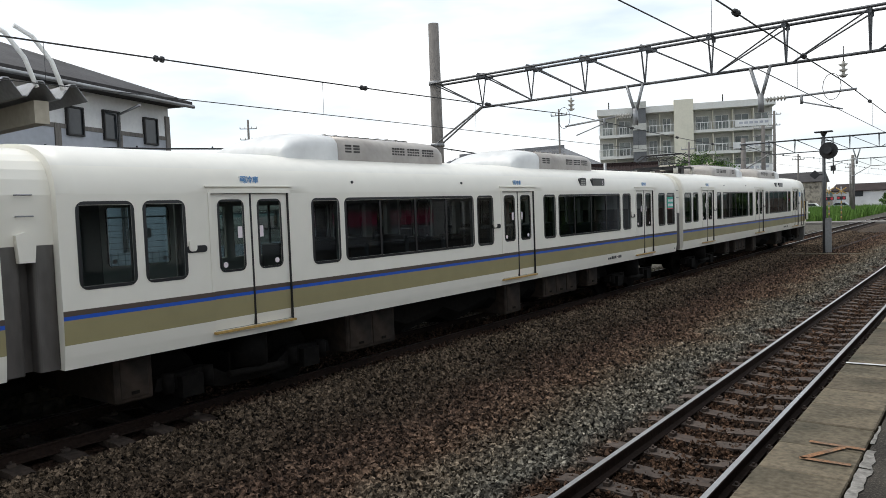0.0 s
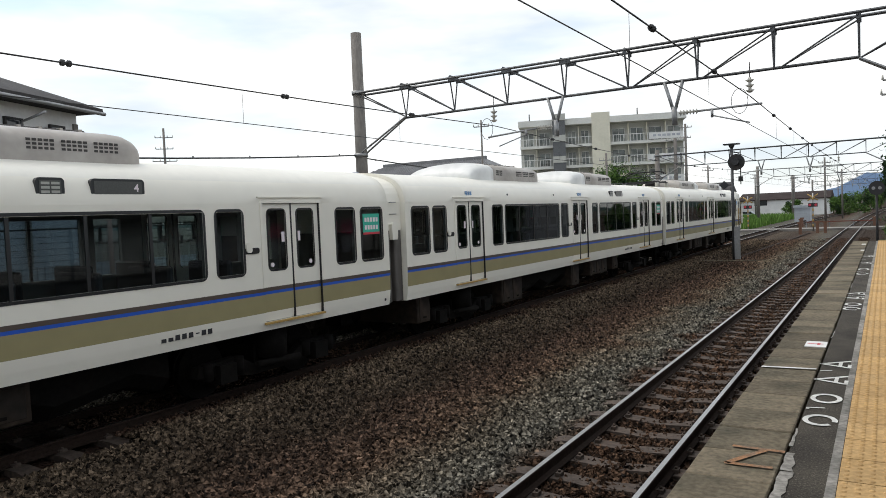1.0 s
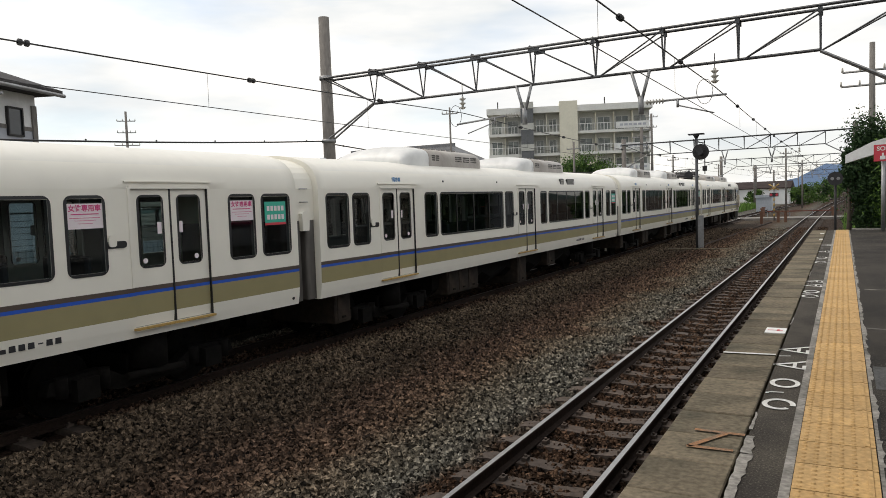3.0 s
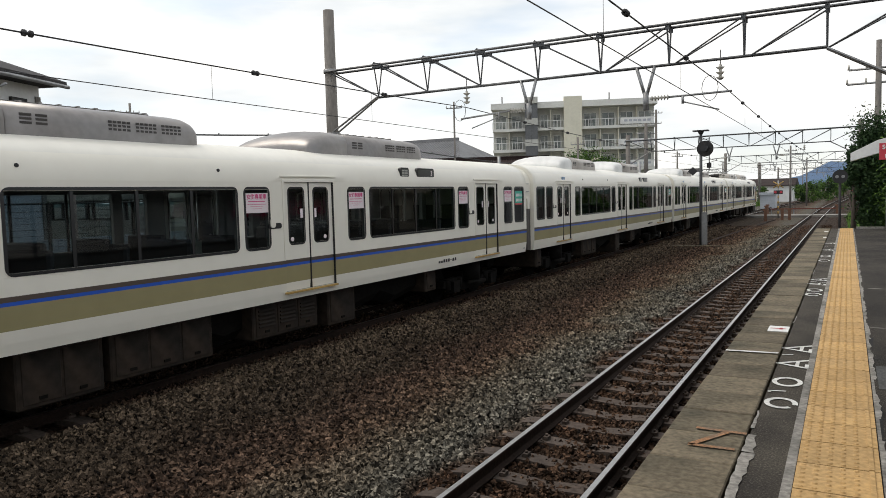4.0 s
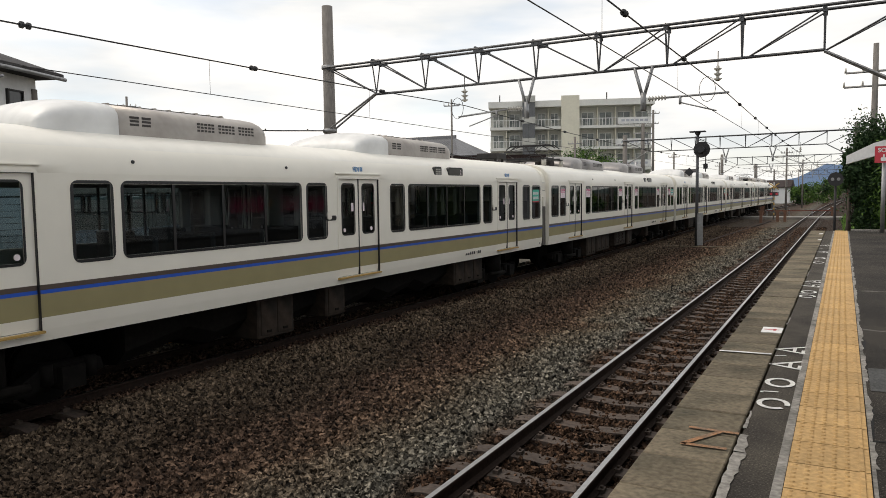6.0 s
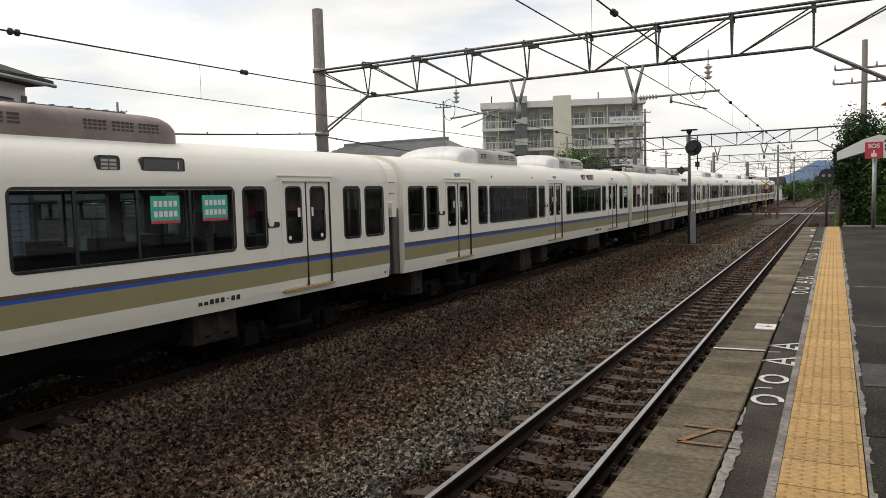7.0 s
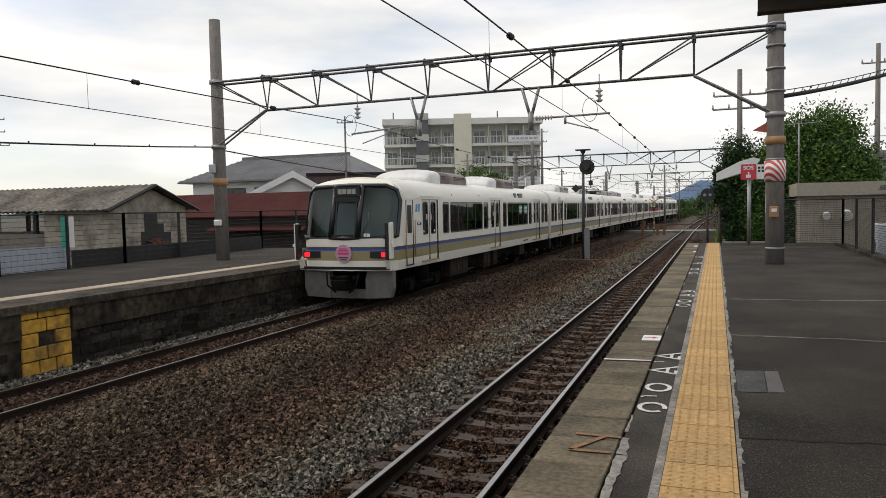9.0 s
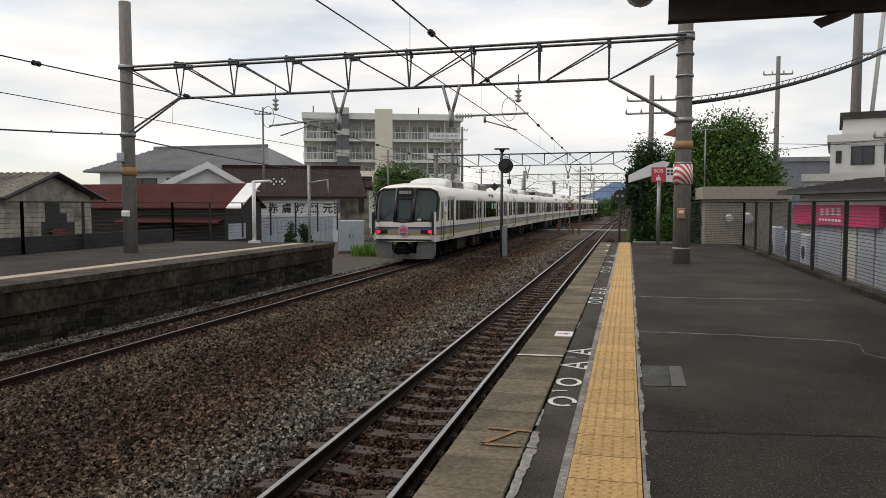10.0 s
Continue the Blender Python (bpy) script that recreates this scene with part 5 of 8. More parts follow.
def stripes():
    m = bpy.data.materials.new("hazard_stripes")
    m.use_nodes = True
    n, l = m.node_tree.nodes, m.node_tree.links
    b = n["Principled BSDF"]
    b.inputs["Roughness"].default_value = 0.5
    tc, w, r = n.new("ShaderNodeTexCoord"), n.new("ShaderNodeTexWave"), n.new("ShaderNodeValToRGB")
    w.inputs["Scale"].default_value = 4.0
    w.bands_direction = "DIAGONAL"
    r.color_ramp.interpolation = "CONSTANT"
    r.color_ramp.elements[0].color, r.color_ramp.elements[1].color = (0.5, 0.06, 0.06, 1), (0.72, 0.70, 0.68, 1)
    r.color_ramp.elements[1].position = 0.5
    l.new(tc.outputs["Object"], w.inputs["Vector"])
    l.new(w.outputs["Fac"], r.inputs["Fac"])
    l.new(r.outputs[0], b.inputs["Base Color"])
    return m


M_TAN = mat("tan_tape", (0.36, 0.2, 0.09), 0.7, var=0.15, stain=0.3)
band("warning_board", 3.17, 3.68, stripes(), "red and white diagonally striped board round the pole", 0.245)
for z in (7.01, 6.48, 5.93, 5.38, 3.71, 1.51):
    band("pole_strap", z - 0.025, z + 0.025, M_STEEL, "thin steel strap clamped round the concrete pole", 0.225)
band("pole_tape", 4.08, 4.27, M_TAN, "brown tape band wrapped round the concrete pole")
bm = bmesh.new()
box(bm, PX - 0.14, PX + 0.06, PY - 0.30, PY - 0.2, 2.28, 2.55)
bevel(bm, 0.015, 1)
bx = tagged(part("call_box", bm, M_TAN), "small tan box strapped to the concrete pole", "box")
bm = bmesh.new()
box(bm, PX - 0.10, PX + 0.02, PY - 0.312, PY - 0.302, 2.42, 2.50)
part("label_plate", bm, M_PAPER, bx)

sos = thing("emergency_sign", "red and white emergency button sign on a grey post", "sign")
bm = bmesh.new()
rod(bm, (1.12, 29.0, PLAT), (1.12, 29.0, 3.5), 0.06, seg=12)
part("post", bm, M_STEEL, sos)
bm = bmesh.new()
box(bm, 0.84, 1.36, 28.9, 28.94, 3.5, 4.06)
sp = part("sign_plate", bm, M_RED, sos, "red plate")
TO_BACK = Matrix(((1, 0, 0, 0), (0, 0, -1, 0), (0, 1, 0, 0), (0, 0, 0, 1)))
sign_text("SOS", 0.2, M_WHITE, sp, Matrix.Translation((1.10, 28.895, 3.92)) @ TO_BACK)
bm = bmesh.new()
box(bm, 1.02, 1.18, 28.893, 28.9, 3.56, 3.68)
box(bm, 1.08, 1.13, 28.893, 28.9, 3.68, 3.78)
part("pictogram", bm, M_WHITE, sp)
bm = bmesh.new()
box(bm, 1.37, 1.80, 28.92, 28.95, 3.5, 4.04)
wp = part("side_plate", bm, M_WHITE, sos, "white plate")
bm = bmesh.new()
for k in range(3):
    for q in range(2):
        box(bm, 1.42 + k * 0.12, 1.50 + k * 0.12, 28.912, 28.92, 3.88 - q * 0.12, 3.96 - q * 0.12)
box(bm, 1.62, 1.76, 28.912, 28.92, 3.56, 3.66, mi=0)
part("printed_marks", bm, M_INK, wp)

shelter = thing("shelter_hood", "white sloping metal hood on a thin post at the platform end", "canopy")
bm = bmesh.new()
prism(bm, [(0.0, 3.55), (1.35, 3.95), (1.62, 4.35), (1.35, 4.42), (0.85, 4.28), (0.0, 3.85)], 31.0, 31.9)
part("hood", bm, M_WHITE, shelter)
bm = bmesh.new()
rod(bm, (1.25, 31.4, PLAT - 1.3), (1.25, 31.4, 3.95), 0.05, seg=8)
part("post", bm, M_STEEL, shelter)

for x, y, h, r, lab in ((1.62, 26.0, 3.35, 0.13, "short weathered concrete post beside the platform end"), (1.95, 25.6, 2.9, 0.05, "thin steel post with a white strip")):
    bm = bmesh.new()
    rod(bm, (x, y, PLAT), (x, y, h), r, r * 0.9, seg=12)
    tagged(part("post", bm, M_POLE if r > 0.1 else M_WHITE), lab, "post")
bm = bmesh.new()
box(bm, 1.5, 1.78, 25.8, 25.9, 2.3, 2.9)
tagged(part("junction_box", bm, M_WHITE), "white box fixed to the short concrete post", "box")
bm = bmesh.new()
prism(bm, [(0.85, 4.45), (1.15, 4.62), (1.3, 4.5), (1.3, 4.36)], 20.2, 20.3)
for v in bm.verts:
    v.co.x += 0.0
    v.co.y -= 0.4
tagged(part("red_flag_lamp", bm, mat("faded_red", (0.35, 0.09, 0.06), 0.6)), "faded red lamp shade beside the pole", "lamp")


# mesh fence
def fence(name, pts, z0, z1, label, spacing=2.6, wires_n=24, post_r=0.035):
    f = thing(name, label, "fence")
    for (xa, ya), (xb, yb) in zip(pts, pts[1:]):
        ln = math.hypot(xb - xa, yb - ya)
        n = max(1, round(ln / spacing))
        for k in range(n + 1):
            x, y = xa + (xb - xa) * k / n, ya + (yb - ya) * k / n
            bm = bmesh.new()
            box(bm, x - post_r, x + post_r, y - post_r, y + post_r, z0 - 0.05, z1 + 0.02)
            part("post", bm, M_DARK_STEEL, f)
        bm = bmesh.new()
        rod(bm, (xa, ya, z1), (xb, yb, z1), 0.025, seg=6)
        part("top_rail", bm, M_DARK_STEEL, f)
        for k in range(wires_n):
            z = z0 + 0.06 + (z1 - z0 - 0.1) * k / wires_n
            bm = bmesh.new()
            rod(bm, (xa, ya, z), (xb, yb, z), 0.006, seg=4)
            part("wire", bm, M_DARK_STEEL, f)
    return f


fence("platform_fence", [(3.93, -9.55), (3.93, 27.2)], PLAT, 2.72, "dark steel wire fence along the back of the platform", spacing=2.45)
fence("end_fence", [(1.9, 28.6), (3.93, 27.2)], PLAT, 2.72, "low steel mesh fence closing the platform end", spacing=2.1)
bm = bmesh.new()
box(bm, 3.85, 4.15, -14, 28.4, PLAT, PLAT + 0.09)
tagged(part("fence_kerb", bm, M_WALL_OLD), "low concrete kerb under the platform fence", "kerb", kind="structure")
bm = bmesh.new()
box(bm, 0.2, 1.9, 29.85, 30.05, PLAT - 0.3, PLAT + 0.06)
tagged(part("end_kerb", bm, M_MORTAR), "pale concrete kerb at the platform end", "kerb", kind="structure")

# markings and patches on the near platform
marks = thing("boarding_mark", "white painted circles and triangles on the dark asphalt", "marking")
marks2 = thing("boarding_mark", "row of small worn white boarding marks", "marking")


def flat(name, polys, z, material, parent):
    bm = bmesh.new()
    for p in polys:
        bm.faces.new([bm.verts.new((x, y, z)) for x, y in p])
    return part(name, bm, material, parent)


def ring_quads(cx, cy, ra, rb, w, a0=0.0, a1=6.2832, n=20):
    out = []
    for k in range(n):
        a, b = a0 + (a1 - a0) * k / n, a0 + (a1 - a0) * (k + 1) / n
        out.append([(cx + ra * math.cos(a), cy + rb * math.sin(a)), (cx + ra * math.cos(b), cy + rb * math.sin(b)),
                    (cx + (ra - w) * math.cos(b), cy + (rb - w * 1.2) * math.sin(b)), (cx + (ra - w) * math.cos(a), cy + (rb - w * 1.2) * math.sin(a))])
    return out


ZM = PLAT + 0.004


def strokes(lines, w):
    """Painted strokes of one width between points."""
    out = []
    for (xa, ya), (xb, yb) in lines:
        d = Vector((xb - xa, yb - ya)).normalized() * w / 2
        out.append([(xa - d.y - d.x, ya + d.x - d.y), (xa + d.y - d.x, ya - d.x - d.y), (xb + d.y + d.x, yb - d.x + d.y), (xb - d.y + d.x, yb + d.x + d.y)])
    return out


def boarding_row(parent, x, rows, k=1.0):
    """Two rings and two triangles with small ticks, read along the platform."""
    a, b, c, d = rows
    flat("circle", ring_quads(x, a, 0.11, 0.145 * k, 0.036, -0.2, 5.45), ZM, M_MARK, parent)
    flat("circle", ring_quads(x, b, 0.11, 0.15 * k, 0.036), ZM, M_MARK, parent)
    flat("tick", strokes([((x - 0.10, (a + b) / 2), (x, (a + b) / 2 + 0.02)), ((x - 0.10, (a + b) / 2 - 0.03), (x - 0.10, (a + b) / 2))], 0.022), ZM, M_MARK, parent)
    for y in (c, d):
        h = 0.15 * k
        flat("triangle", strokes([((x - 0.11, y - 0.04), (x + 0.11, y - h)), ((x - 0.11, y - 0.03), (x + 0.11, y + h))], 0.038), ZM, M_MARK, parent)
        flat("triangle", strokes([((x + 0.035, y - h * 0.55), (x + 0.035, y + h * 0.5)), ((x + 0.11, y - h), (x + 0.11, y - h * 0.2))], 0.03), ZM + 0.001, M_MARK, parent)
    flat("tick", strokes([((x - 0.10, (c + d) / 2), (x - 0.03, (c + d) / 2 + 0.02))], 0.025), ZM, M_MARK, parent)


boarding_row(marks, -0.468, (5.60, 6.235, 6.92, 7.59))
boarding_row(marks2, -0.48, (11.5, 12.0, 12.8, 13.4), 1.1)
boarding_row(marks2, -0.48, (16.9, 18.0, 19.8, 22.1), 1.5)
flat("plate", [[(-0.70, 24.3), (-0.6, 24.3), (-0.6, 24.8), (-0.70, 24.8)], [(-0.75, 27.5), (-0.63, 27.5), (-0.63, 28.1), (-0.75, 28.1)]], ZM + 0.004, M_MARK, marks2)
bm = bmesh.new()
box(bm, -0.805, -0.605, 8.40, 8.72, PLAT, PLAT + 0.008)
mk = tagged(part("floor_sticker", bm, M_WHITE), "white square sticker with a small red arrow", "sticker")
flat("arrow", strokes([((-0.77, 8.56), (-0.65, 8.56)), ((-0.68, 8.52), (-0.68, 8.6))], 0.03), PLAT + 0.010, M_RED, mk)
flat("slab_line", [[(-1.06, 7.215), (-0.61, 7.25), (-0.61, 7.30), (-1.06, 7.265)]], PLAT + 0.010, M_MARK, None)
tagged(bpy.data.objects["slab_line"], "worn white line across the edge slabs", "marking")
M_RUSTY = mat("faded_orange_paint", (0.27, 0.13, 0.055), 0.85, var=0.4, scale=60, stain=0.6, stain_scale=11, bump=0.2, tint=(0.14, 0.105, 0.075))
flat("paint_mark", strokes([((-0.88, 4.79), (-0.62, 4.785)), ((-0.72, 4.75), (-0.87, 4.47)), ((-0.87, 4.455), (-0.65, 4.465))], 0.04), PLAT + 0.009, M_RUSTY, None)
tagged(bpy.data.objects["paint_mark"], "faded orange letter-like paint on the edge slabs", "marking")
M_PATCH = mat("grey_patch", (0.075, 0.077, 0.076), 0.8, var=0.35, scale=60, stain=0.45, stain_scale=5, tint=(0.045, 0.045, 0.043), spec=0.15)
flat("asphalt_patch", [[(0.15, 6.26), (0.37, 6.29), (0.385, 7.08), (0.15, 7.06)]], PLAT + 0.005, M_PATCH, None)
tagged(bpy.data.objects["asphalt_patch"], "grey repaired patch in the platform asphalt", "patch")
flat("cover_plate", [[(0.378, 6.29), (0.50, 6.32), (0.505, 7.11), (0.393, 7.085)]], PLAT + 0.006, mat("pale_patch", (0.115, 0.115, 0.11), 0.8, var=0.2, scale=50, stain=0.3), None)
tagged(bpy.data.objects["cover_plate"], "paler narrow strip beside the repaired patch", "patch")
M_TAR = mat("dark_tar", (0.02, 0.02, 0.02), 0.85, var=0.3, scale=40, spec=0.15)
for k, (x0, y0, x1, y1) in enumerate(((0.122, 5.05, 0.155, 5.80), (0.13, 7.9, 0.17, 8.4))):
    flat("tar_patch", [[(x0, y0 + 0.03), (x1 - 0.02, y0), (x1, y1 - 0.04), (x0 + 0.01, y1)]], PLAT + 0.003, M_TAR, None)
for ob in [o for o in scene.objects if o.name.startswith("tar_patch")]:
    tagged(ob, "dark tar patch in the worn platform asphalt", "patch")
seam = tagged(new("asphalt_seam"), "pale ragged seam beside the tactile line", "seam", kind="structure")
rng = random.Random(12)
y = 2.0
while y < 27:
    n = rng.randint(6, 20)
    pts = [(0.121 + rng.uniform(-0.003, 0.003), y + k * 0.08) for k in range(n)]
    bm = bmesh.new()
    lo = [bm.verts.new((a, b, PLAT + 0.005)) for a, b in pts]
    hi = [bm.verts.new((a + rng.uniform(0.008, 0.03), b, PLAT + 0.005)) for a, b in pts]
    for k in range(n - 1):
        bm.faces.new((lo[k], hi[k], hi[k + 1], lo[k + 1]))
    part("mortar_piece", bm, M_MORTAR, seam)
    y += n * 0.08 + rng.uniform(0.05, 0.5)
M_CRACK = mat("crack_filler", (0.14, 0.13, 0.115), 0.85, var=0.5, scale=45, stain=0.5, stain_scale=4, tint=(0.06, 0.056, 0.05))


def crack(points, w, material, label, seed):
    """A ragged crack along points, wider and narrower as it goes."""
    rng = random.Random(seed)
    path = []
    for (xa, ya), (xb, yb) in zip(points, points[1:]):
        n = max(2, int(math.hypot(xb - xa, yb - ya) / 0.07))
        path += [(xa + (xb - xa) * k / n, ya + (yb - ya) * k / n + rng.uniform(-0.018, 0.018)) for k in range(n)]
    bm = bmesh.new()
    half = [w * rng.uniform(0.25, 0.75) for _ in path]
    lo = [bm.verts.new((x, y - h, PLAT + 0.004)) for (x, y), h in zip(path, half)]
    hi = [bm.verts.new((x, y + h, PLAT + 0.004)) for (x, y), h in zip(path, half)]
    for k in range(len(path) - 1):
        bm.faces.new((lo[k], lo[k + 1], hi[k + 1], hi[k]))
    tagged(part("asphalt_crack", bm, material), label, "crack")


crack([(0.2, 12.4), (1.47, 12.46), (2.65, 12.68), (2.9, 12.45)], 0.055, M_CRACK, "thin pale crack across the platform asphalt", 1)
crack([(0.15, 8.97), (1.29, 8.99), (2.35, 8.88), (2.46, 8.67), (2.37, 8.2), (2.5, 7.95), (2.9, 7.7)], 0.05, M_CRACK, "thin pale crack across the platform asphalt", 2)
crack([(0.11, 5.01), (0.87, 5.12), (1.65, 5.25), (2.6, 5.3)], 0.018, M_TAR, "thin dark joint across the platform asphalt", 3)

# own canopy overhead
M_CANOPY = mat("canopy_steel", (0.085, 0.068, 0.055), 0.75, var=0.2, scale=6, stain=0.3, stain_scale=1.0, bump=0.1)
canopy = thing("platform_canopy", "dark steel platform canopy with a heavy end beam", "canopy")
bm = bmesh.new()
for z in (5.0, 5.42):
    box(bm, 0.47, 6.0, 9.9, 10.14, z, z + 0.04)
box(bm, 0.47, 6.0, 10.0, 10.04, 5.0, 5.42)
part("end_beam", bm, M_CANOPY, canopy)
bm = bmesh.new()
for k in range(24):
    x = 0.3 + k * 0.24
    prism(bm, [(x, 5.48), (x + 0.06, 5.56), (x + 0.18, 5.56), (x + 0.24, 5.48), (x + 0.24, 5.495), (x + 0.18, 5.575), (x + 0.06, 5.575), (x, 5.495)], -14, 10.2)
part("roof_sheet", bm, M_CANOPY, canopy)
for y in (-12.0, -4.0, 4.0):
    bm = bmesh.new()
    box(bm, 3.2, 3.4, y - 0.1, y + 0.1, PLAT, 5.48)
    part("column", bm, M_CANOPY, canopy)
    bm = bmesh.new()
    box(bm, 0.35, 6.0, y - 0.1, y + 0.1, 5.1, 5.46)
    part("rafter", bm, M_CANOPY, canopy)
bm = bmesh.new()
prism(bm, [(2.2, 4.92), (2.55, 5.02), (2.62, 4.96), (2.3, 4.84)], 9.95, 10.1)
part("bracket", bm, M_CANOPY, canopy)
bm = bmesh.new()
rod(bm, (0.12, 10.3, 5.5), (0.14, 9.7, 5.38), 0.21, 0.15, seg=16)
rod(bm, (0.14, 9.7, 5.38), (0.14, 9.6, 5.36), 0.16, 0.13, seg=16)
sp = tagged(part("loudspeaker", bm, M_STEEL), "grey round loudspeaker hung under the canopy end", "loudspeaker")

# ---- right side buildings, trees and poles ----
M_BEIGE = mat("beige_sheet", (0.33, 0.30, 0.24), 0.7, var=0.1, scale=8, stain=0.3, stain_scale=0.8, bump=0.1, tint=(0.28, 0.25, 0.2))
M_DKROOF = mat("dark_roof_tile", (0.05, 0.047, 0.047), 0.75, var=0.25, scale=8, stain=0.3, stain_scale=0.6, bump=0.3, spec=0.2)
M_OFFWHITE = mat("offwhite_wall", (0.58, 0.57, 0.54), 0.8, var=0.06, scale=8, stain=0.2, stain_scale=0.5, bump=0.05, tint=(0.42, 0.41, 0.38))
M_PANE = mat("dark_pane", (0.03, 0.035, 0.04), 0.08, var=0.1, bump=0.0)
M_CURTAIN = mat("curtained_pane", (0.13, 0.15, 0.145), 0.15, var=0.5, scale=0.8, stain=0.5, stain_scale=0.6, bump=0.0, tint=(0.30, 0.31, 0.28))
M_SHUTTER = mat("pale_shutter", (0.40, 0.43, 0.47), 0.55, var=0.08, scale=5, stain=0.15, bump=0.05)


def facing(x0, y0, x1, y1):
    """A wall's own space: x along it from its first foot to its second, y into it, z up."""
    a = math.atan2(y1 - y0, x1 - x0)
    return Matrix.Translation((x0, y0, 0)) @ Matrix.Rotation(a, 4, "Z"), math.hypot(x1 - x0, y1 - y0)


def wall_window(parent, x0, x1, z0, z1, y=0.0, frame_m=None, bars=1, pane_m=None):
    bm = bmesh.new()
    w = 0.05
    for a, b, c, d in ((x0, x1, z0, z0 + w), (x0, x1, z1 - w, z1), (x0, x0 + w, z0 + w, z1 - w), (x1 - w, x1, z0 + w, z1 - w)):
        box(bm, a, b, y - 0.05, y + 0.06, c, d)
    for k in range(bars):
        xm = x0 + (x1 - x0) * (k + 1) / (bars + 1)
        box(bm, xm - 0.025, xm + 0.025, y - 0.03, y + 0.06, z0 + w, z1 - w)
    win = part("window", bm, frame_m or M_DARK_STEEL, parent)
    bm = bmesh.new()
    box(bm, x0 + w, x1 - w, y - 0.012, y + 0.02, z0 + w, z1 - w)
    part("pane", bm, pane_m or M_PANE, win)
    return win


m, L = facing(2.9, 30.2, 5.9, 30.2)
shed = thing("storage_shed", "beige corrugated shed with a pale concrete fascia", "shed", m=m)
bm = bmesh.new()
for k in range(50):
    x = k * 0.06
    prism(bm, [(x, 0.0), (x + 0.03, -0.02), (x + 0.06, 0.0), (x + 0.06, 0.05), (x, 0.05)], 0, 1)
for v in bm.verts:      # stand the corrugations upright
    v.co = Vector((v.co.x, v.co.z, -0.24 + v.co.y * 3.1))
part("wall", bm, M_BEIGE, shed)
bm = bmesh.new()
box(bm, -0.1, 3.1, -0.25, 6, 2.86, 3.34)
part("fascia", bm, M_BEIGE, shed)
bm = bmesh.new()
rod(bm, (0.9, -0.02, 2.2), (0.9, -0.3, 2.1), 0.1, 0.14, seg=12)
part("vent_hood", bm, M_WHITE, shed)
bm = bmesh.new()
rod(bm, (1.55, -0.02, 2.25), (1.55, -0.35, 2.1), 0.13, 0.2, seg=12)
part("vent_hood", bm, M_WHITE, shed)
bm = bmesh.new()
box(bm, 0.06, 2.94, 0.06, 5.9, -0.24, 2.86)
part("core", bm, M_BEIGE, shed)

m, L = facing(7.03 + 0.9, 24.0 - 3.6, 5.94, 28.4)
shop = thing("shop", "low shop with dark tiled roof, pink sign and pale shutters", "shop", m=Matrix.Translation((5.94, 28.4, 0)) @ Matrix.Rotation(math.atan2(-8.8, 2.18), 4, "Z"))
L = 20.0
bm = bmesh.new()
box(bm, 0, L, 0, 5, -0.24, 3.0)
part("wall", bm, M_OFFWHITE, shop)
bm = bmesh.new()
prism(bm, [(-0.7, 3.0), (-0.65, 3.1), (2.5, 3.6), (5.4, 3.1), (5.4, 3.0)], -0.3, L, axis="x")
part("roof", bm, M_DKROOF, shop)
for k in range(9):
    bm = bmesh.new()
    y = -0.66 + k * 0.34
    box(bm, -0.3, L, y, y + 0.05, 3.115 + (k * 0.34) * 0.1587, 3.15 + (k * 0.34) * 0.1587)
    part("tile_course", bm, M_DKROOF, shop)
bm = bmesh.new()
box(bm, 0.0, 5.2, -0.22, -0.06, 1.98, 2.64)
sg = part("signboard", bm, M_PINK, shop, "pink lightbox signboard")
bm = bmesh.new()
for k in range(4):
    x = 1.9 + k * 0.34
    for q in range(3):
        box(bm, x, x + 0.25, -0.235, -0.222, 2.30 + q * 0.09, 2.34 + q * 0.09)
    box(bm, x + 0.1, x + 0.15, -0.235, -0.222, 2.28, 2.54)
for k in range(7):
    box(bm, 1.85 + k * 0.2, 1.98 + k * 0.2, -0.235, -0.222, 2.10, 2.19)
part("sign_marks", bm, M_WHITE, sg)
for a, b, mm in ((0.0, 0.9, M_BEIGE), (0.95, 2.95, M_SHUTTER), (3.0, 3.9, M_OFFWHITE), (3.95, 4.85, M_SHUTTER), (4.9, 6.6, M_SHUTTER), (6.8, 9.0, M_SHUTTER)):
    bm = bmesh.new()
    n = int((b - a) / 0.1)
    for k in range(n):
        box(bm, a + k * 0.1, a + k * 0.1 + 0.085, -0.07, -0.01, -0.2, 1.95)
    part("shutter", bm, mm, shop)
for x, y, w, h in ((4.9, 26.6, 0.9, 1.25), (5.1, 25.2, 0.8, 1.15), (5.3, 23.9, 0.8, 1.1)):
    bm = bmesh.new()
    box(bm, x - 0.16, x + 0.16, y - w / 2, y + w / 2, -0.24 + 0.9, -0.24 + 0.9 + h)
    bevel(bm, 0.03, 1)
    ac = tagged(part("outdoor_unit", bm, M_SHUTTER), "pale grey air conditioner unit on a block", "air conditioner")
    bm = bmesh.new()
    rod(bm, (x - 0.155, y, 1.2), (x - 0.172, y, 1.2), 0.2, seg=16)
    part("fan_grille", bm, M_DARK_STEEL, ac)
    bm = bmesh.new()
    box(bm, x - 0.2, x + 0.2, y - w / 2, y + w / 2, -0.24, 0.66)
    part("base", bm, M_SLAB, ac)


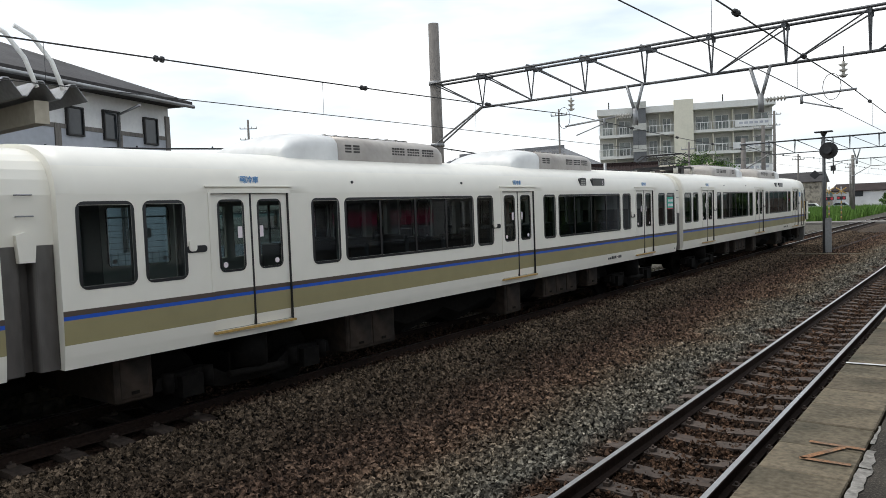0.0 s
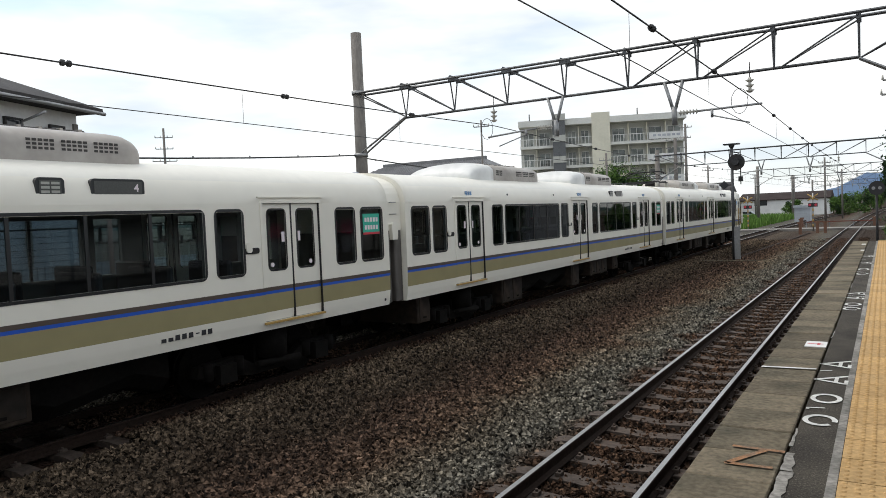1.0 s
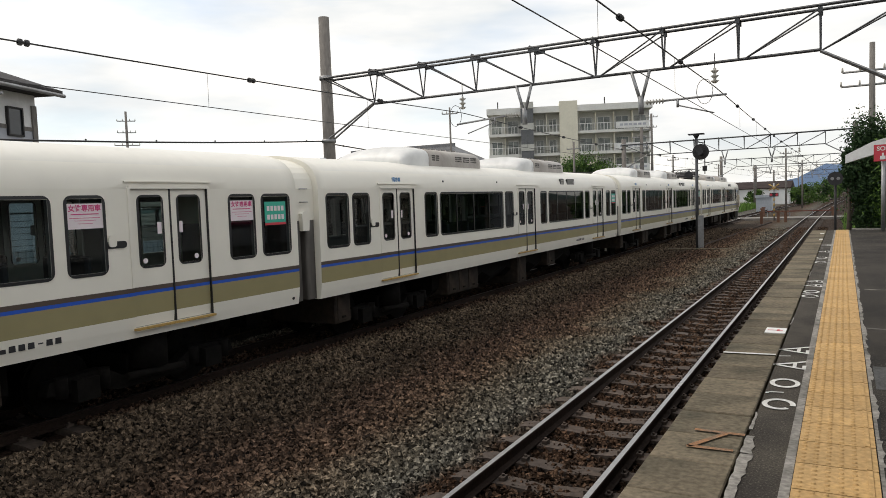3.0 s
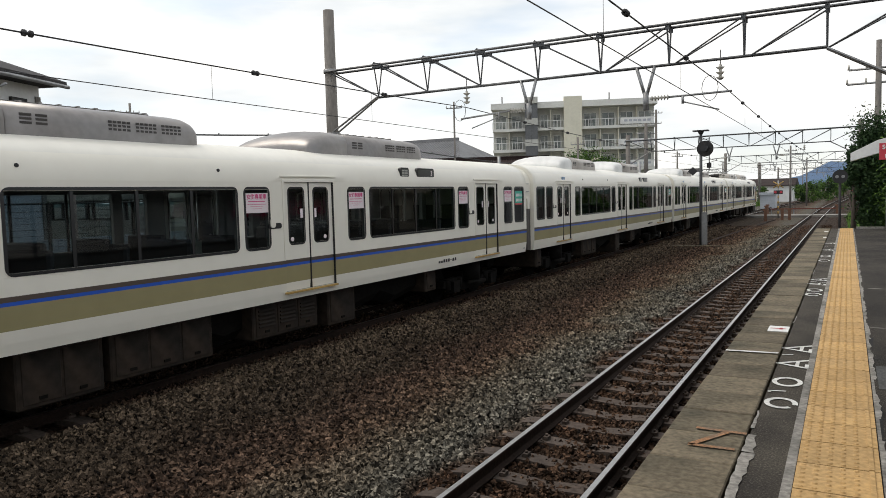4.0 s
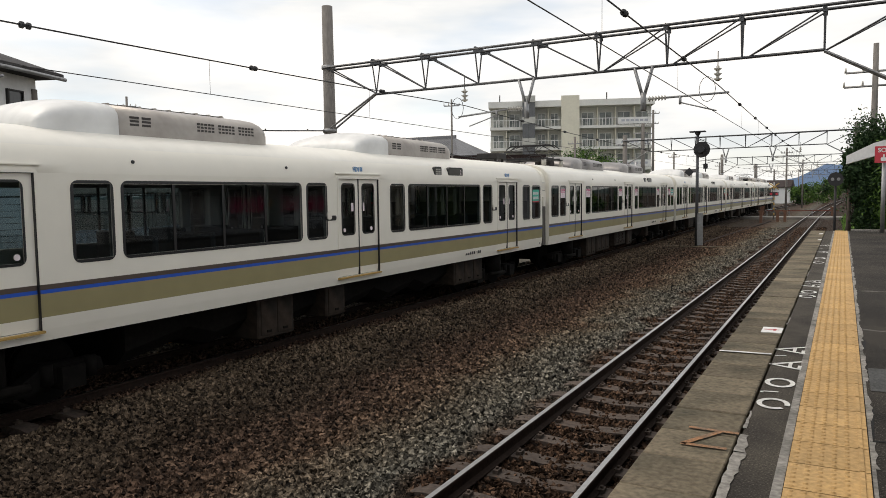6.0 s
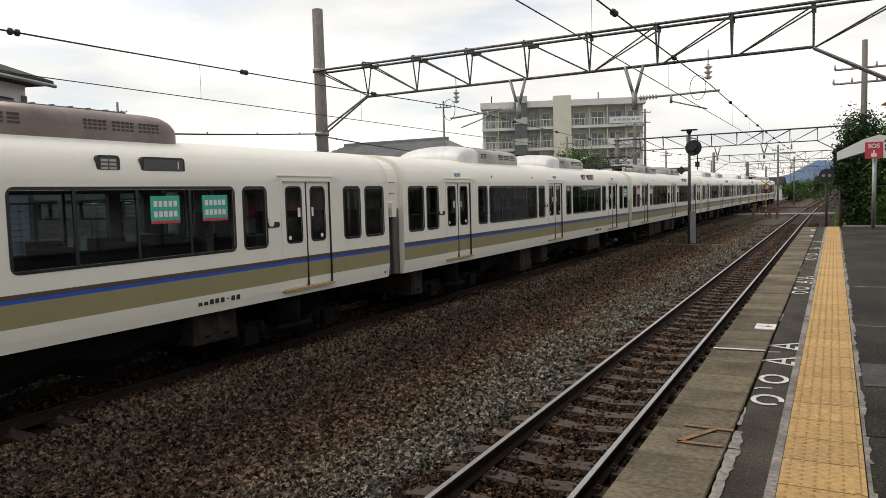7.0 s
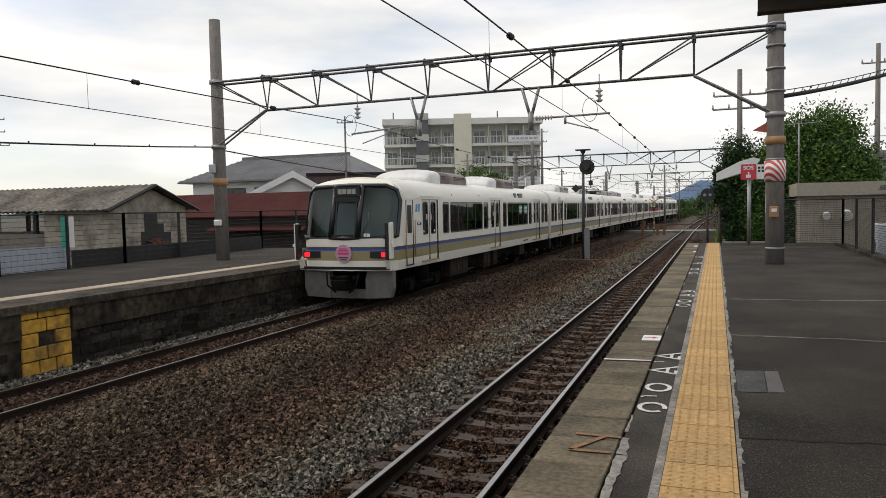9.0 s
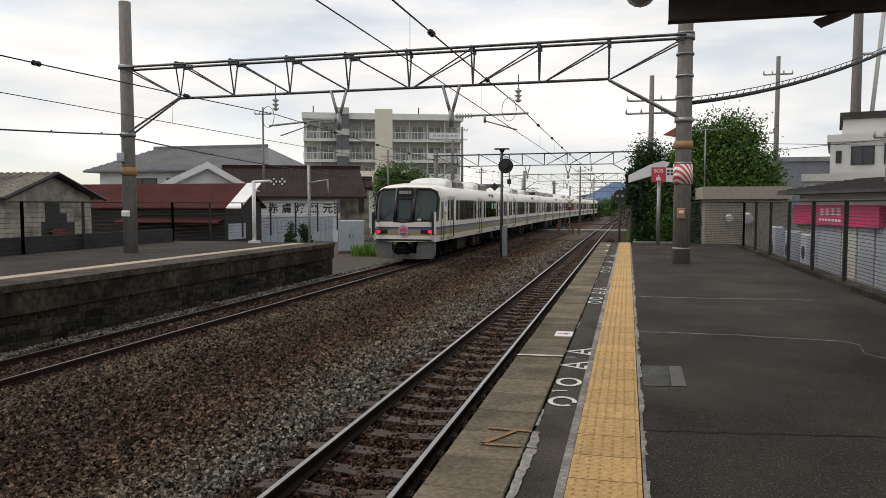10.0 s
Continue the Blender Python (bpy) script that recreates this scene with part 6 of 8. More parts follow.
def house(name, label, m, w, d, h, wall_m, roof_m, rise=0.0, windows=(), eave=0.4, cat="house", hip=0.0, tiles=0):
    """A plain building in its own space: front wall along x at y = 0."""
    b = thing(name, label, cat, m=m)
    bm = bmesh.new()
    box(bm, 0, w, 0, d, -0.24, h)
    part("wall", bm, wall_m, b)
    bm = bmesh.new()
    if rise:
        e = eave
        pts = [(-e, -e, h), (w + e, -e, h), (w + e, d + e, h), (-e, d + e, h), (-e + hip, d / 2, h + rise), (w + e - hip, d / 2, h + rise)]
        up = [bm.verts.new((x, y, z + 0.12)) for x, y, z in pts]
        dn = [bm.verts.new((x, y, z - 0.02)) for x, y, z in pts[:4]]
        for f in ((0, 1, 5, 4), (1, 2, 5), (2, 3, 4, 5), (3, 0, 4)):
            bm.faces.new([up[k] for k in f])
        for k in range(4):
            bm.faces.new((dn[k], dn[(k + 1) % 4], up[(k + 1) % 4], up[k]))
        bm.faces.new(dn[::-1])
    else:
        box(bm, -0.15, w + 0.15, -0.15, d + 0.15, h, h + 0.35)
    rf = part("roof", bm, roof_m, b)
    for k in range(tiles):
        bm = bmesh.new()
        x = -eave + 0.2 + (w + 2 * eave - 0.4) * k / (tiles - 1)
        f = min(1.0, (x + eave) / hip, (w + eave - x) / hip) if hip else 1.0
        rod(bm, (x, -eave, h + 0.13), (x, -eave + f * (d / 2 + eave), h + 0.13 + rise * f), 0.06, seg=5)
        part("tile_ridge", bm, roof_m, rf)
    if rise and tiles:
        bm = bmesh.new()
        box(bm, -eave + hip, w + eave - hip, d / 2 - 0.15, d / 2 + 0.15, h + rise + 0.05, h + rise + 0.4)
        part("ridge_cap", bm, roof_m, rf)
    for x0, x1, z0, z1 in windows:
        wall_window(b, x0, x1, z0, z1, -0.01)
    return b


house("white_building", "white two-storey building with a set-back upper floor", Matrix.Translation((9.7, 40, 0)) @ Matrix.Rotation(radians(-14), 4, "Z"), 12, 9, 5.75, M_OFFWHITE, M_OFFWHITE,
      windows=((0.9, 1.9, 4.6, 5.5), (2.3, 3.4, 4.6, 5.6), (0.25, 0.5, 4.7, 5.3)), cat="building")
house("rooftop_room", "small off-white room on a flat roof", Matrix.Translation((10.75, 42, 6.1)) @ Matrix.Rotation(radians(-14), 4, "Z"), 9, 6, 0.95, M_OFFWHITE, M_DKROOF, cat="building")
house("low_white_building", "low white flat-roofed building in front of a taller one", Matrix.Translation((8.15, 38, 0)) @ Matrix.Rotation(radians(-13), 4, "Z"), 12, 1.6, 3.75, M_OFFWHITE, M_OFFWHITE, cat="building")
house("grey_building", "far grey building with a flat roof", Matrix.Translation((11.3, 62, 0)), 7, 8, 6.0, mat("grey_sheet", (0.22, 0.23, 0.25), 0.7), M_STEEL, cat="building")
house("pink_building", "small dull red building beyond the houses", Matrix.Translation((16.5, 68, 0)), 6, 6, 6.2, mat("dull_red_wall", (0.3, 0.14, 0.13), 0.8), M_STEEL, cat="building")


def utility_pole(x, y, h, label, arms=((-0.5, 1.4),), r=0.17, base=-0.24, turn=0.0):
    p = thing("utility_pole", label, "utility pole")
    bm = bmesh.new()
    rod(bm, (x, y, base), (x, y, h), r, r * 0.65, seg=14)
    part("pole", bm, M_POLE, p)
    for dz, w in arms:
        bm = bmesh.new()
        cx_, sx_ = math.cos(turn) * w / 2, math.sin(turn) * w / 2
        rod(bm, (x - cx_, y - sx_, h + dz), (x + cx_, y + sx_, h + dz), 0.05, seg=6)
        part("crossarm", bm, M_STEEL, p)
        for k in (-1, -0.4, 0.4, 1):
            bm = bmesh.new()
            rod(bm, (x + cx_ * k, y + sx_ * k, h + dz), (x + cx_ * k, y + sx_ * k, h + dz + 0.22), 0.05, 0.03, seg=6)
            part("insulator", bm, M_PORCELAIN, p)
    return p


utility_pole(8.1, 45, 11.0, "grey concrete utility pole with a crossarm", ((-1.0, 1.5),))
utility_pole(1.0, 36.0, 8.7, "dark concrete pole with two crossarms behind the trees", ((-1.15, 2.2), (-1.75, 2.3)), r=0.16)
utility_pole(14.0, 52.0, 21.0, "tall grey steel pole behind the white building", (), r=0.36)
utility_pole(7.7, 24.9, 5.3, "short grey pole with cables in front of the shop", ((-0.6, 0.9),), r=0.16)
bm = bmesh.new()
rod(bm, (14.75, 52, 6.0), (15.75, 52, 19.0), 0.13, seg=8)
for z in (12.2, 16.6):
    rod(bm, (14.1, 52, z), (19.0, 52, z), 0.09, seg=6)
tagged(part("stay_bar", bm, M_OFFWHITE), "pale slanting steel stay beside the tall pole", "pole")
cable2 = thing("service_cable", "thick black cable with a spiral wire sagging from the pole", "cable")
a_, b_ = Vector((PX + 0.2, PY, 5.25)), Vector((11.0, 29.3, 9.3))
pts = [tuple(a_.lerp(b_, k / 16) - Vector((0, 0, 4 * 0.5 * (k / 16) * (1 - k / 16)))) for k in range(17)]
wire("cable_run", pts, 0.055, cable2)
wire("carrier_wire", [(x, y, z + 0.14) for x, y, z in pts], 0.012, cable2)
for k in range(1, 48):
    i, f = k // 3, (k % 3) / 3
    x, y, z = Vector(pts[i]).lerp(Vector(pts[i + 1]), f)
    wire("hanger", [(x, y, z), (x + 0.06, y, z + 0.14)], 0.010, cable2)
for za, zb2 in ((5.0, 5.4), (4.6, 6.2)):
    wire("thin_wire", [(9.0 - za, 30, za), (16, 40, zb2)], 0.012, cable2)


def leafy(name, parent, center, radii, n, size, seed, material, label=""):
    """A crown of many small leaves in clumps, with an uneven outline and gaps."""
    rng = np.random.default_rng(seed)
    nc = max(10, n // 90)
    d = rng.normal(size=(nc, 3))
    d /= np.linalg.norm(d, axis=1)[:, None]
    cl = d * (rng.random((nc, 1)) ** 0.45) * np.array(radii) * 0.95
    cs = rng.uniform(0.16, 0.32, nc) * np.mean(radii)
    idx = rng.integers(0, nc, n)
    p = cl[idx] + rng.normal(size=(n, 3)) * cs[idx][:, None] * 0.55 + np.array(center)
    u = rng.normal(size=(n, 3))
    u /= np.linalg.norm(u, axis=1)[:, None]
    v = np.cross(u, rng.normal(size=(n, 3)))
    v /= np.linalg.norm(v, axis=1)[:, None]
    s = rng.uniform(0.6, 1.4, (n, 1)) * size
    q = np.stack([p - u * s, p + v * s * 0.5, p + u * s, p - v * s * 0.5], 1).reshape(-1, 3)
    me = bpy.data.meshes.new(name)
    me.from_pydata(q.tolist(), [], (np.arange(n)[:, None] * 4 + np.arange(4)).tolist())
    me.materials.append(material)
    ob = new(name, me)
    ob.parent = parent
    return tagged(ob, label, kind="stuff")


def leaf_mat(name, a, b):
    m = bpy.data.materials.new(name)
    m.use_nodes = True
    n, l = m.node_tree.nodes, m.node_tree.links
    p = n["Principled BSDF"]
    p.inputs["Roughness"].default_value, p.inputs["Specular IOR Level"].default_value = 0.7, 0.2
    g, r = n.new("ShaderNodeNewGeometry"), n.new("ShaderNodeValToRGB")
    r.color_ramp.elements[0].color, r.color_ramp.elements[1].color = (*a, 1), (*b, 1)
    l.new(g.outputs["Random Per Island"], r.inputs["Fac"])
    l.new(r.outputs[0], p.inputs["Base Color"])
    return m


M_LEAF = leaf_mat("leaves", (0.02, 0.055, 0.010), (0.105, 0.19, 0.036))
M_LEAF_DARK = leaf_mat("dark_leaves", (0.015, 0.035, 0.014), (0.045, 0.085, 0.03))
M_GRASS = leaf_mat("grass_blades", (0.06, 0.13, 0.02), (0.16, 0.28, 0.06))
M_BARK = mat("bark", (0.09, 0.07, 0.055), 0.9, var=0.3, scale=15, stretch=(1, 1, 0.2), bump=0.5)


def tree(x, y, h, r, n, size, seed, label, material=None, base=-0.24, squash=1.0, low=0.3):
    t = thing("tree", label, "tree")
    bm = bmesh.new()
    rnd = random.Random(seed)
    top = Vector((x, y, base + (h - base) * 0.75))
    rod(bm, (x, y, base), top, 0.05 * h ** 0.7, 0.03, seg=8)
    for k in range(7):
        f = 0.3 + 0.09 * k
        p = Vector((x, y, base)).lerp(top, f)
        a = rnd.random() * 6.28
        rod(bm, p, p + Vector((math.cos(a) * r * 0.7, math.sin(a) * r * 0.7, (h - base) * 0.2)), 0.05, 0.012, seg=5)
    part("trunk", bm, M_BARK, t)
    zc0 = base + (h - base) * (low + 1) / 2
    leafy("crown", t, (x, y, zc0), (r, r * squash, (h - zc0)), n, size, seed, material or M_LEAF)
    # bigger leaves in dark green: shade inside the crown is put into their colour
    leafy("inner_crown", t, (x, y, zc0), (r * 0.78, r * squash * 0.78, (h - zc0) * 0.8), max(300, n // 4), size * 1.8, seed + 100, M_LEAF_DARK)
    return t


tree(4.1, 36.0, 6.7, 2.5, 70000, 0.075, 1, "broad leafy green tree behind the platform end", low=0.05)
tree(2.4, 34.5, 5.4, 1.4, 26000, 0.065, 2, "leafy shrub growing against the platform end", low=0.0)
tree(0.9, 35.0, 5.9, 0.85, 16000, 0.06, 3, "slim dark conifer beside the track", M_LEAF_DARK, low=0.05)
tree(0.15, 34.8, 4.5, 0.4, 1800, 0.07, 4, "narrow dark conifer leaning over the track", M_LEAF_DARK, low=0.55)
tree(5.8, 38.0, 5.2, 1.5, 15000, 0.08, 5, "low leafy tree behind the shed", low=0.1)
tree(3.0, 32.5, 3.0, 1.0, 5000, 0.06, 6, "dark hedge filling the corner by the fence", M_LEAF_DARK, low=0.0)
tree(-26.6, 84.0, 8.0, 3.7, 16000, 0.13, 7, "round leafy tree at the foot of the flats", low=0.1)
bm = bmesh.new()
rod(bm, (2.9, 30.4, 3.3), (2.9, 30.4, 5.6), 0.025, seg=6)
an = tagged(part("aerial", bm, M_STEEL), "thin television aerial on a mast", "aerial")
bm = bmesh.new()
rod(bm, (2.2, 30.4, 5.55), (3.6, 30.4, 5.6), 0.015, seg=5)
for k in range(7):
    rod(bm, (2.3 + k * 0.2, 30.2, 5.57), (2.3 + k * 0.2, 30.6, 5.57), 0.01, seg=4)
part("boom", bm, M_STEEL, an)


# ---- far side: signal, cabinet, crossing, fences, houses, flats ----
sig = thing("track_signal", "black round signal disc on a tall steel post between tracks", "signal", m=Matrix.Translation((-6.62, 38.97, 0)))
bm = bmesh.new()
rod(bm, (0, 0, GROUND), (0, 0, 5.6), 0.085, 0.07, seg=12)
part("post", bm, M_TRUSS, sig)
bm = bmesh.new()
box(bm, -0.38, 0.38, -0.2, 0.2, 5.6, 5.66)
rod(bm, (0, 0, 5.45), (0, 0, 5.6), 0.09, 0.16, seg=10)
part("cap_plate", bm, M_DARK_STEEL, sig)
bm = bmesh.new()
rod(bm, (0.22, -0.12, 4.72), (0.22, -0.06, 4.72), 0.40, seg=28)
part("disc", bm, M_DARK_STEEL, sig)
bm = bmesh.new()
rod(bm, (0.22, -0.45, 4.72), (0.22, -0.12, 4.72), 0.17, seg=16)
part("hood", bm, M_INK, sig)
bm = bmesh.new()
prism(bm, [(-0.62, 3.6), (-0.38, 3.82), (-0.14, 3.6), (-0.38, 3.38)], -0.1, -0.05)
rod(bm, (-0.3, -0.05, 3.6), (0, 0, 3.6), 0.03)
part("diamond", bm, M_INK, sig)
bm = bmesh.new()
box(bm, 0.3, 0.5, -0.1, 0.05, 3.75, 4.0)
rod(bm, (0.4, 0, 3.6), (0.4, 0, 5.3), 0.025)
rod(bm, (0, 0, 5.2), (0.4, 0, 5.2), 0.02)
part("side_bracket", bm, M_DARK_STEEL, sig)
bm = bmesh.new()
box(bm, 0.05, 0.32, -0.12, -0.06, GROUND + 0.1, 1.5)
part("ladder_guard", bm, M_STEEL, sig)
bm = bmesh.new()
box(bm, -3.0, 1.6, -0.12, 0.12, GROUND, GROUND + 0.08)
tagged(part("cable_trough", bm, M_SLAB), "low concrete cable trough crossing the ballast", "trough").matrix_basis = Matrix.Translation((-6.62, 38.4, 0))
bm = bmesh.new()
box(bm, -0.1, 0.1, -16, 16, GROUND, GROUND + 0.07)
tagged(part("old_rail", bm, M_RAIL), "rusty disused rail half buried in ballast", "rail").matrix_basis = Matrix.Translation((-6.3, 56, 0)) @ Matrix.Rotation(-0.03, 4, "Z")

stop = thing("stop_marker", "small black round marker on a thin dark post", "signal", m=Matrix.Translation((-0.33, 31.0, 0)))
bm = bmesh.new()
rod(bm, (0, 0, GROUND), (0, 0, 3.2), 0.045, seg=10)
part("post", bm, M_DARK_STEEL, stop)
bm = bmesh.new()
rod(bm, (0, -0.1, 3.0), (0, -0.05, 3.0), 0.26, seg=20)
part("disc", bm, M_INK, stop)
for d in (-0.1, 0.1):
    bm = bmesh.new()
    rod(bm, (d, -0.13, 3.0), (d, -0.1, 3.0), 0.06, seg=12)
    part("lens", bm, M_STEEL, stop)

cab_ = thing("relay_cabinet", "pale grey metal relay cabinet standing beside the track", "cabinet", m=Matrix.Translation((-15.7, 40.0, GROUND)) @ Matrix.Rotation(radians(21), 4, "Z"))
bm = bmesh.new()
box(bm, -0.75, 0.75, 0, 0.6, 0.15, 1.95)
bevel(bm, 0.02, 1)
part("body", bm, M_SHUTTER, cab_)
for x in (-0.72, 0.02):
    bm = bmesh.new()
    box(bm, x, x + 0.7, -0.02, 0.0, 0.22, 1.88)
    d = part("door", bm, M_SHUTTER, cab_)
    bm = bmesh.new()
    box(bm, x + (0.6 if x < 0 else 0.06), x + (0.64 if x < 0 else 0.1), -0.05, -0.02, 0.95, 1.15)
    part("handle", bm, M_DARK_STEEL, d)
bm = bmesh.new()
box(bm, -0.8, 0.8, -0.05, 0.65, 0, 0.15)
part("plinth", bm, M_SLAB, cab_)

# level crossing
M_DECK = mat("crossing_deck", (0.2, 0.185, 0.165), 0.85, var=0.2, scale=8, stain=0.3, stain_scale=0.7, bump=0.1)
bm = bmesh.new()
box(bm, -16, 3, 77.5, 81.0, GROUND, -0.03)
tagged(part("level_crossing", bm, M_DECK), "pale concrete level crossing over both tracks", "road", kind="structure")


def barrier(x, y, label):
    b = thing("crossing_signal", label, "crossing signal", "level crossing signals", Matrix.Translation((x, y, GROUND)))
    bm = bmesh.new()
    rod(bm, (0, 0, 0), (0, 0, 3.6), 0.06, seg=8)
    part("post", bm, M_STEEL, b)
    for k in range(6):
        bm = bmesh.new()
        rod(bm, (0, 0, 0.4 + k * 0.5), (0, 0, 0.65 + k * 0.5), 0.068, seg=8)
        part("band", bm, M_OCHRE, b)
    bm = bmesh.new()
    for a in (-1, 1):
        rod(bm, (-0.45, 0, 3.2 - 0.3 * a), (0.45, 0, 3.2 + 0.3 * a), 0.06, seg=6)
    part("crossbuck", bm, M_OCHRE, b)
    bm = bmesh.new()
    box(bm, -0.4, 0.4, -0.08, 0.05, 2.3, 2.65)
    lampb = part("lamp_box", bm, M_INK, b)
    for s in (-0.25, 0.25):
        bm = bmesh.new()
        rod(bm, (s, -0.1, 2.48), (s, -0.08, 2.48), 0.12, seg=12)
        part("lens", bm, M_RED, lampb)
    return b


for x, y in ((-12.6, 76.5), (-12.4, 82.0), (0.6, 82.5), (-5.9, 76.8)):
    barrier(x, y, "yellow and black level crossing signal with red lamps")
for x, y in ((-6.4, 70.0), (-5.2, 72.0), (-4.6, 72.0), (-7.6, 84.0), (-1.0, 84.5), (-8.0, 90.0)):
    bm = bmesh.new()
    box(bm, -0.12, 0.12, -0.08, 0.08, 0, 0.9)
    box(bm, -0.2, 0.2, -0.1, 0.1, 0.9, 1.05)
    tagged(part("marker_post", bm, mat("rusty_post", (0.16, 0.08, 0.05), 0.85)), "short rusty marker post beside the rails", "post").location = (x, y, GROUND)
M_RUSTRED = mat("rusty_red", (0.16, 0.05, 0.035), 0.85)
for y0, n in ((86, 14),):
    f = thing("red_barrier", "faded rusty red low barrier by the crossing", "barrier", m=Matrix.Translation((-7.4, 87, GROUND)))
    for k in range(n):
        bm = bmesh.new()
        box(bm, k * 0.5, k * 0.5 + 0.48, 0, 0.1, 0.55, 0.66)
        part("rail_board", bm, M_RUSTRED, f)
    for k in range(4):
        bm = bmesh.new()
        box(bm, k * 2.2, k * 2.2 + 0.1, 0.1, 0.2, 0, 0.75)
        part("post", bm, M_STEEL, f)

M_BLACK_BOARD_HOLE = mat("black_board_and_hole", (0.022, 0.022, 0.022), 0.7, var=0.25, scale=6, stain=0.3, bump=0.1)

# far platform furniture
fence("far_fence", [(-17.5, -6.0), (-17.5, 13.6), (-17.85, 18.3), (-18.3, 26.5), (-17.2, 41.5)], PLAT, 2.72, "dark steel mesh fence behind the far platform", spacing=2.45, wires_n=10)
bm = bmesh.new()
for k in range(5):
    box(bm, -18.05 - 0.06 * k, -17.98 - 0.06 * k, 16.4 + k * 2.0, 18.38 + k * 2.0, PLAT, PLAT + 0.52)
tagged(part("board_fence", bm, M_BLACK_BOARD_HOLE), "low black boards along the foot of the far fence", "fence")
blk = thing("painted_step", "yellow painted refuge blocks set into the platform wall", "step", m=Matrix.Translation((-11.36, 9.15, 0)))
M_YBLOCK = mat("yellow_block", (0.55, 0.30, 0.035), 0.8, var=0.3, scale=10, stain=0.55, stain_scale=2.2, bump=0.3, tint=(0.12, 0.075, 0.03))
for r_ in range(5):
    z = -0.16 + r_ * 0.25
    n = 2 if r_ % 2 else 3
    for k in range(n):
        if r_ == 2 and k == 1:
            continue
        bm = bmesh.new()
        box(bm, -0.05, 0.03 + 0.006 * ((r_ + k) % 3), k * 1.05 / n + 0.01, (k + 1) * 1.05 / n - 0.01, z + 0.01, z + 0.24)
        bevel(bm, 0.012, 1)
        part("block", bm, M_YBLOCK, blk)
# the far platform wall: a dark stained concrete band over rough stone courses
M_STONE = mat("wall_stone", (0.035, 0.031, 0.026), 0.92, var=0.7, scale=9, stain=0.55, stain_scale=0.7, bump=0.8, tint=(0.012, 0.0115, 0.010), per_object=0.6, spec=0.12)
bm = bmesh.new()
box(bm, FP - 0.121, FP - 0.05, -14, 9.14, 0.52, PLAT - 0.14)
box(bm, FP - 0.121, FP - 0.05, 10.22, FEND, 0.52, PLAT - 0.14)
tagged(part("platform_band", bm, M_WALL_OLD), "black stained concrete band under the platform lip", "wall", kind="structure")
wallm = []
rnd = random.Random(8)
for k in range(9):
    bm = bmesh.new()
    w, p = 0.24 + 0.045 * k, 0.012 + 0.007 * (k * 5 % 4)
    vs = [bm.verts.new(v) for v in ((-0.06, 0.004, 0.004), (-0.06, w, 0.004), (-0.06, w, 0.176), (-0.06, 0.004, 0.176),
                                    (p, 0.02 + rnd.uniform(0, 0.02), 0.02), (p + rnd.uniform(-0.01, 0.01), w - rnd.uniform(0.01, 0.03), 0.015 + rnd.uniform(0, 0.02)),
                                    (p, w - rnd.uniform(0.01, 0.03), 0.165 - rnd.uniform(0, 0.02)), (p + rnd.uniform(-0.01, 0.01), 0.015 + rnd.uniform(0, 0.02), 0.165))]
    for f in ((4, 5, 6, 7), (0, 1, 5, 4), (1, 2, 6, 5), (2, 3, 7, 6), (3, 0, 4, 7)):
        bm.faces.new([vs[q] for q in f])
    wallm.append((w, mesh("stone", bm, M_STONE)))
masonry = tagged(new("platform_masonry"), "courses of dark stained stone blocks facing the far platform", "wall", kind="structure")
for row in range(4):
    y = 4.0 + 0.17 * row
    while y < FEND - 0.7:
        w, me = rnd.choice(wallm)
        if not (8.55 < y < 10.2):
            ob = part("stone", me, None, masonry)
            ob.location = (FP - 0.125, y, -0.2 + row * 0.18)
        y += w + 0.006
xs_ = thing("caution_sign", "white post carrying two small black diamond signs", "sign", m=Matrix.Translation((-14.4, 26.2, PLAT)))
bm = bmesh.new()
rod(bm, (0, 0, 0), (0, 0, 2.45), 0.075, seg=10)
rod(bm, (0, 0, 2.42), (0.75, 0, 2.45), 0.05, seg=8)
part("post", bm, M_WHITE, xs_)
bm = bmesh.new()
box(bm, -0.18, 0.18, -0.18, 0.18, 0, 0.08)
part("foot", bm, M_WHITE, xs_)
for k in range(2):
    bm = bmesh.new()
    cx_ = 0.9 + 0.36 * k
    prism(bm, [(cx_ - 0.21, 2.42), (cx_, 2.63), (cx_ + 0.21, 2.42), (cx_, 2.21)], -0.03, 0.0)
    d = part("diamond_plate", bm, M_INK, xs_)
    bm = bmesh.new()
    for q in range(4):
        a, b = (0.11, 0), (0, 0.11)
        o = [(0.1, 0), (-0.1, 0), (0, 0.1), (0, -0.1)][q]
        prism(bm, [(cx_ + o[0] - 0.055, 2.42 + o[1]), (cx_ + o[0], 2.475 + o[1]), (cx_ + o[0] + 0.055, 2.42 + o[1]), (cx_ + o[0], 2.365 + o[1])], -0.04, -0.031)
    part("white_marks", bm, M_WHITE, d)
gs = thing("platform_sign", "green and white vertical station notice on the fence", "sign", m=Matrix.Translation((-17.7, 15.95, 1.75)) @ Matrix.Rotation(radians(45), 4, "Z"))
bm = bmesh.new()
box(bm, -0.14, 0.0, -0.02, 0, 0, 0.9)
part("green_band", bm, M_GREEN, gs)
bm = bmesh.new()
box(bm, 0.0, 0.2, -0.02, 0, 0, 0.9)
part("white_band", bm, M_WHITE, gs)
lp = thing("lamp_post", "faded pink steel lamp post on the far platform", "lamp", m=Matrix.Translation((-16.4, 11.1, PLAT)))
bm = bmesh.new()
rod(bm, (0, 0, 0), (0, 0, 2.15), 0.06, seg=8)
part("post", bm, mat("faded_pink", (0.4, 0.26, 0.22), 0.7), lp)
bm = bmesh.new()
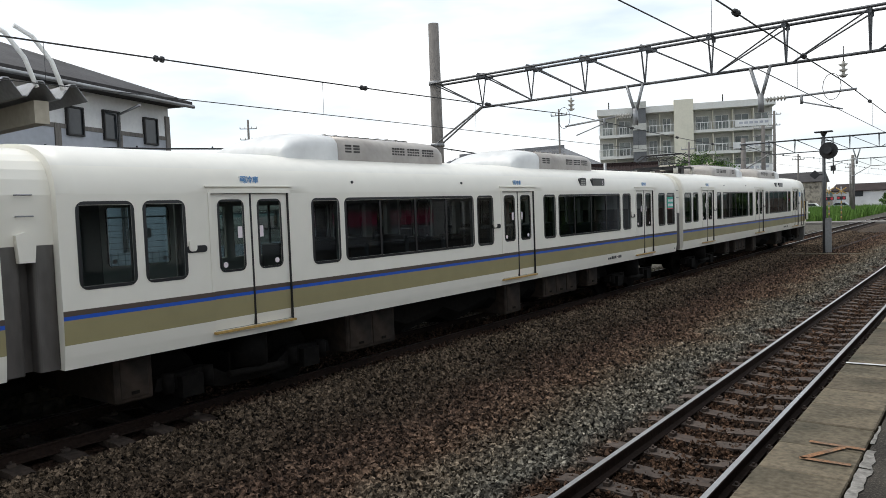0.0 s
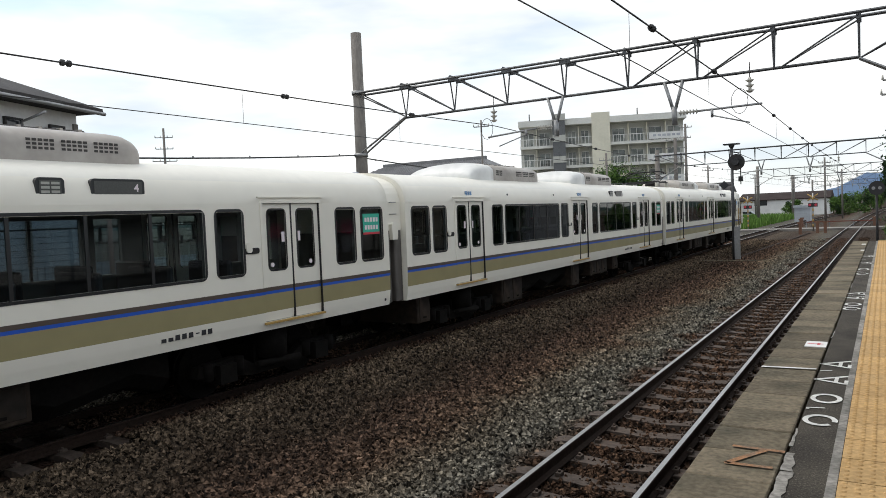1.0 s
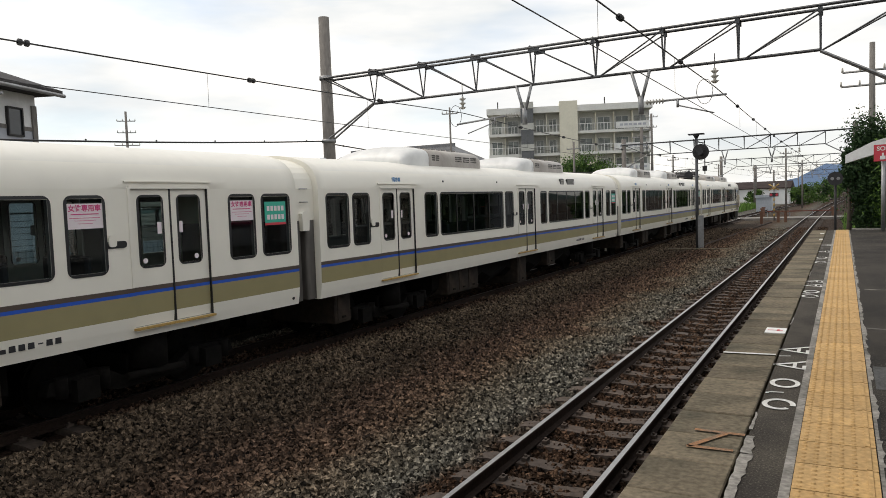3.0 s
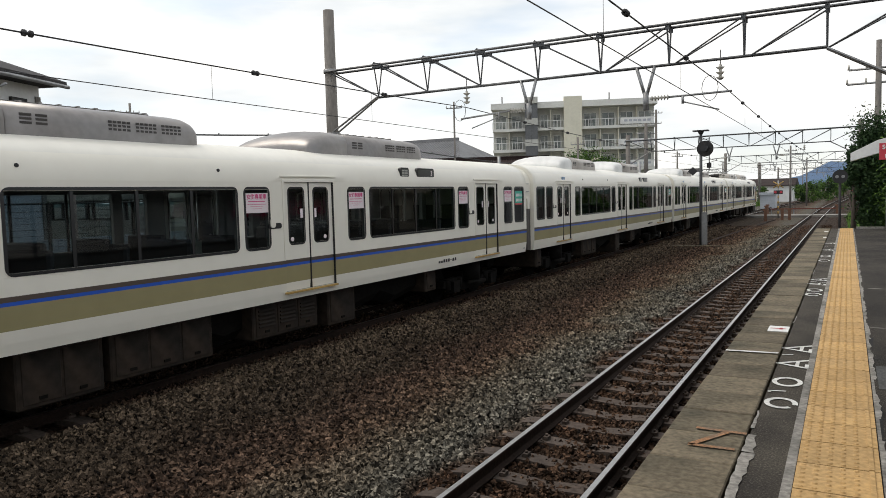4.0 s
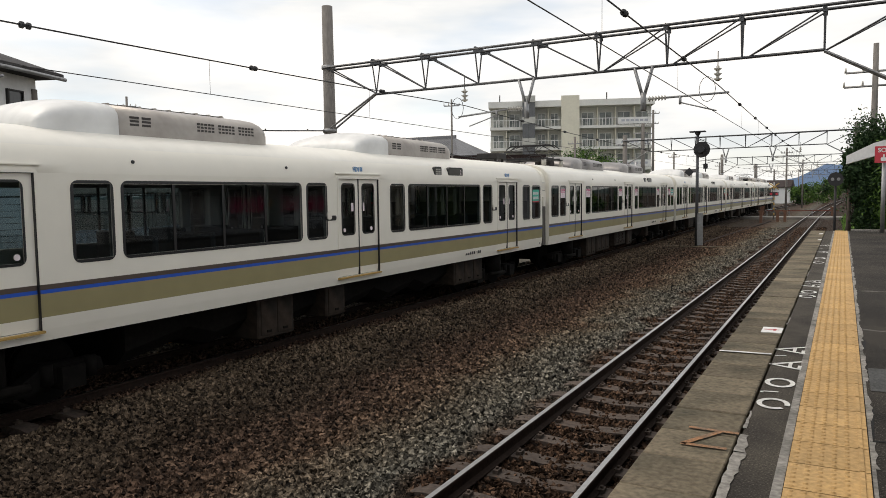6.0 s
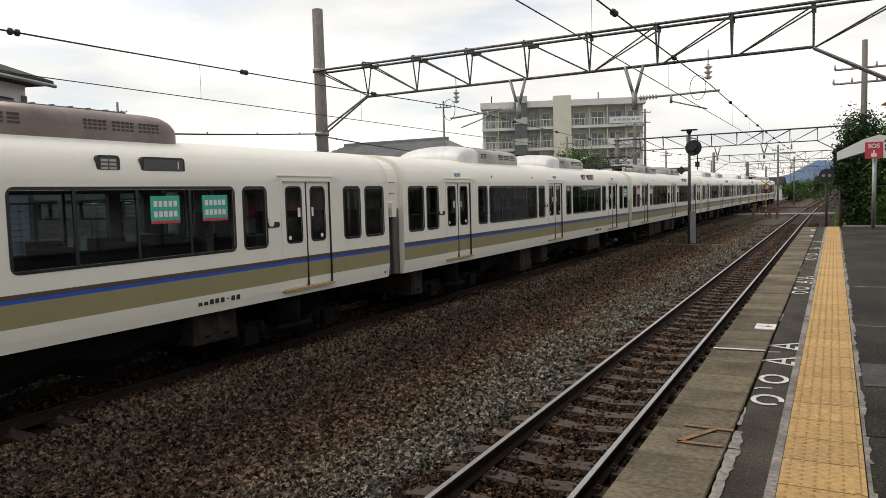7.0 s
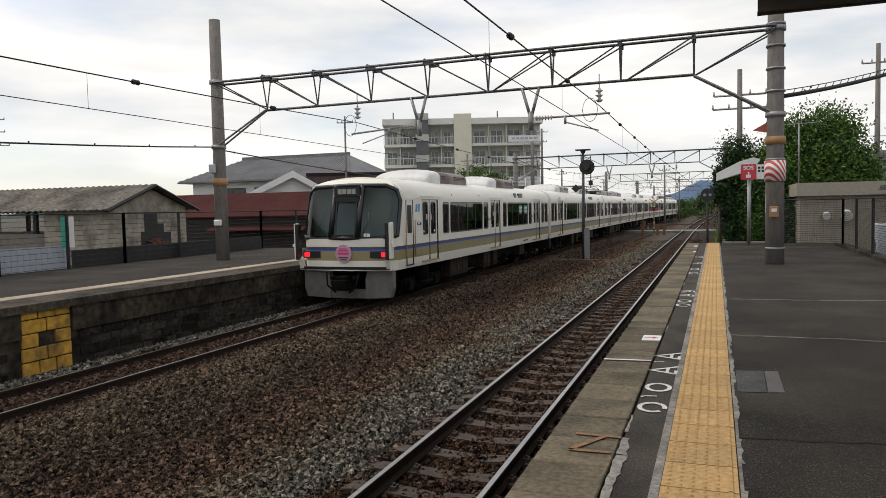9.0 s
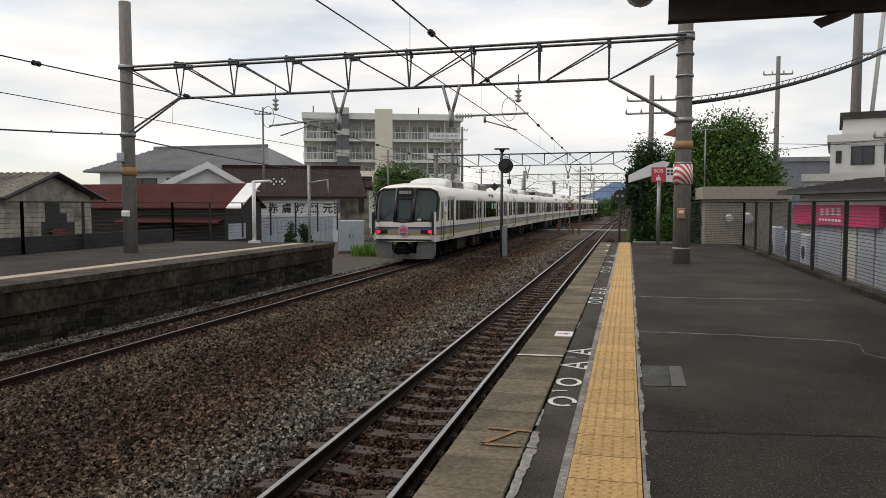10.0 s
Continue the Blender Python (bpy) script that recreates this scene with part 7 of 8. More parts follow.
tube(bm, [(0, 0, 2.15), (-0.15, -0.1, 2.25), (-0.55, -0.3, 2.3)], 0.05, seg=8)
part("arm", bm, M_WHITE, lp)
for z0, z1, mm, lab in ((3.95, 4.25, M_SHUTTER, "white lamp housing strapped to the far concrete pole"), (2.25, 2.45, M_WHITE, "white paper plate on the far concrete pole")):
    bm = bmesh.new()
    box(bm, -15.42 if z0 > 3 else -15.3, -15.2 if z0 > 3 else -15.05, 19.5, 19.64, z0, z1)
    bevel(bm, 0.03, 1)
    tagged(part("pole_lamp" if z0 > 3 else "pole_plate", bm, mm), lab, "lamp" if z0 > 3 else "plate")
bm = bmesh.new()
rod(bm, (-15.22, 19.83, 3.55), (-15.22, 19.83, 3.8), 0.235, seg=20)
tagged(part("pole_tape", bm, M_TAN), "brown tape band round the far concrete pole", "tape")

# far canopy: folded steel roof on a tan beam
fc = thing("far_canopy", "folded grey steel canopy roof with a tan beam", "canopy")
bm = bmesh.new()
y = 6.75
while y > -6:
    prism(bm, [(y, 4.82), (y - 0.2, 5.1), (y - 0.28, 5.1), (y - 0.48, 4.82), (y - 0.56, 4.82), (y - 0.56, 4.84), (y - 0.48, 4.84), (y - 0.28, 5.12), (y - 0.2, 5.12), (y, 4.84)], -18.2, -13.2, axis="x")
    y -= 0.56
part("folded_roof", bm, M_STEEL, fc)
bm = bmesh.new()
box(bm, -18, -13.4, 5.9, 6.15, 4.4, 4.8)
part("beam", bm, M_BEIGE, fc)
bm = bmesh.new()
box(bm, -15.7, -15.5, 5.9, 6.1, PLAT, 4.4)
part("column", bm, M_BEIGE, fc)
for k in range(2):
    bm = bmesh.new()
    tube(bm, [(-13.25, 5.9 + k * 0.45, 5.0), (-13.3, 5.75 + k * 0.45, 5.5), (-13.4, 5.5 + k * 0.45, 5.9), (-13.4, 5.2 + k * 0.45, 6.05)], 0.04, seg=8)
    part("gutter_pipe", bm, M_WHITE, fc)

# corner house beyond the far platform
M_PLASTER = mat("white_plaster", (0.74, 0.74, 0.73), 0.85, var=0.05, scale=10, stain=0.15, stain_scale=0.6, bump=0.05)
M_TILE = mat("grey_roof_tile", (0.19, 0.192, 0.198), 0.7, var=0.25, scale=9, stain=0.25, stain_scale=0.6, bump=0.3, spec=0.25)
M_GREYPANEL = mat("grey_panel", (0.42, 0.44, 0.48), 0.75, var=0.06, stain=0.15)
m, L = facing(-18.55, 5.6, -21.5, 13.64)
ch = thing("corner_house", "two-storey white house with grey panels and tiled eaves", "house", m=m)
bm = bmesh.new()
box(bm, 0, L, 0, 7, -0.24, 6.27)
part("wall", bm, M_PLASTER, ch)
bm = bmesh.new()
box(bm, 0, L + 0.012, -0.012, 0, -0.2, 5.18)
part("panel", bm, M_GREYPANEL, ch)
bm = bmesh.new()
box(bm, 0, L + 0.03, -0.03, 0, 5.18, 5.3)
part("band", bm, M_POLE, ch)
for x in (L - 0.1, L - 2.3, L - 4.6):
    bm = bmesh.new()
    box(bm, x - 0.1, x + 0.1, -0.05, 0, -0.2, 5.95 if x > L - 1 else 5.3)
    part("pilaster", bm, M_POLE, ch)
bm = bmesh.new()
vs = [(-1.0, -0.7, 6.28), (L + 0.35, -0.7, 6.28), (L + 0.35, 8, 6.28), (-1.0, 8, 6.28), (2.0, 3.5, 8.0), (L - 3.2, 3.5, 8.0)]
up = [bm.verts.new((x, y, z + 0.14)) for x, y, z in vs]
dn = [bm.verts.new((x, y, z)) for x, y, z in vs[:4]]
for f in ((0, 1, 5, 4), (1, 2, 5), (2, 3, 4, 5), (3, 0, 4)):
    bm.faces.new([up[k] for k in f])
for k in range(4):
    bm.faces.new((dn[k], dn[(k + 1) % 4], up[(k + 1) % 4], up[k]))
bm.faces.new(dn[::-1])
part("roof", bm, M_DKROOF, ch)
bm = bmesh.new()
tube(bm, [(-1, -0.75, 6.26), (L + 0.35, -0.75, 6.26)], 0.06)
tube(bm, [(L - 2.4, -0.9, 5.98), (L - 2.4, -0.12, 5.75), (L - 2.4, -0.1, 0)], 0.04)
part("gutter", bm, M_STEEL, ch)
for x0, x1, z0, z1 in ((L - 1.25, L - 0.62, 4.98, 5.82), (L - 2.95, L - 2.3, 4.98, 5.85), (L - 4.3, L - 3.7, 5.0, 5.8)):
    w = wall_window(ch, x0, x1, z0, z1, -0.04, bars=0)

# corrugated shed, gable to the track
M_CORR = mat("asbestos_roof", (0.15, 0.138, 0.115), 0.92, var=0.45, scale=7, stain=0.8, stain_scale=0.8, bump=0.4, tint=(0.05, 0.045, 0.04), spec=0.15)
M_SHEDWALL = mat("stained_shed_wall", (0.36, 0.325, 0.26), 0.9, var=0.2, scale=6, stain=0.75, stain_scale=1.3, bump=0.1, tint=(0.05, 0.043, 0.036))
sh = thing("gable_shed", "old plastered shed with a wavy corrugated roof", "shed", m=Matrix.Translation((-21, 22.9, 0)))
bm = bmesh.new()
prism(bm, [(-2.1, -0.24), (2.1, -0.24), (2.1, 2.95), (0, 3.72), (-2.1, 2.95)], -3.2, 0, axis="x")
part("wall", bm, M_SHEDWALL, sh)
bm = bmesh.new()
prism(bm, [(-2.1, -0.24), (2.1, -0.24), (2.1, 2.0), (-2.1, 2.0)], -22, -3.2, axis="x")
part("low_wall", bm, mat("block_wall", (0.20, 0.185, 0.155), 0.9, var=0.15, scale=5, stain=0.4, stain_scale=0.5, bump=0.1, tint=(0.11, 0.098, 0.08)), sh)
for k in range(8):
    bm = bmesh.new()
    for s in (-2.0, 2.0):
        box(bm, -22 + k * 2.6, -21.85 + k * 2.6, s - 0.07, s + 0.07, 2.0, 2.9)
    part("post", bm, M_DARK_STEEL, sh)
for s in (-1, 1):
    bm = bmesh.new()
    n = 150
    x0, x1 = -22.3, 0.35
    top = [[bm.verts.new((x0 + (x1 - x0) * k / n, s * q * 2.5, 3.84 - q * 0.98 + (0.035 if k % 2 else -0.005) + dz)) for k in range(n + 1)] for q in (0, 0.5, 1) for dz in (0,)]
    low = [[bm.verts.new(v.co - Vector((0, 0, 0.035))) for v in row] for row in top]
    for grid_ in (top, low):
        for a, b in zip(grid_, grid_[1:]):
            for k in range(n):
                bm.faces.new((a[k], a[k + 1], b[k + 1], b[k]))
    part("roof", bm, M_CORR, sh)
    bm = bmesh.new()
    rod(bm, (0.36, 0, 3.8), (0.36, s * 2.5, 2.82), 0.07, seg=4)
    part("bargeboard", bm, M_DARK_STEEL, sh)
# flat black sheet on the wall: the hole's dark inside is only colour
bm = bmesh.new()
prism(bm, [(-0.5, 1.2), (1.15, 1.2), (1.15, 1.95), (0.75, 1.95), (0.75, 2.3), (0.4, 2.3), (0.4, 2.7), (-0.3, 2.7), (-0.3, 2.0), (-0.5, 2.0)], 0.0, 0.02, axis="x")
part("opening", bm, M_BLACK_BOARD_HOLE, sh, "dark broken opening in the plaster")
rnd = random.Random(31)
M_OLDBRICK = mat("old_brick", (0.14, 0.055, 0.035), 0.9, var=0.3, scale=12, stain=0.4, stain_scale=4, per_object=0.5)
bm = bmesh.new()
box(bm, 0.0, 0.09, 0, 0.2, 0, 0.055)
bevel(bm, 0.005, 1)
old_brick = mesh("brick", bm, M_OLDBRICK)
for row in range(8):
    for k in range(5 if row < 6 else 3):
        ob = part("brick", old_brick, None, sh)
        ob.location = (0.02 + rnd.uniform(0, 0.02), -0.2 + k * 0.215 + 0.1 * (row % 2) + rnd.uniform(-0.01, 0.01), 1.22 + row * 0.062)
sf = thing("sheet_fence", "low pale blue-grey ribbed metal fence behind the far platform", "fence", m=Matrix.Translation((-18.0, 8.6, 0.3)))
for k in range(40):
    bm = bmesh.new()
    prism(bm, [(-0.012, 0.0), (0.012, 0.02), (0.012, 0.10), (-0.012, 0.12), (-0.012, 0.19)] + [(-0.03, 0.19), (-0.03, 0.0)], 0, 1.5)
    for v in bm.verts:
        v.co = Vector((v.co.x, v.co.z, v.co.y))
    ob = part("sheet", bm, M_SHUTTER, sf)
    ob.location = (0, k * 0.192, 0)

# long dark timber barn with a red-brown roof
M_REDROOF = mat("red_brown_roof", (0.064, 0.019, 0.017), 0.9, var=0.2, scale=6, stain=0.3, stain_scale=0.5, bump=0.1, spec=0.12)
M_TIMBER = mat("black_timber", (0.03, 0.025, 0.022), 0.85, var=0.4, scale=5, stain=0.3, stain_scale=1.0, bump=0.4, stretch=(0.3, 0.3, 6))
bn = thing("timber_barn", "black timber barn with a red-brown sheet roof", "barn", m=Matrix.Translation((-23, 40.6, 0)))
bm = bmesh.new()
prism(bm, [(-2.2, -0.24), (2.2, -0.24), (2.2, 2.5), (0, 3.8), (-2.2, 2.5)], -19, 0, axis="x")
part("wall", bm, M_TIMBER, bn)
for k in range(11):
    bm = bmesh.new()
    box(bm, -19, 0.02, -2.24, -2.2, 0.0 + k * 0.22, 0.17 + k * 0.22)
    part("board", bm, M_TIMBER, bn)
for s in (-1, 1):
    bm = bmesh.new()
    prism(bm, [(0, 3.95), (s * 2.5, 2.45), (s * 2.5, 2.38), (0, 3.86)], -19.3, 0.25, axis="x")
    part("roof", bm, M_REDROOF, bn)
bm = bmesh.new()
prism(bm, [(0.0, 3.97), (-2.5, 2.47), (-2.5, 2.41), (0, 3.9)], 0.25, 1.2, axis="x")
part("white_verge", bm, M_WHITE, bn, "white sheet verge")
bm = bmesh.new()
prism(bm, [(-2.2, 1.85), (-3.1, 1.6), (-3.1, 1.55), (-2.2, 1.8)], -7, 0, axis="x")
part("lean_to", bm, M_REDROOF, bn)
bm = bmesh.new()
box(bm, 0.01, 0.05, -1.9, 0.1, 0.55, 1.5)
part("pale_panel", bm, M_SHUTTER, bn)
bm = bmesh.new()
prism(bm, [(-3.3, 0.5), (-2.3, 1.5), (-2.3, 1.45), (-3.3, 0.44)], -16.5, -12.5, axis="x")
part("fallen_sheet", bm, M_STEEL, bn)

# tiled house behind
house("tiled_house", "two-storey house with a hipped grey tile roof", Matrix.Translation((-47.0, 57.2, 0)), 16.5, 10, 5.55, M_PLASTER, M_TILE, rise=2.3, hip=3.2, tiles=60,
      windows=((3, 6, 3.4, 5.0), (7, 10, 3.4, 5.0)), eave=1.0)

# pottery shop: white gable, dark roof falling to the street, sign under the eaves
M_BROWNTILE = mat("brown_roof_tile", (0.030, 0.019, 0.017), 0.85, var=0.3, scale=8, stain=0.25, stain_scale=0.6, bump=0.3, spec=0.2)
m, L = facing(-33.4, 47.4, -27.0, 51.4)
gb = thing("gabled_house", "white plastered gable under a dark brown tiled roof", "house", m=m)
bm = bmesh.new()
prism(bm, [(0.3, -0.24), (7.2, -0.24), (7.2, 3.2), (3.1, 5.5), (0.3, 4.2)], 0, 12)
part("wall", bm, M_PLASTER, gb)
for pts in ([(3.1, 5.85), (8.0, 3.05), (8.0, 2.9), (3.1, 5.66)], [(3.1, 5.85), (-0.6, 4.05), (-0.6, 3.9), (3.1, 5.66)]):
    bm = bmesh.new()
    prism(bm, pts, -0.5, 12.4)
    part("roof", bm, M_BROWNTILE, gb)
bm = bmesh.new()
prism(bm, [(3.1, 5.84), (8.0, 3.02), (7.75, 2.72), (3.1, 5.32), (-0.4, 3.62), (-0.6, 4.02)], -0.58, -0.5)
part("bargeboard", bm, M_WHITE, gb, "broad white bargeboards")
m, L = facing(-26.9, 50.3, -21.8, 52.7)
ps = thing("pottery_shop", "pottery shop with dark tiled roof and long signboard", "shop", m=m)
bm = bmesh.new()
box(bm, -0.2, L, 0, 7, -0.24, 3.3)
part("wall", bm, M_PLASTER, ps)
bm = bmesh.new()
prism(bm, [(-0.7, 3.25), (6.5, 5.75), (7.5, 5.3), (-0.7, 3.1)], -3.6, L + 2.2, axis="x")
part("roof", bm, M_BROWNTILE, ps)
for k in range(52):
    bm = bmesh.new()
    x = -3.5 + k * (L + 5.6) / 51
    rod(bm, (x, -0.7, 3.26), (x, 6.4, 5.74), 0.045, seg=5)
    part("tile_ridge", bm, M_BROWNTILE, ps)
bm = bmesh.new()
box(bm, -3.6, L + 2.2, 6.2, 6.6, 5.65, 5.95)
part("ridge_cap", bm, M_BROWNTILE, ps)
bm = bmesh.new()
box(bm, -0.1, L - 0.05, -0.12, -0.02, 1.72, 2.92)
sgn = part("signboard", bm, M_WHITE, ps, "long white signboard with black characters")
for k, chx in enumerate("赤膚焼窯元"):
    sign_text(chx, 0.78, M_INK, sgn, Matrix.Translation((0.75 + k * 1.03, -0.13, 2.3)) @ TO_BACK)
bm = bmesh.new()
for k in range(4):
    box(bm, L - 0.28, L - 0.16, -0.13, -0.121, 1.95 + k * 0.22, 2.1 + k * 0.22)
part("small_marks", bm, M_INK, sgn)
for k in range(18):
    bm = bmesh.new()
    box(bm, -0.1 + k * 0.3, 0.16 + k * 0.3, -0.06, 0.0, -0.2, 1.66)
    part("shutter_slat", bm, M_SHUTTER, ps)
m, L = facing(-22.6, 55.2, -20.6, 56.0)
house("plaster_shed", "small weathered plaster shed with a dark tile roof", m, 2.3, 4, 3.9, M_SHEDWALL, M_BROWNTILE, rise=0.7, tiles=8,
      windows=((1.5, 1.9, 2.0, 3.2),), eave=0.3, cat="shed")
house("low_shed", "low brown-roofed lean-to beside the track", Matrix.Translation((-25.0, 74, 0)), 5, 5, 2.9, M_SHEDWALL, M_BROWNTILE, rise=1.0, eave=0.5, cat="shed")
house("gabled_hall", "pale gabled roof in front of the flats", Matrix.Translation((-33.5, 84, 0)), 6.5, 7, 4.6, M_PLASTER, M_BEIGE, rise=2.2, eave=0.6, cat="building")
ug = thing("loading_gauge", "grey steel posts with a small crossbar by the platform end", "post", m=Matrix.Translation((-14.0, 30.5, 0)))
for dx in (0.0, 3.2):
    bm = bmesh.new()
    rod(bm, (dx, 4 * dx, GROUND), (dx, 4 * dx, 4.4), 0.07, seg=8)
    part("post", bm, M_STEEL, ug)
bm = bmesh.new()
tube(bm, [(0, 0, 3.6), (0.9, 0, 3.75), (0.9, 0, 3.0)], 0.06)
part("arm", bm, M_STEEL, ug)
for x, y in ((-16.2, 33.0), (-16.4, 35.2)):
    tree(x, y, 1.75, 0.45, 1500, 0.05, int(y), "small clipped shrub behind the platform fence", M_LEAF_DARK, low=0.1)

# block of flats
M_FLAT = mat("flats_render", (0.70, 0.70, 0.66), 0.85, var=0.05, scale=4, stain=0.15, stain_scale=0.3, bump=0.05, tint=(0.4, 0.38, 0.34))
M_FLAT_CREAM = mat("flats_cream", (0.70, 0.67, 0.55), 0.85, var=0.04, scale=4, stain=0.12, stain_scale=0.3, bump=0.05)
# greyer than the render: shade behind the balconies is put into this colour
M_FLAT_IN = mat("flats_recess", (0.50, 0.50, 0.46), 0.85, var=0.08)
fl = thing("apartment_block", "five-storey pale block of flats with railed balconies", "apartment building",
           m=Matrix.Translation((-44.0, 94.2, 0)) @ Matrix.Rotation(math.atan2(8.2, 20.8), 4, "Z"))
FW, FH, ST = 22.36, 14.6, 2.92
bm = bmesh.new()
box(bm, 0, FW, 1.5, 11, -0.24, FH)
part("wall", bm, M_FLAT_IN, fl)
bm = bmesh.new()
box(bm, -0.2, FW + 0.2, -0.2, 11.2, FH, FH + 0.85)
part("parapet", bm, M_FLAT, fl)
bm = bmesh.new()
box(bm, 9.93, 12.4, -0.35, 3, -0.24, FH + 1.45)
part("stair_block", bm, M_FLAT_CREAM, fl, "cream projecting block")
bm = bmesh.new()
box(bm, 4.57, 6.3, -0.9, 1.5, -0.24, FH + 1.0)
tower = part("stair_tower", bm, mat("stair_grey", (0.12, 0.125, 0.13), 0.7), fl, "dark open stair tower")
for k in range(6):
    bm = bmesh.new()
    box(bm, 4.52, 6.35, -1.0, -0.9, 0.6 + k * ST, 1.5 + k * ST)
    part("landing", bm, M_FLAT_IN, tower)
bays = ((0.0, 4.57), (6.3, 9.93), (12.4, FW))
for fl_k in range(5):
    z = FH - ST * (fl_k + 1)
    for a, b in bays:
        bm = bmesh.new()
        box(bm, a, b, -0.1, 1.5, z - 0.16, z + 0.22)
        bal = part("balcony", bm, M_FLAT, fl)
        bm = bmesh.new()
        box(bm, a, b, -0.12, -0.06, z + 1.12, z + 1.2)
        n = int((b - a) / 0.45)
        for k in range(n + 1):
            x = a + (b - a) * k / n
            box(bm, x - 0.03, x + 0.03, -0.11, -0.07, z + 0.22, z + 1.12)
        tagged(part("railing", bm, M_WHITE, bal))
        n = max(1, round((b - a) / 2.4))
        for k in range(n):
            x0 = a + 0.35 + k * (b - a) / n
            w = wall_window(fl, x0 + 0.0, x0 + (b - a) / n - 0.75, z + 0.3, z + 2.15, 1.49, M_WHITE, pane_m=M_CURTAIN)
        for k in range(1, n):
            bm = bmesh.new()
            x = a + k * (b - a) / n
            box(bm, x - 0.04, x + 0.04, 0.1, 1.5, z + 0.22, z + 2.7)
            part("divider", bm, M_FLAT_CREAM, bal)
    if fl_k < 4:
        bm = bmesh.new()
        box(bm, 17.6 - 0.3 * (fl_k % 2), FW - 0.25, -0.2, -0.13, z + 0.3, z + 1.18)
        ban = part("banner", bm, M_WHITE, fl, "long white banner tied to the balcony railing")
        for k in range(6):
            bm = bmesh.new()
            box(bm, 18.1 + k * 0.62, 18.55 + k * 0.62, -0.21, -0.2, z + 0.62, z + 0.92)
            part("printed_mark", bm, M_GREYPANEL, ban)
for x in (1.2, 16.5):
    bm = bmesh.new()
    rod(bm, (x, 4, FH + 0.8), (x, 4, FH + 2.3), 0.08, seg=6)
    part("roof_vent", bm, M_DARK_STEEL, fl)

# distance: low buildings, greenery, hill
house("warehouse", "long white warehouse with a dark roof beyond the crossing", Matrix.Translation((-27, 168, 0)), 17, 14, 3.1, M_PLASTER, M_BROWNTILE, rise=1.5, windows=((3, 5.5, 2, 3.2),), cat="warehouse")
house("brown_house", "brown gabled house beside the warehouse", Matrix.Translation((-36, 160, 0)), 8, 8, 5.2, M_SHEDWALL, M_DKROOF, rise=2.0)
house("grey_hut", "small pale grey trackside hut", Matrix.Translation((-10.9, 112, 0)), 2.0, 2.2, 1.7, M_SHUTTER, M_SHUTTER, cat="hut")
for x, y, c in ((-25.0, 135, M_WHITE), (-21.0, 138, M_SHUTTER)):
    pc = thing("parked_car", "small pale car parked beyond the grass", "car", m=Matrix.Translation((x, y, GROUND)))
    bm = bmesh.new()
    prism(bm, [(-2, 0.3), (-2, 0.8), (-1.2, 0.95), (-0.7, 1.45), (0.8, 1.45), (1.3, 0.95), (2, 0.85), (2, 0.3)], -0.8, 0.8)
    bevel(bm, 0.06, 2)
    part("body", bm, c, pc)
    for wx in (-1.25, 1.25):
        bm = bmesh.new()
        rod(bm, (wx, -0.85, 0.3), (wx, 0.85, 0.3), 0.3, seg=14)
        part("wheel", bm, M_INK, pc)
    bm = bmesh.new()
    prism(bm, [(-1.05, 1.0), (-0.62, 1.38), (0.72, 1.38), (1.1, 1.0)], -0.82, 0.82)
    part("glazing", bm, M_PANE, pc)


def grass(name, n, x0, x1, y0, y1, h, seed, label):
    rng = np.random.default_rng(seed)
    x, y = rng.uniform(x0, x1, n), rng.uniform(y0, y1, n)
    a, hh = rng.random(n) * 6.28, h * rng.uniform(0.4, 1.3, n)
    w = 0.02 + hh * 0.08
    z = np.full(n, GROUND)
    lx, ly = rng.normal(0, 0.25, n) * hh, rng.normal(0, 0.25, n) * hh
    q = np.stack([np.stack([x - w * np.cos(a), y - w * np.sin(a), z], 1), np.stack([x + w * np.cos(a), y + w * np.sin(a), z], 1), np.stack([x + lx, y + ly, z + hh], 1)], 1).reshape(-1, 3)
    me = bpy.data.meshes.new(name)
    me.from_pydata(q.tolist(), [], (np.arange(n)[:, None] * 3 + np.arange(3)).tolist())
    me.materials.append(M_GRASS)
    return tagged(new(name, me), label, "grass", kind="stuff")


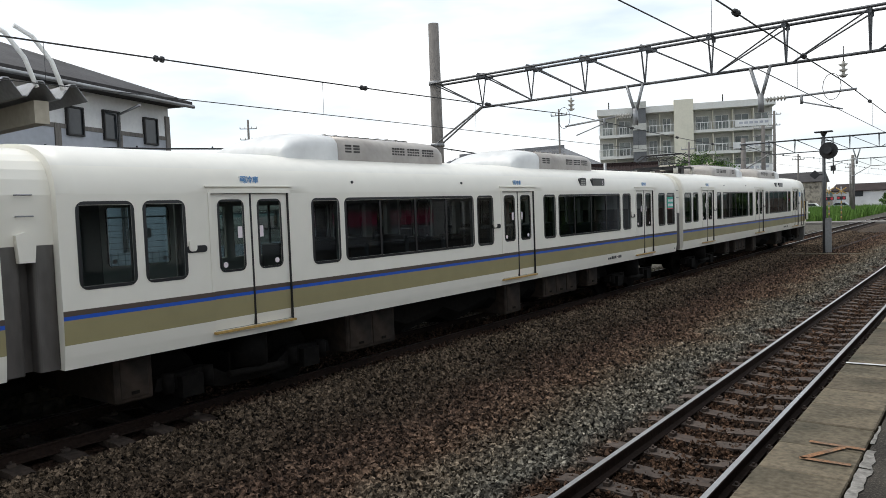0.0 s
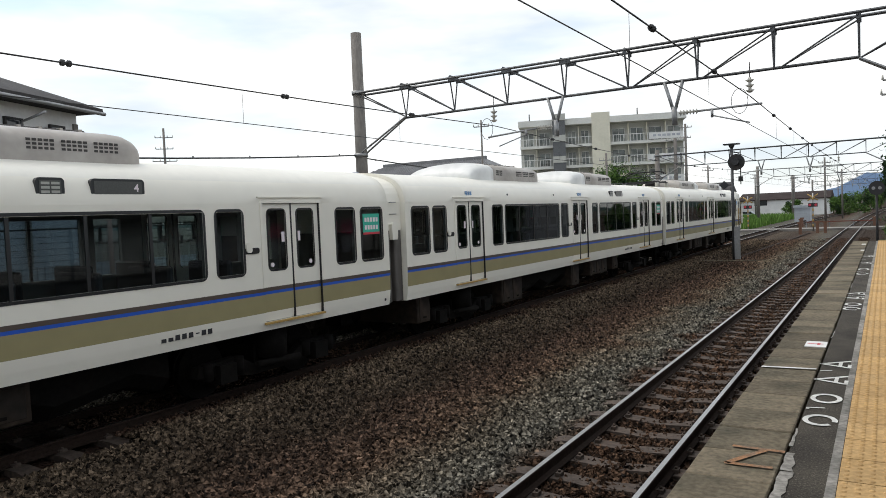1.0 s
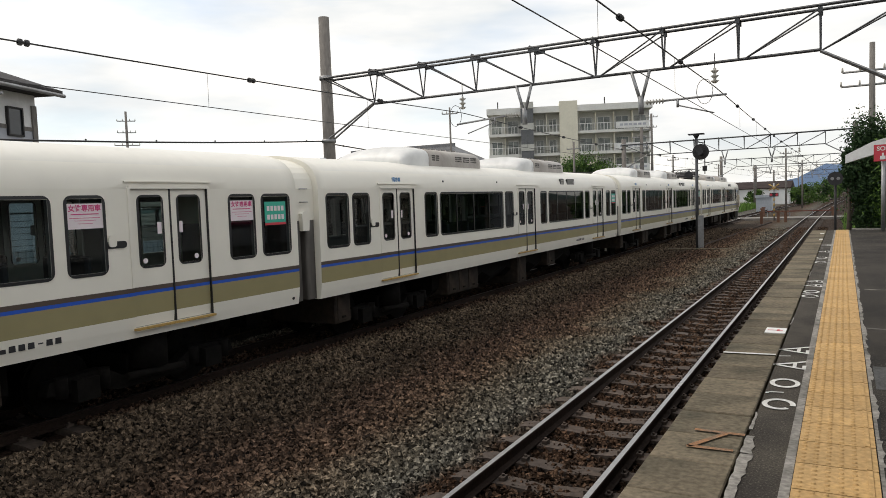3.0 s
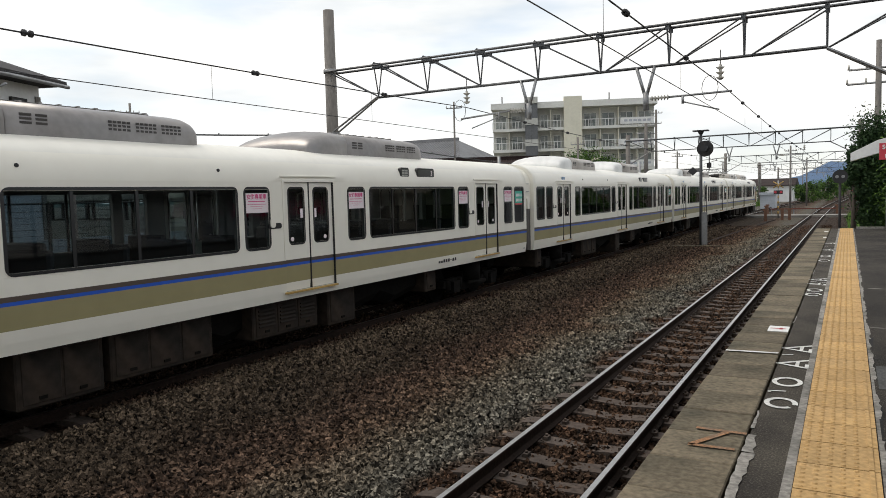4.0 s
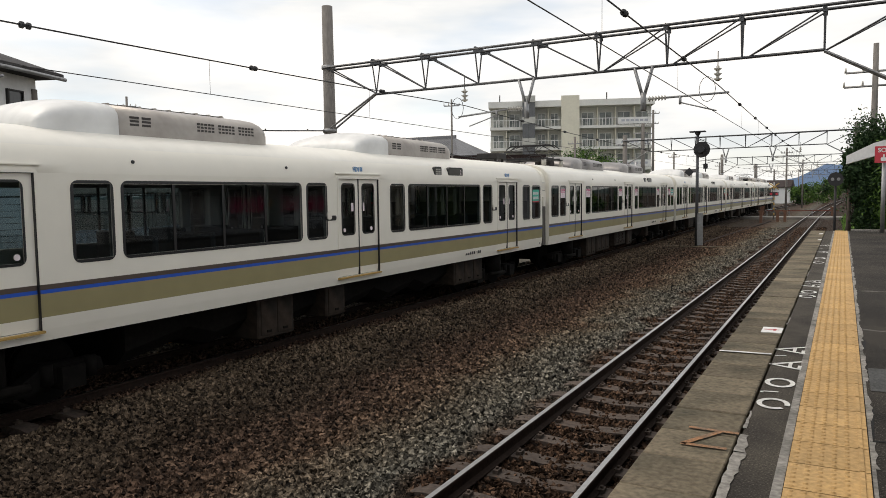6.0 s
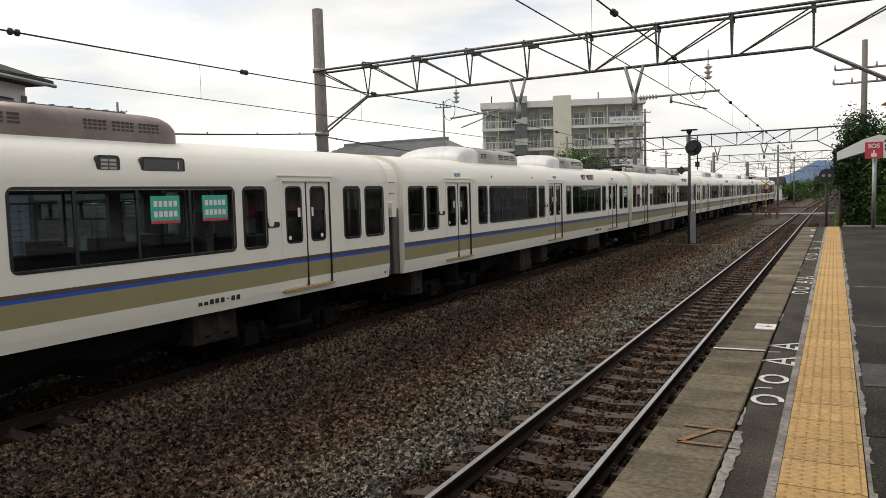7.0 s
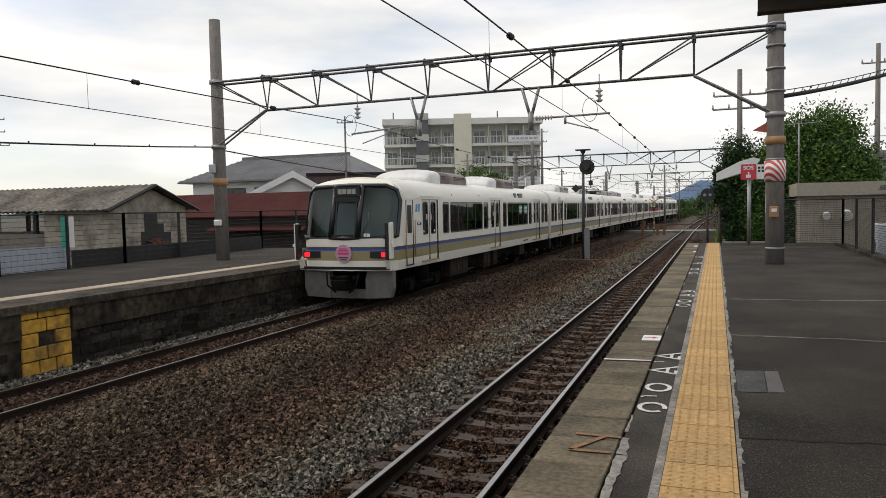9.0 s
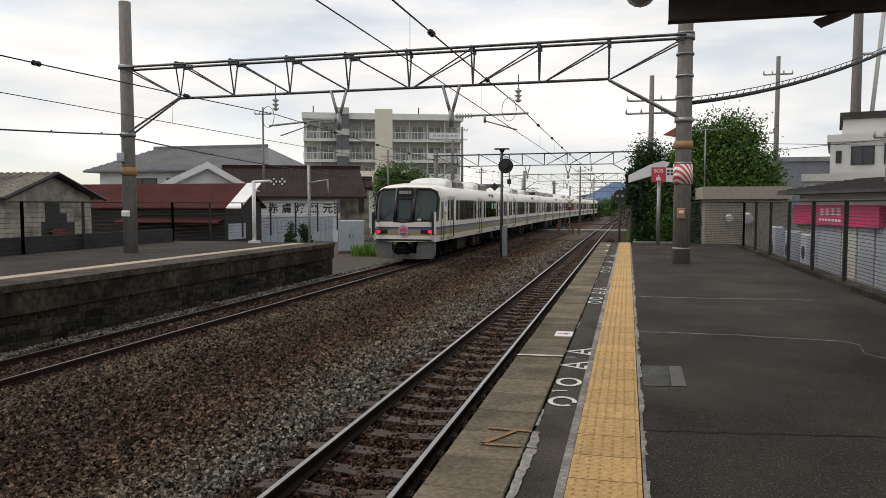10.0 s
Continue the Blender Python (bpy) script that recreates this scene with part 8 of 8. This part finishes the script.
grass("track_grass", 3000, -15.0, -12.6, 38.0, 46.0, 0.55, 3, "bright green grass beside the relay cabinet")
grass("verge_grass", 14000, -24.0, -12.8, 84.0, 132.0, 1.0, 4, "tall green weeds on the verge past the crossing")
grass("right_verge", 4000, 0.0, 5.0, 44.0, 78.0, 0.6, 5, "green weeds along the right of the track")
for k, (x, y, h, r) in enumerate(((-6.5, 150, 4.2, 2.6), (-3.5, 165, 5.0, 3.0), (-9.5, 175, 4.0, 2.4), (2.5, 60, 3.2, 1.4), (3.4, 75, 3.6, 1.8), (3.0, 100, 4.0, 2.2), (-1.0, 210, 5.5, 3.5), (-14.5, 150, 3.0, 2.0))):
    tree(x, y, h, r, 2600, 0.14, 40 + k, "green trackside bush past the level crossing", low=0.0)
for k, (x, y, h) in enumerate(((-17.5, 88, 7.2), (-17.0, 120, 7.0), (-5.8, 92, 7.4), (-5.6, 125, 7.2), (2.2, 118, 7.4), (-14.5, 150, 7.5), (-20.3, 60.5, 7.4), (-9.3, 190, 7.4), (4.5, 160, 7.2))):
    utility_pole(x, y, h, "thin concrete line pole beyond the crossing", ((-0.6, 1.2),), r=0.13)
utility_pole(-21.11, 88.0, 10.7, "grey concrete pole with crossarms in front of the flats", ((-0.3, 2.0), (-1.2, 2.2), (-2.4, 1.6)), r=0.3, turn=0.5)
utility_pole(-19.92, 88.0, 12.2, "slim steel pole with small crossarms beside the flats", ((-0.4, 1.4), (-1.6, 1.2)), r=0.2, turn=0.5)
utility_pole(-60.0, 47.0, 12.3, "far wooden utility pole with crossarms and transformer", ((-0.9, 1.6), (-2.0, 1.6), (-3.2, 2.2)), r=0.16, turn=0.8)
utility_pole(-27.0, 50.7, 10.0, "slim dark mast with a bracket behind the houses", ((-0.5, 1.2),), r=0.1, turn=0.3)
# distance haze is put into the hill's pale blue base colour
M_HILL = mat("hazy_hill", (0.25, 0.37, 0.58), 1.0, var=0.06, scale=0.004, stain=0.15, stain_scale=0.001, bump=0.0)
bm = bmesh.new()
hill = [(-420, 0), (-260, 22), (-150, 44), (-90, 74), (-55, 92), (-20, 86), (30, 100), (110, 70), (240, 62), (420, 40), (700, 0)]
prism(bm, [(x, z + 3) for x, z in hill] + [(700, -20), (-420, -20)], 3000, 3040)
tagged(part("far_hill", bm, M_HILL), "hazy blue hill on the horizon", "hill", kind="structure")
bm = bmesh.new()
ridge = [(x, 14 + 6 * math.sin(x * 0.011) + 4 * math.sin(x * 0.037 + 1)) for x in range(-2600, 1000, 40)]
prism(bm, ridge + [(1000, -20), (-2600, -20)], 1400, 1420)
# grey-green with haze: the veil of distance is part of this colour
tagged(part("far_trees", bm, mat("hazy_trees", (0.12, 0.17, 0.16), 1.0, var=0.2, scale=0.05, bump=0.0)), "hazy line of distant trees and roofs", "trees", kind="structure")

motions()
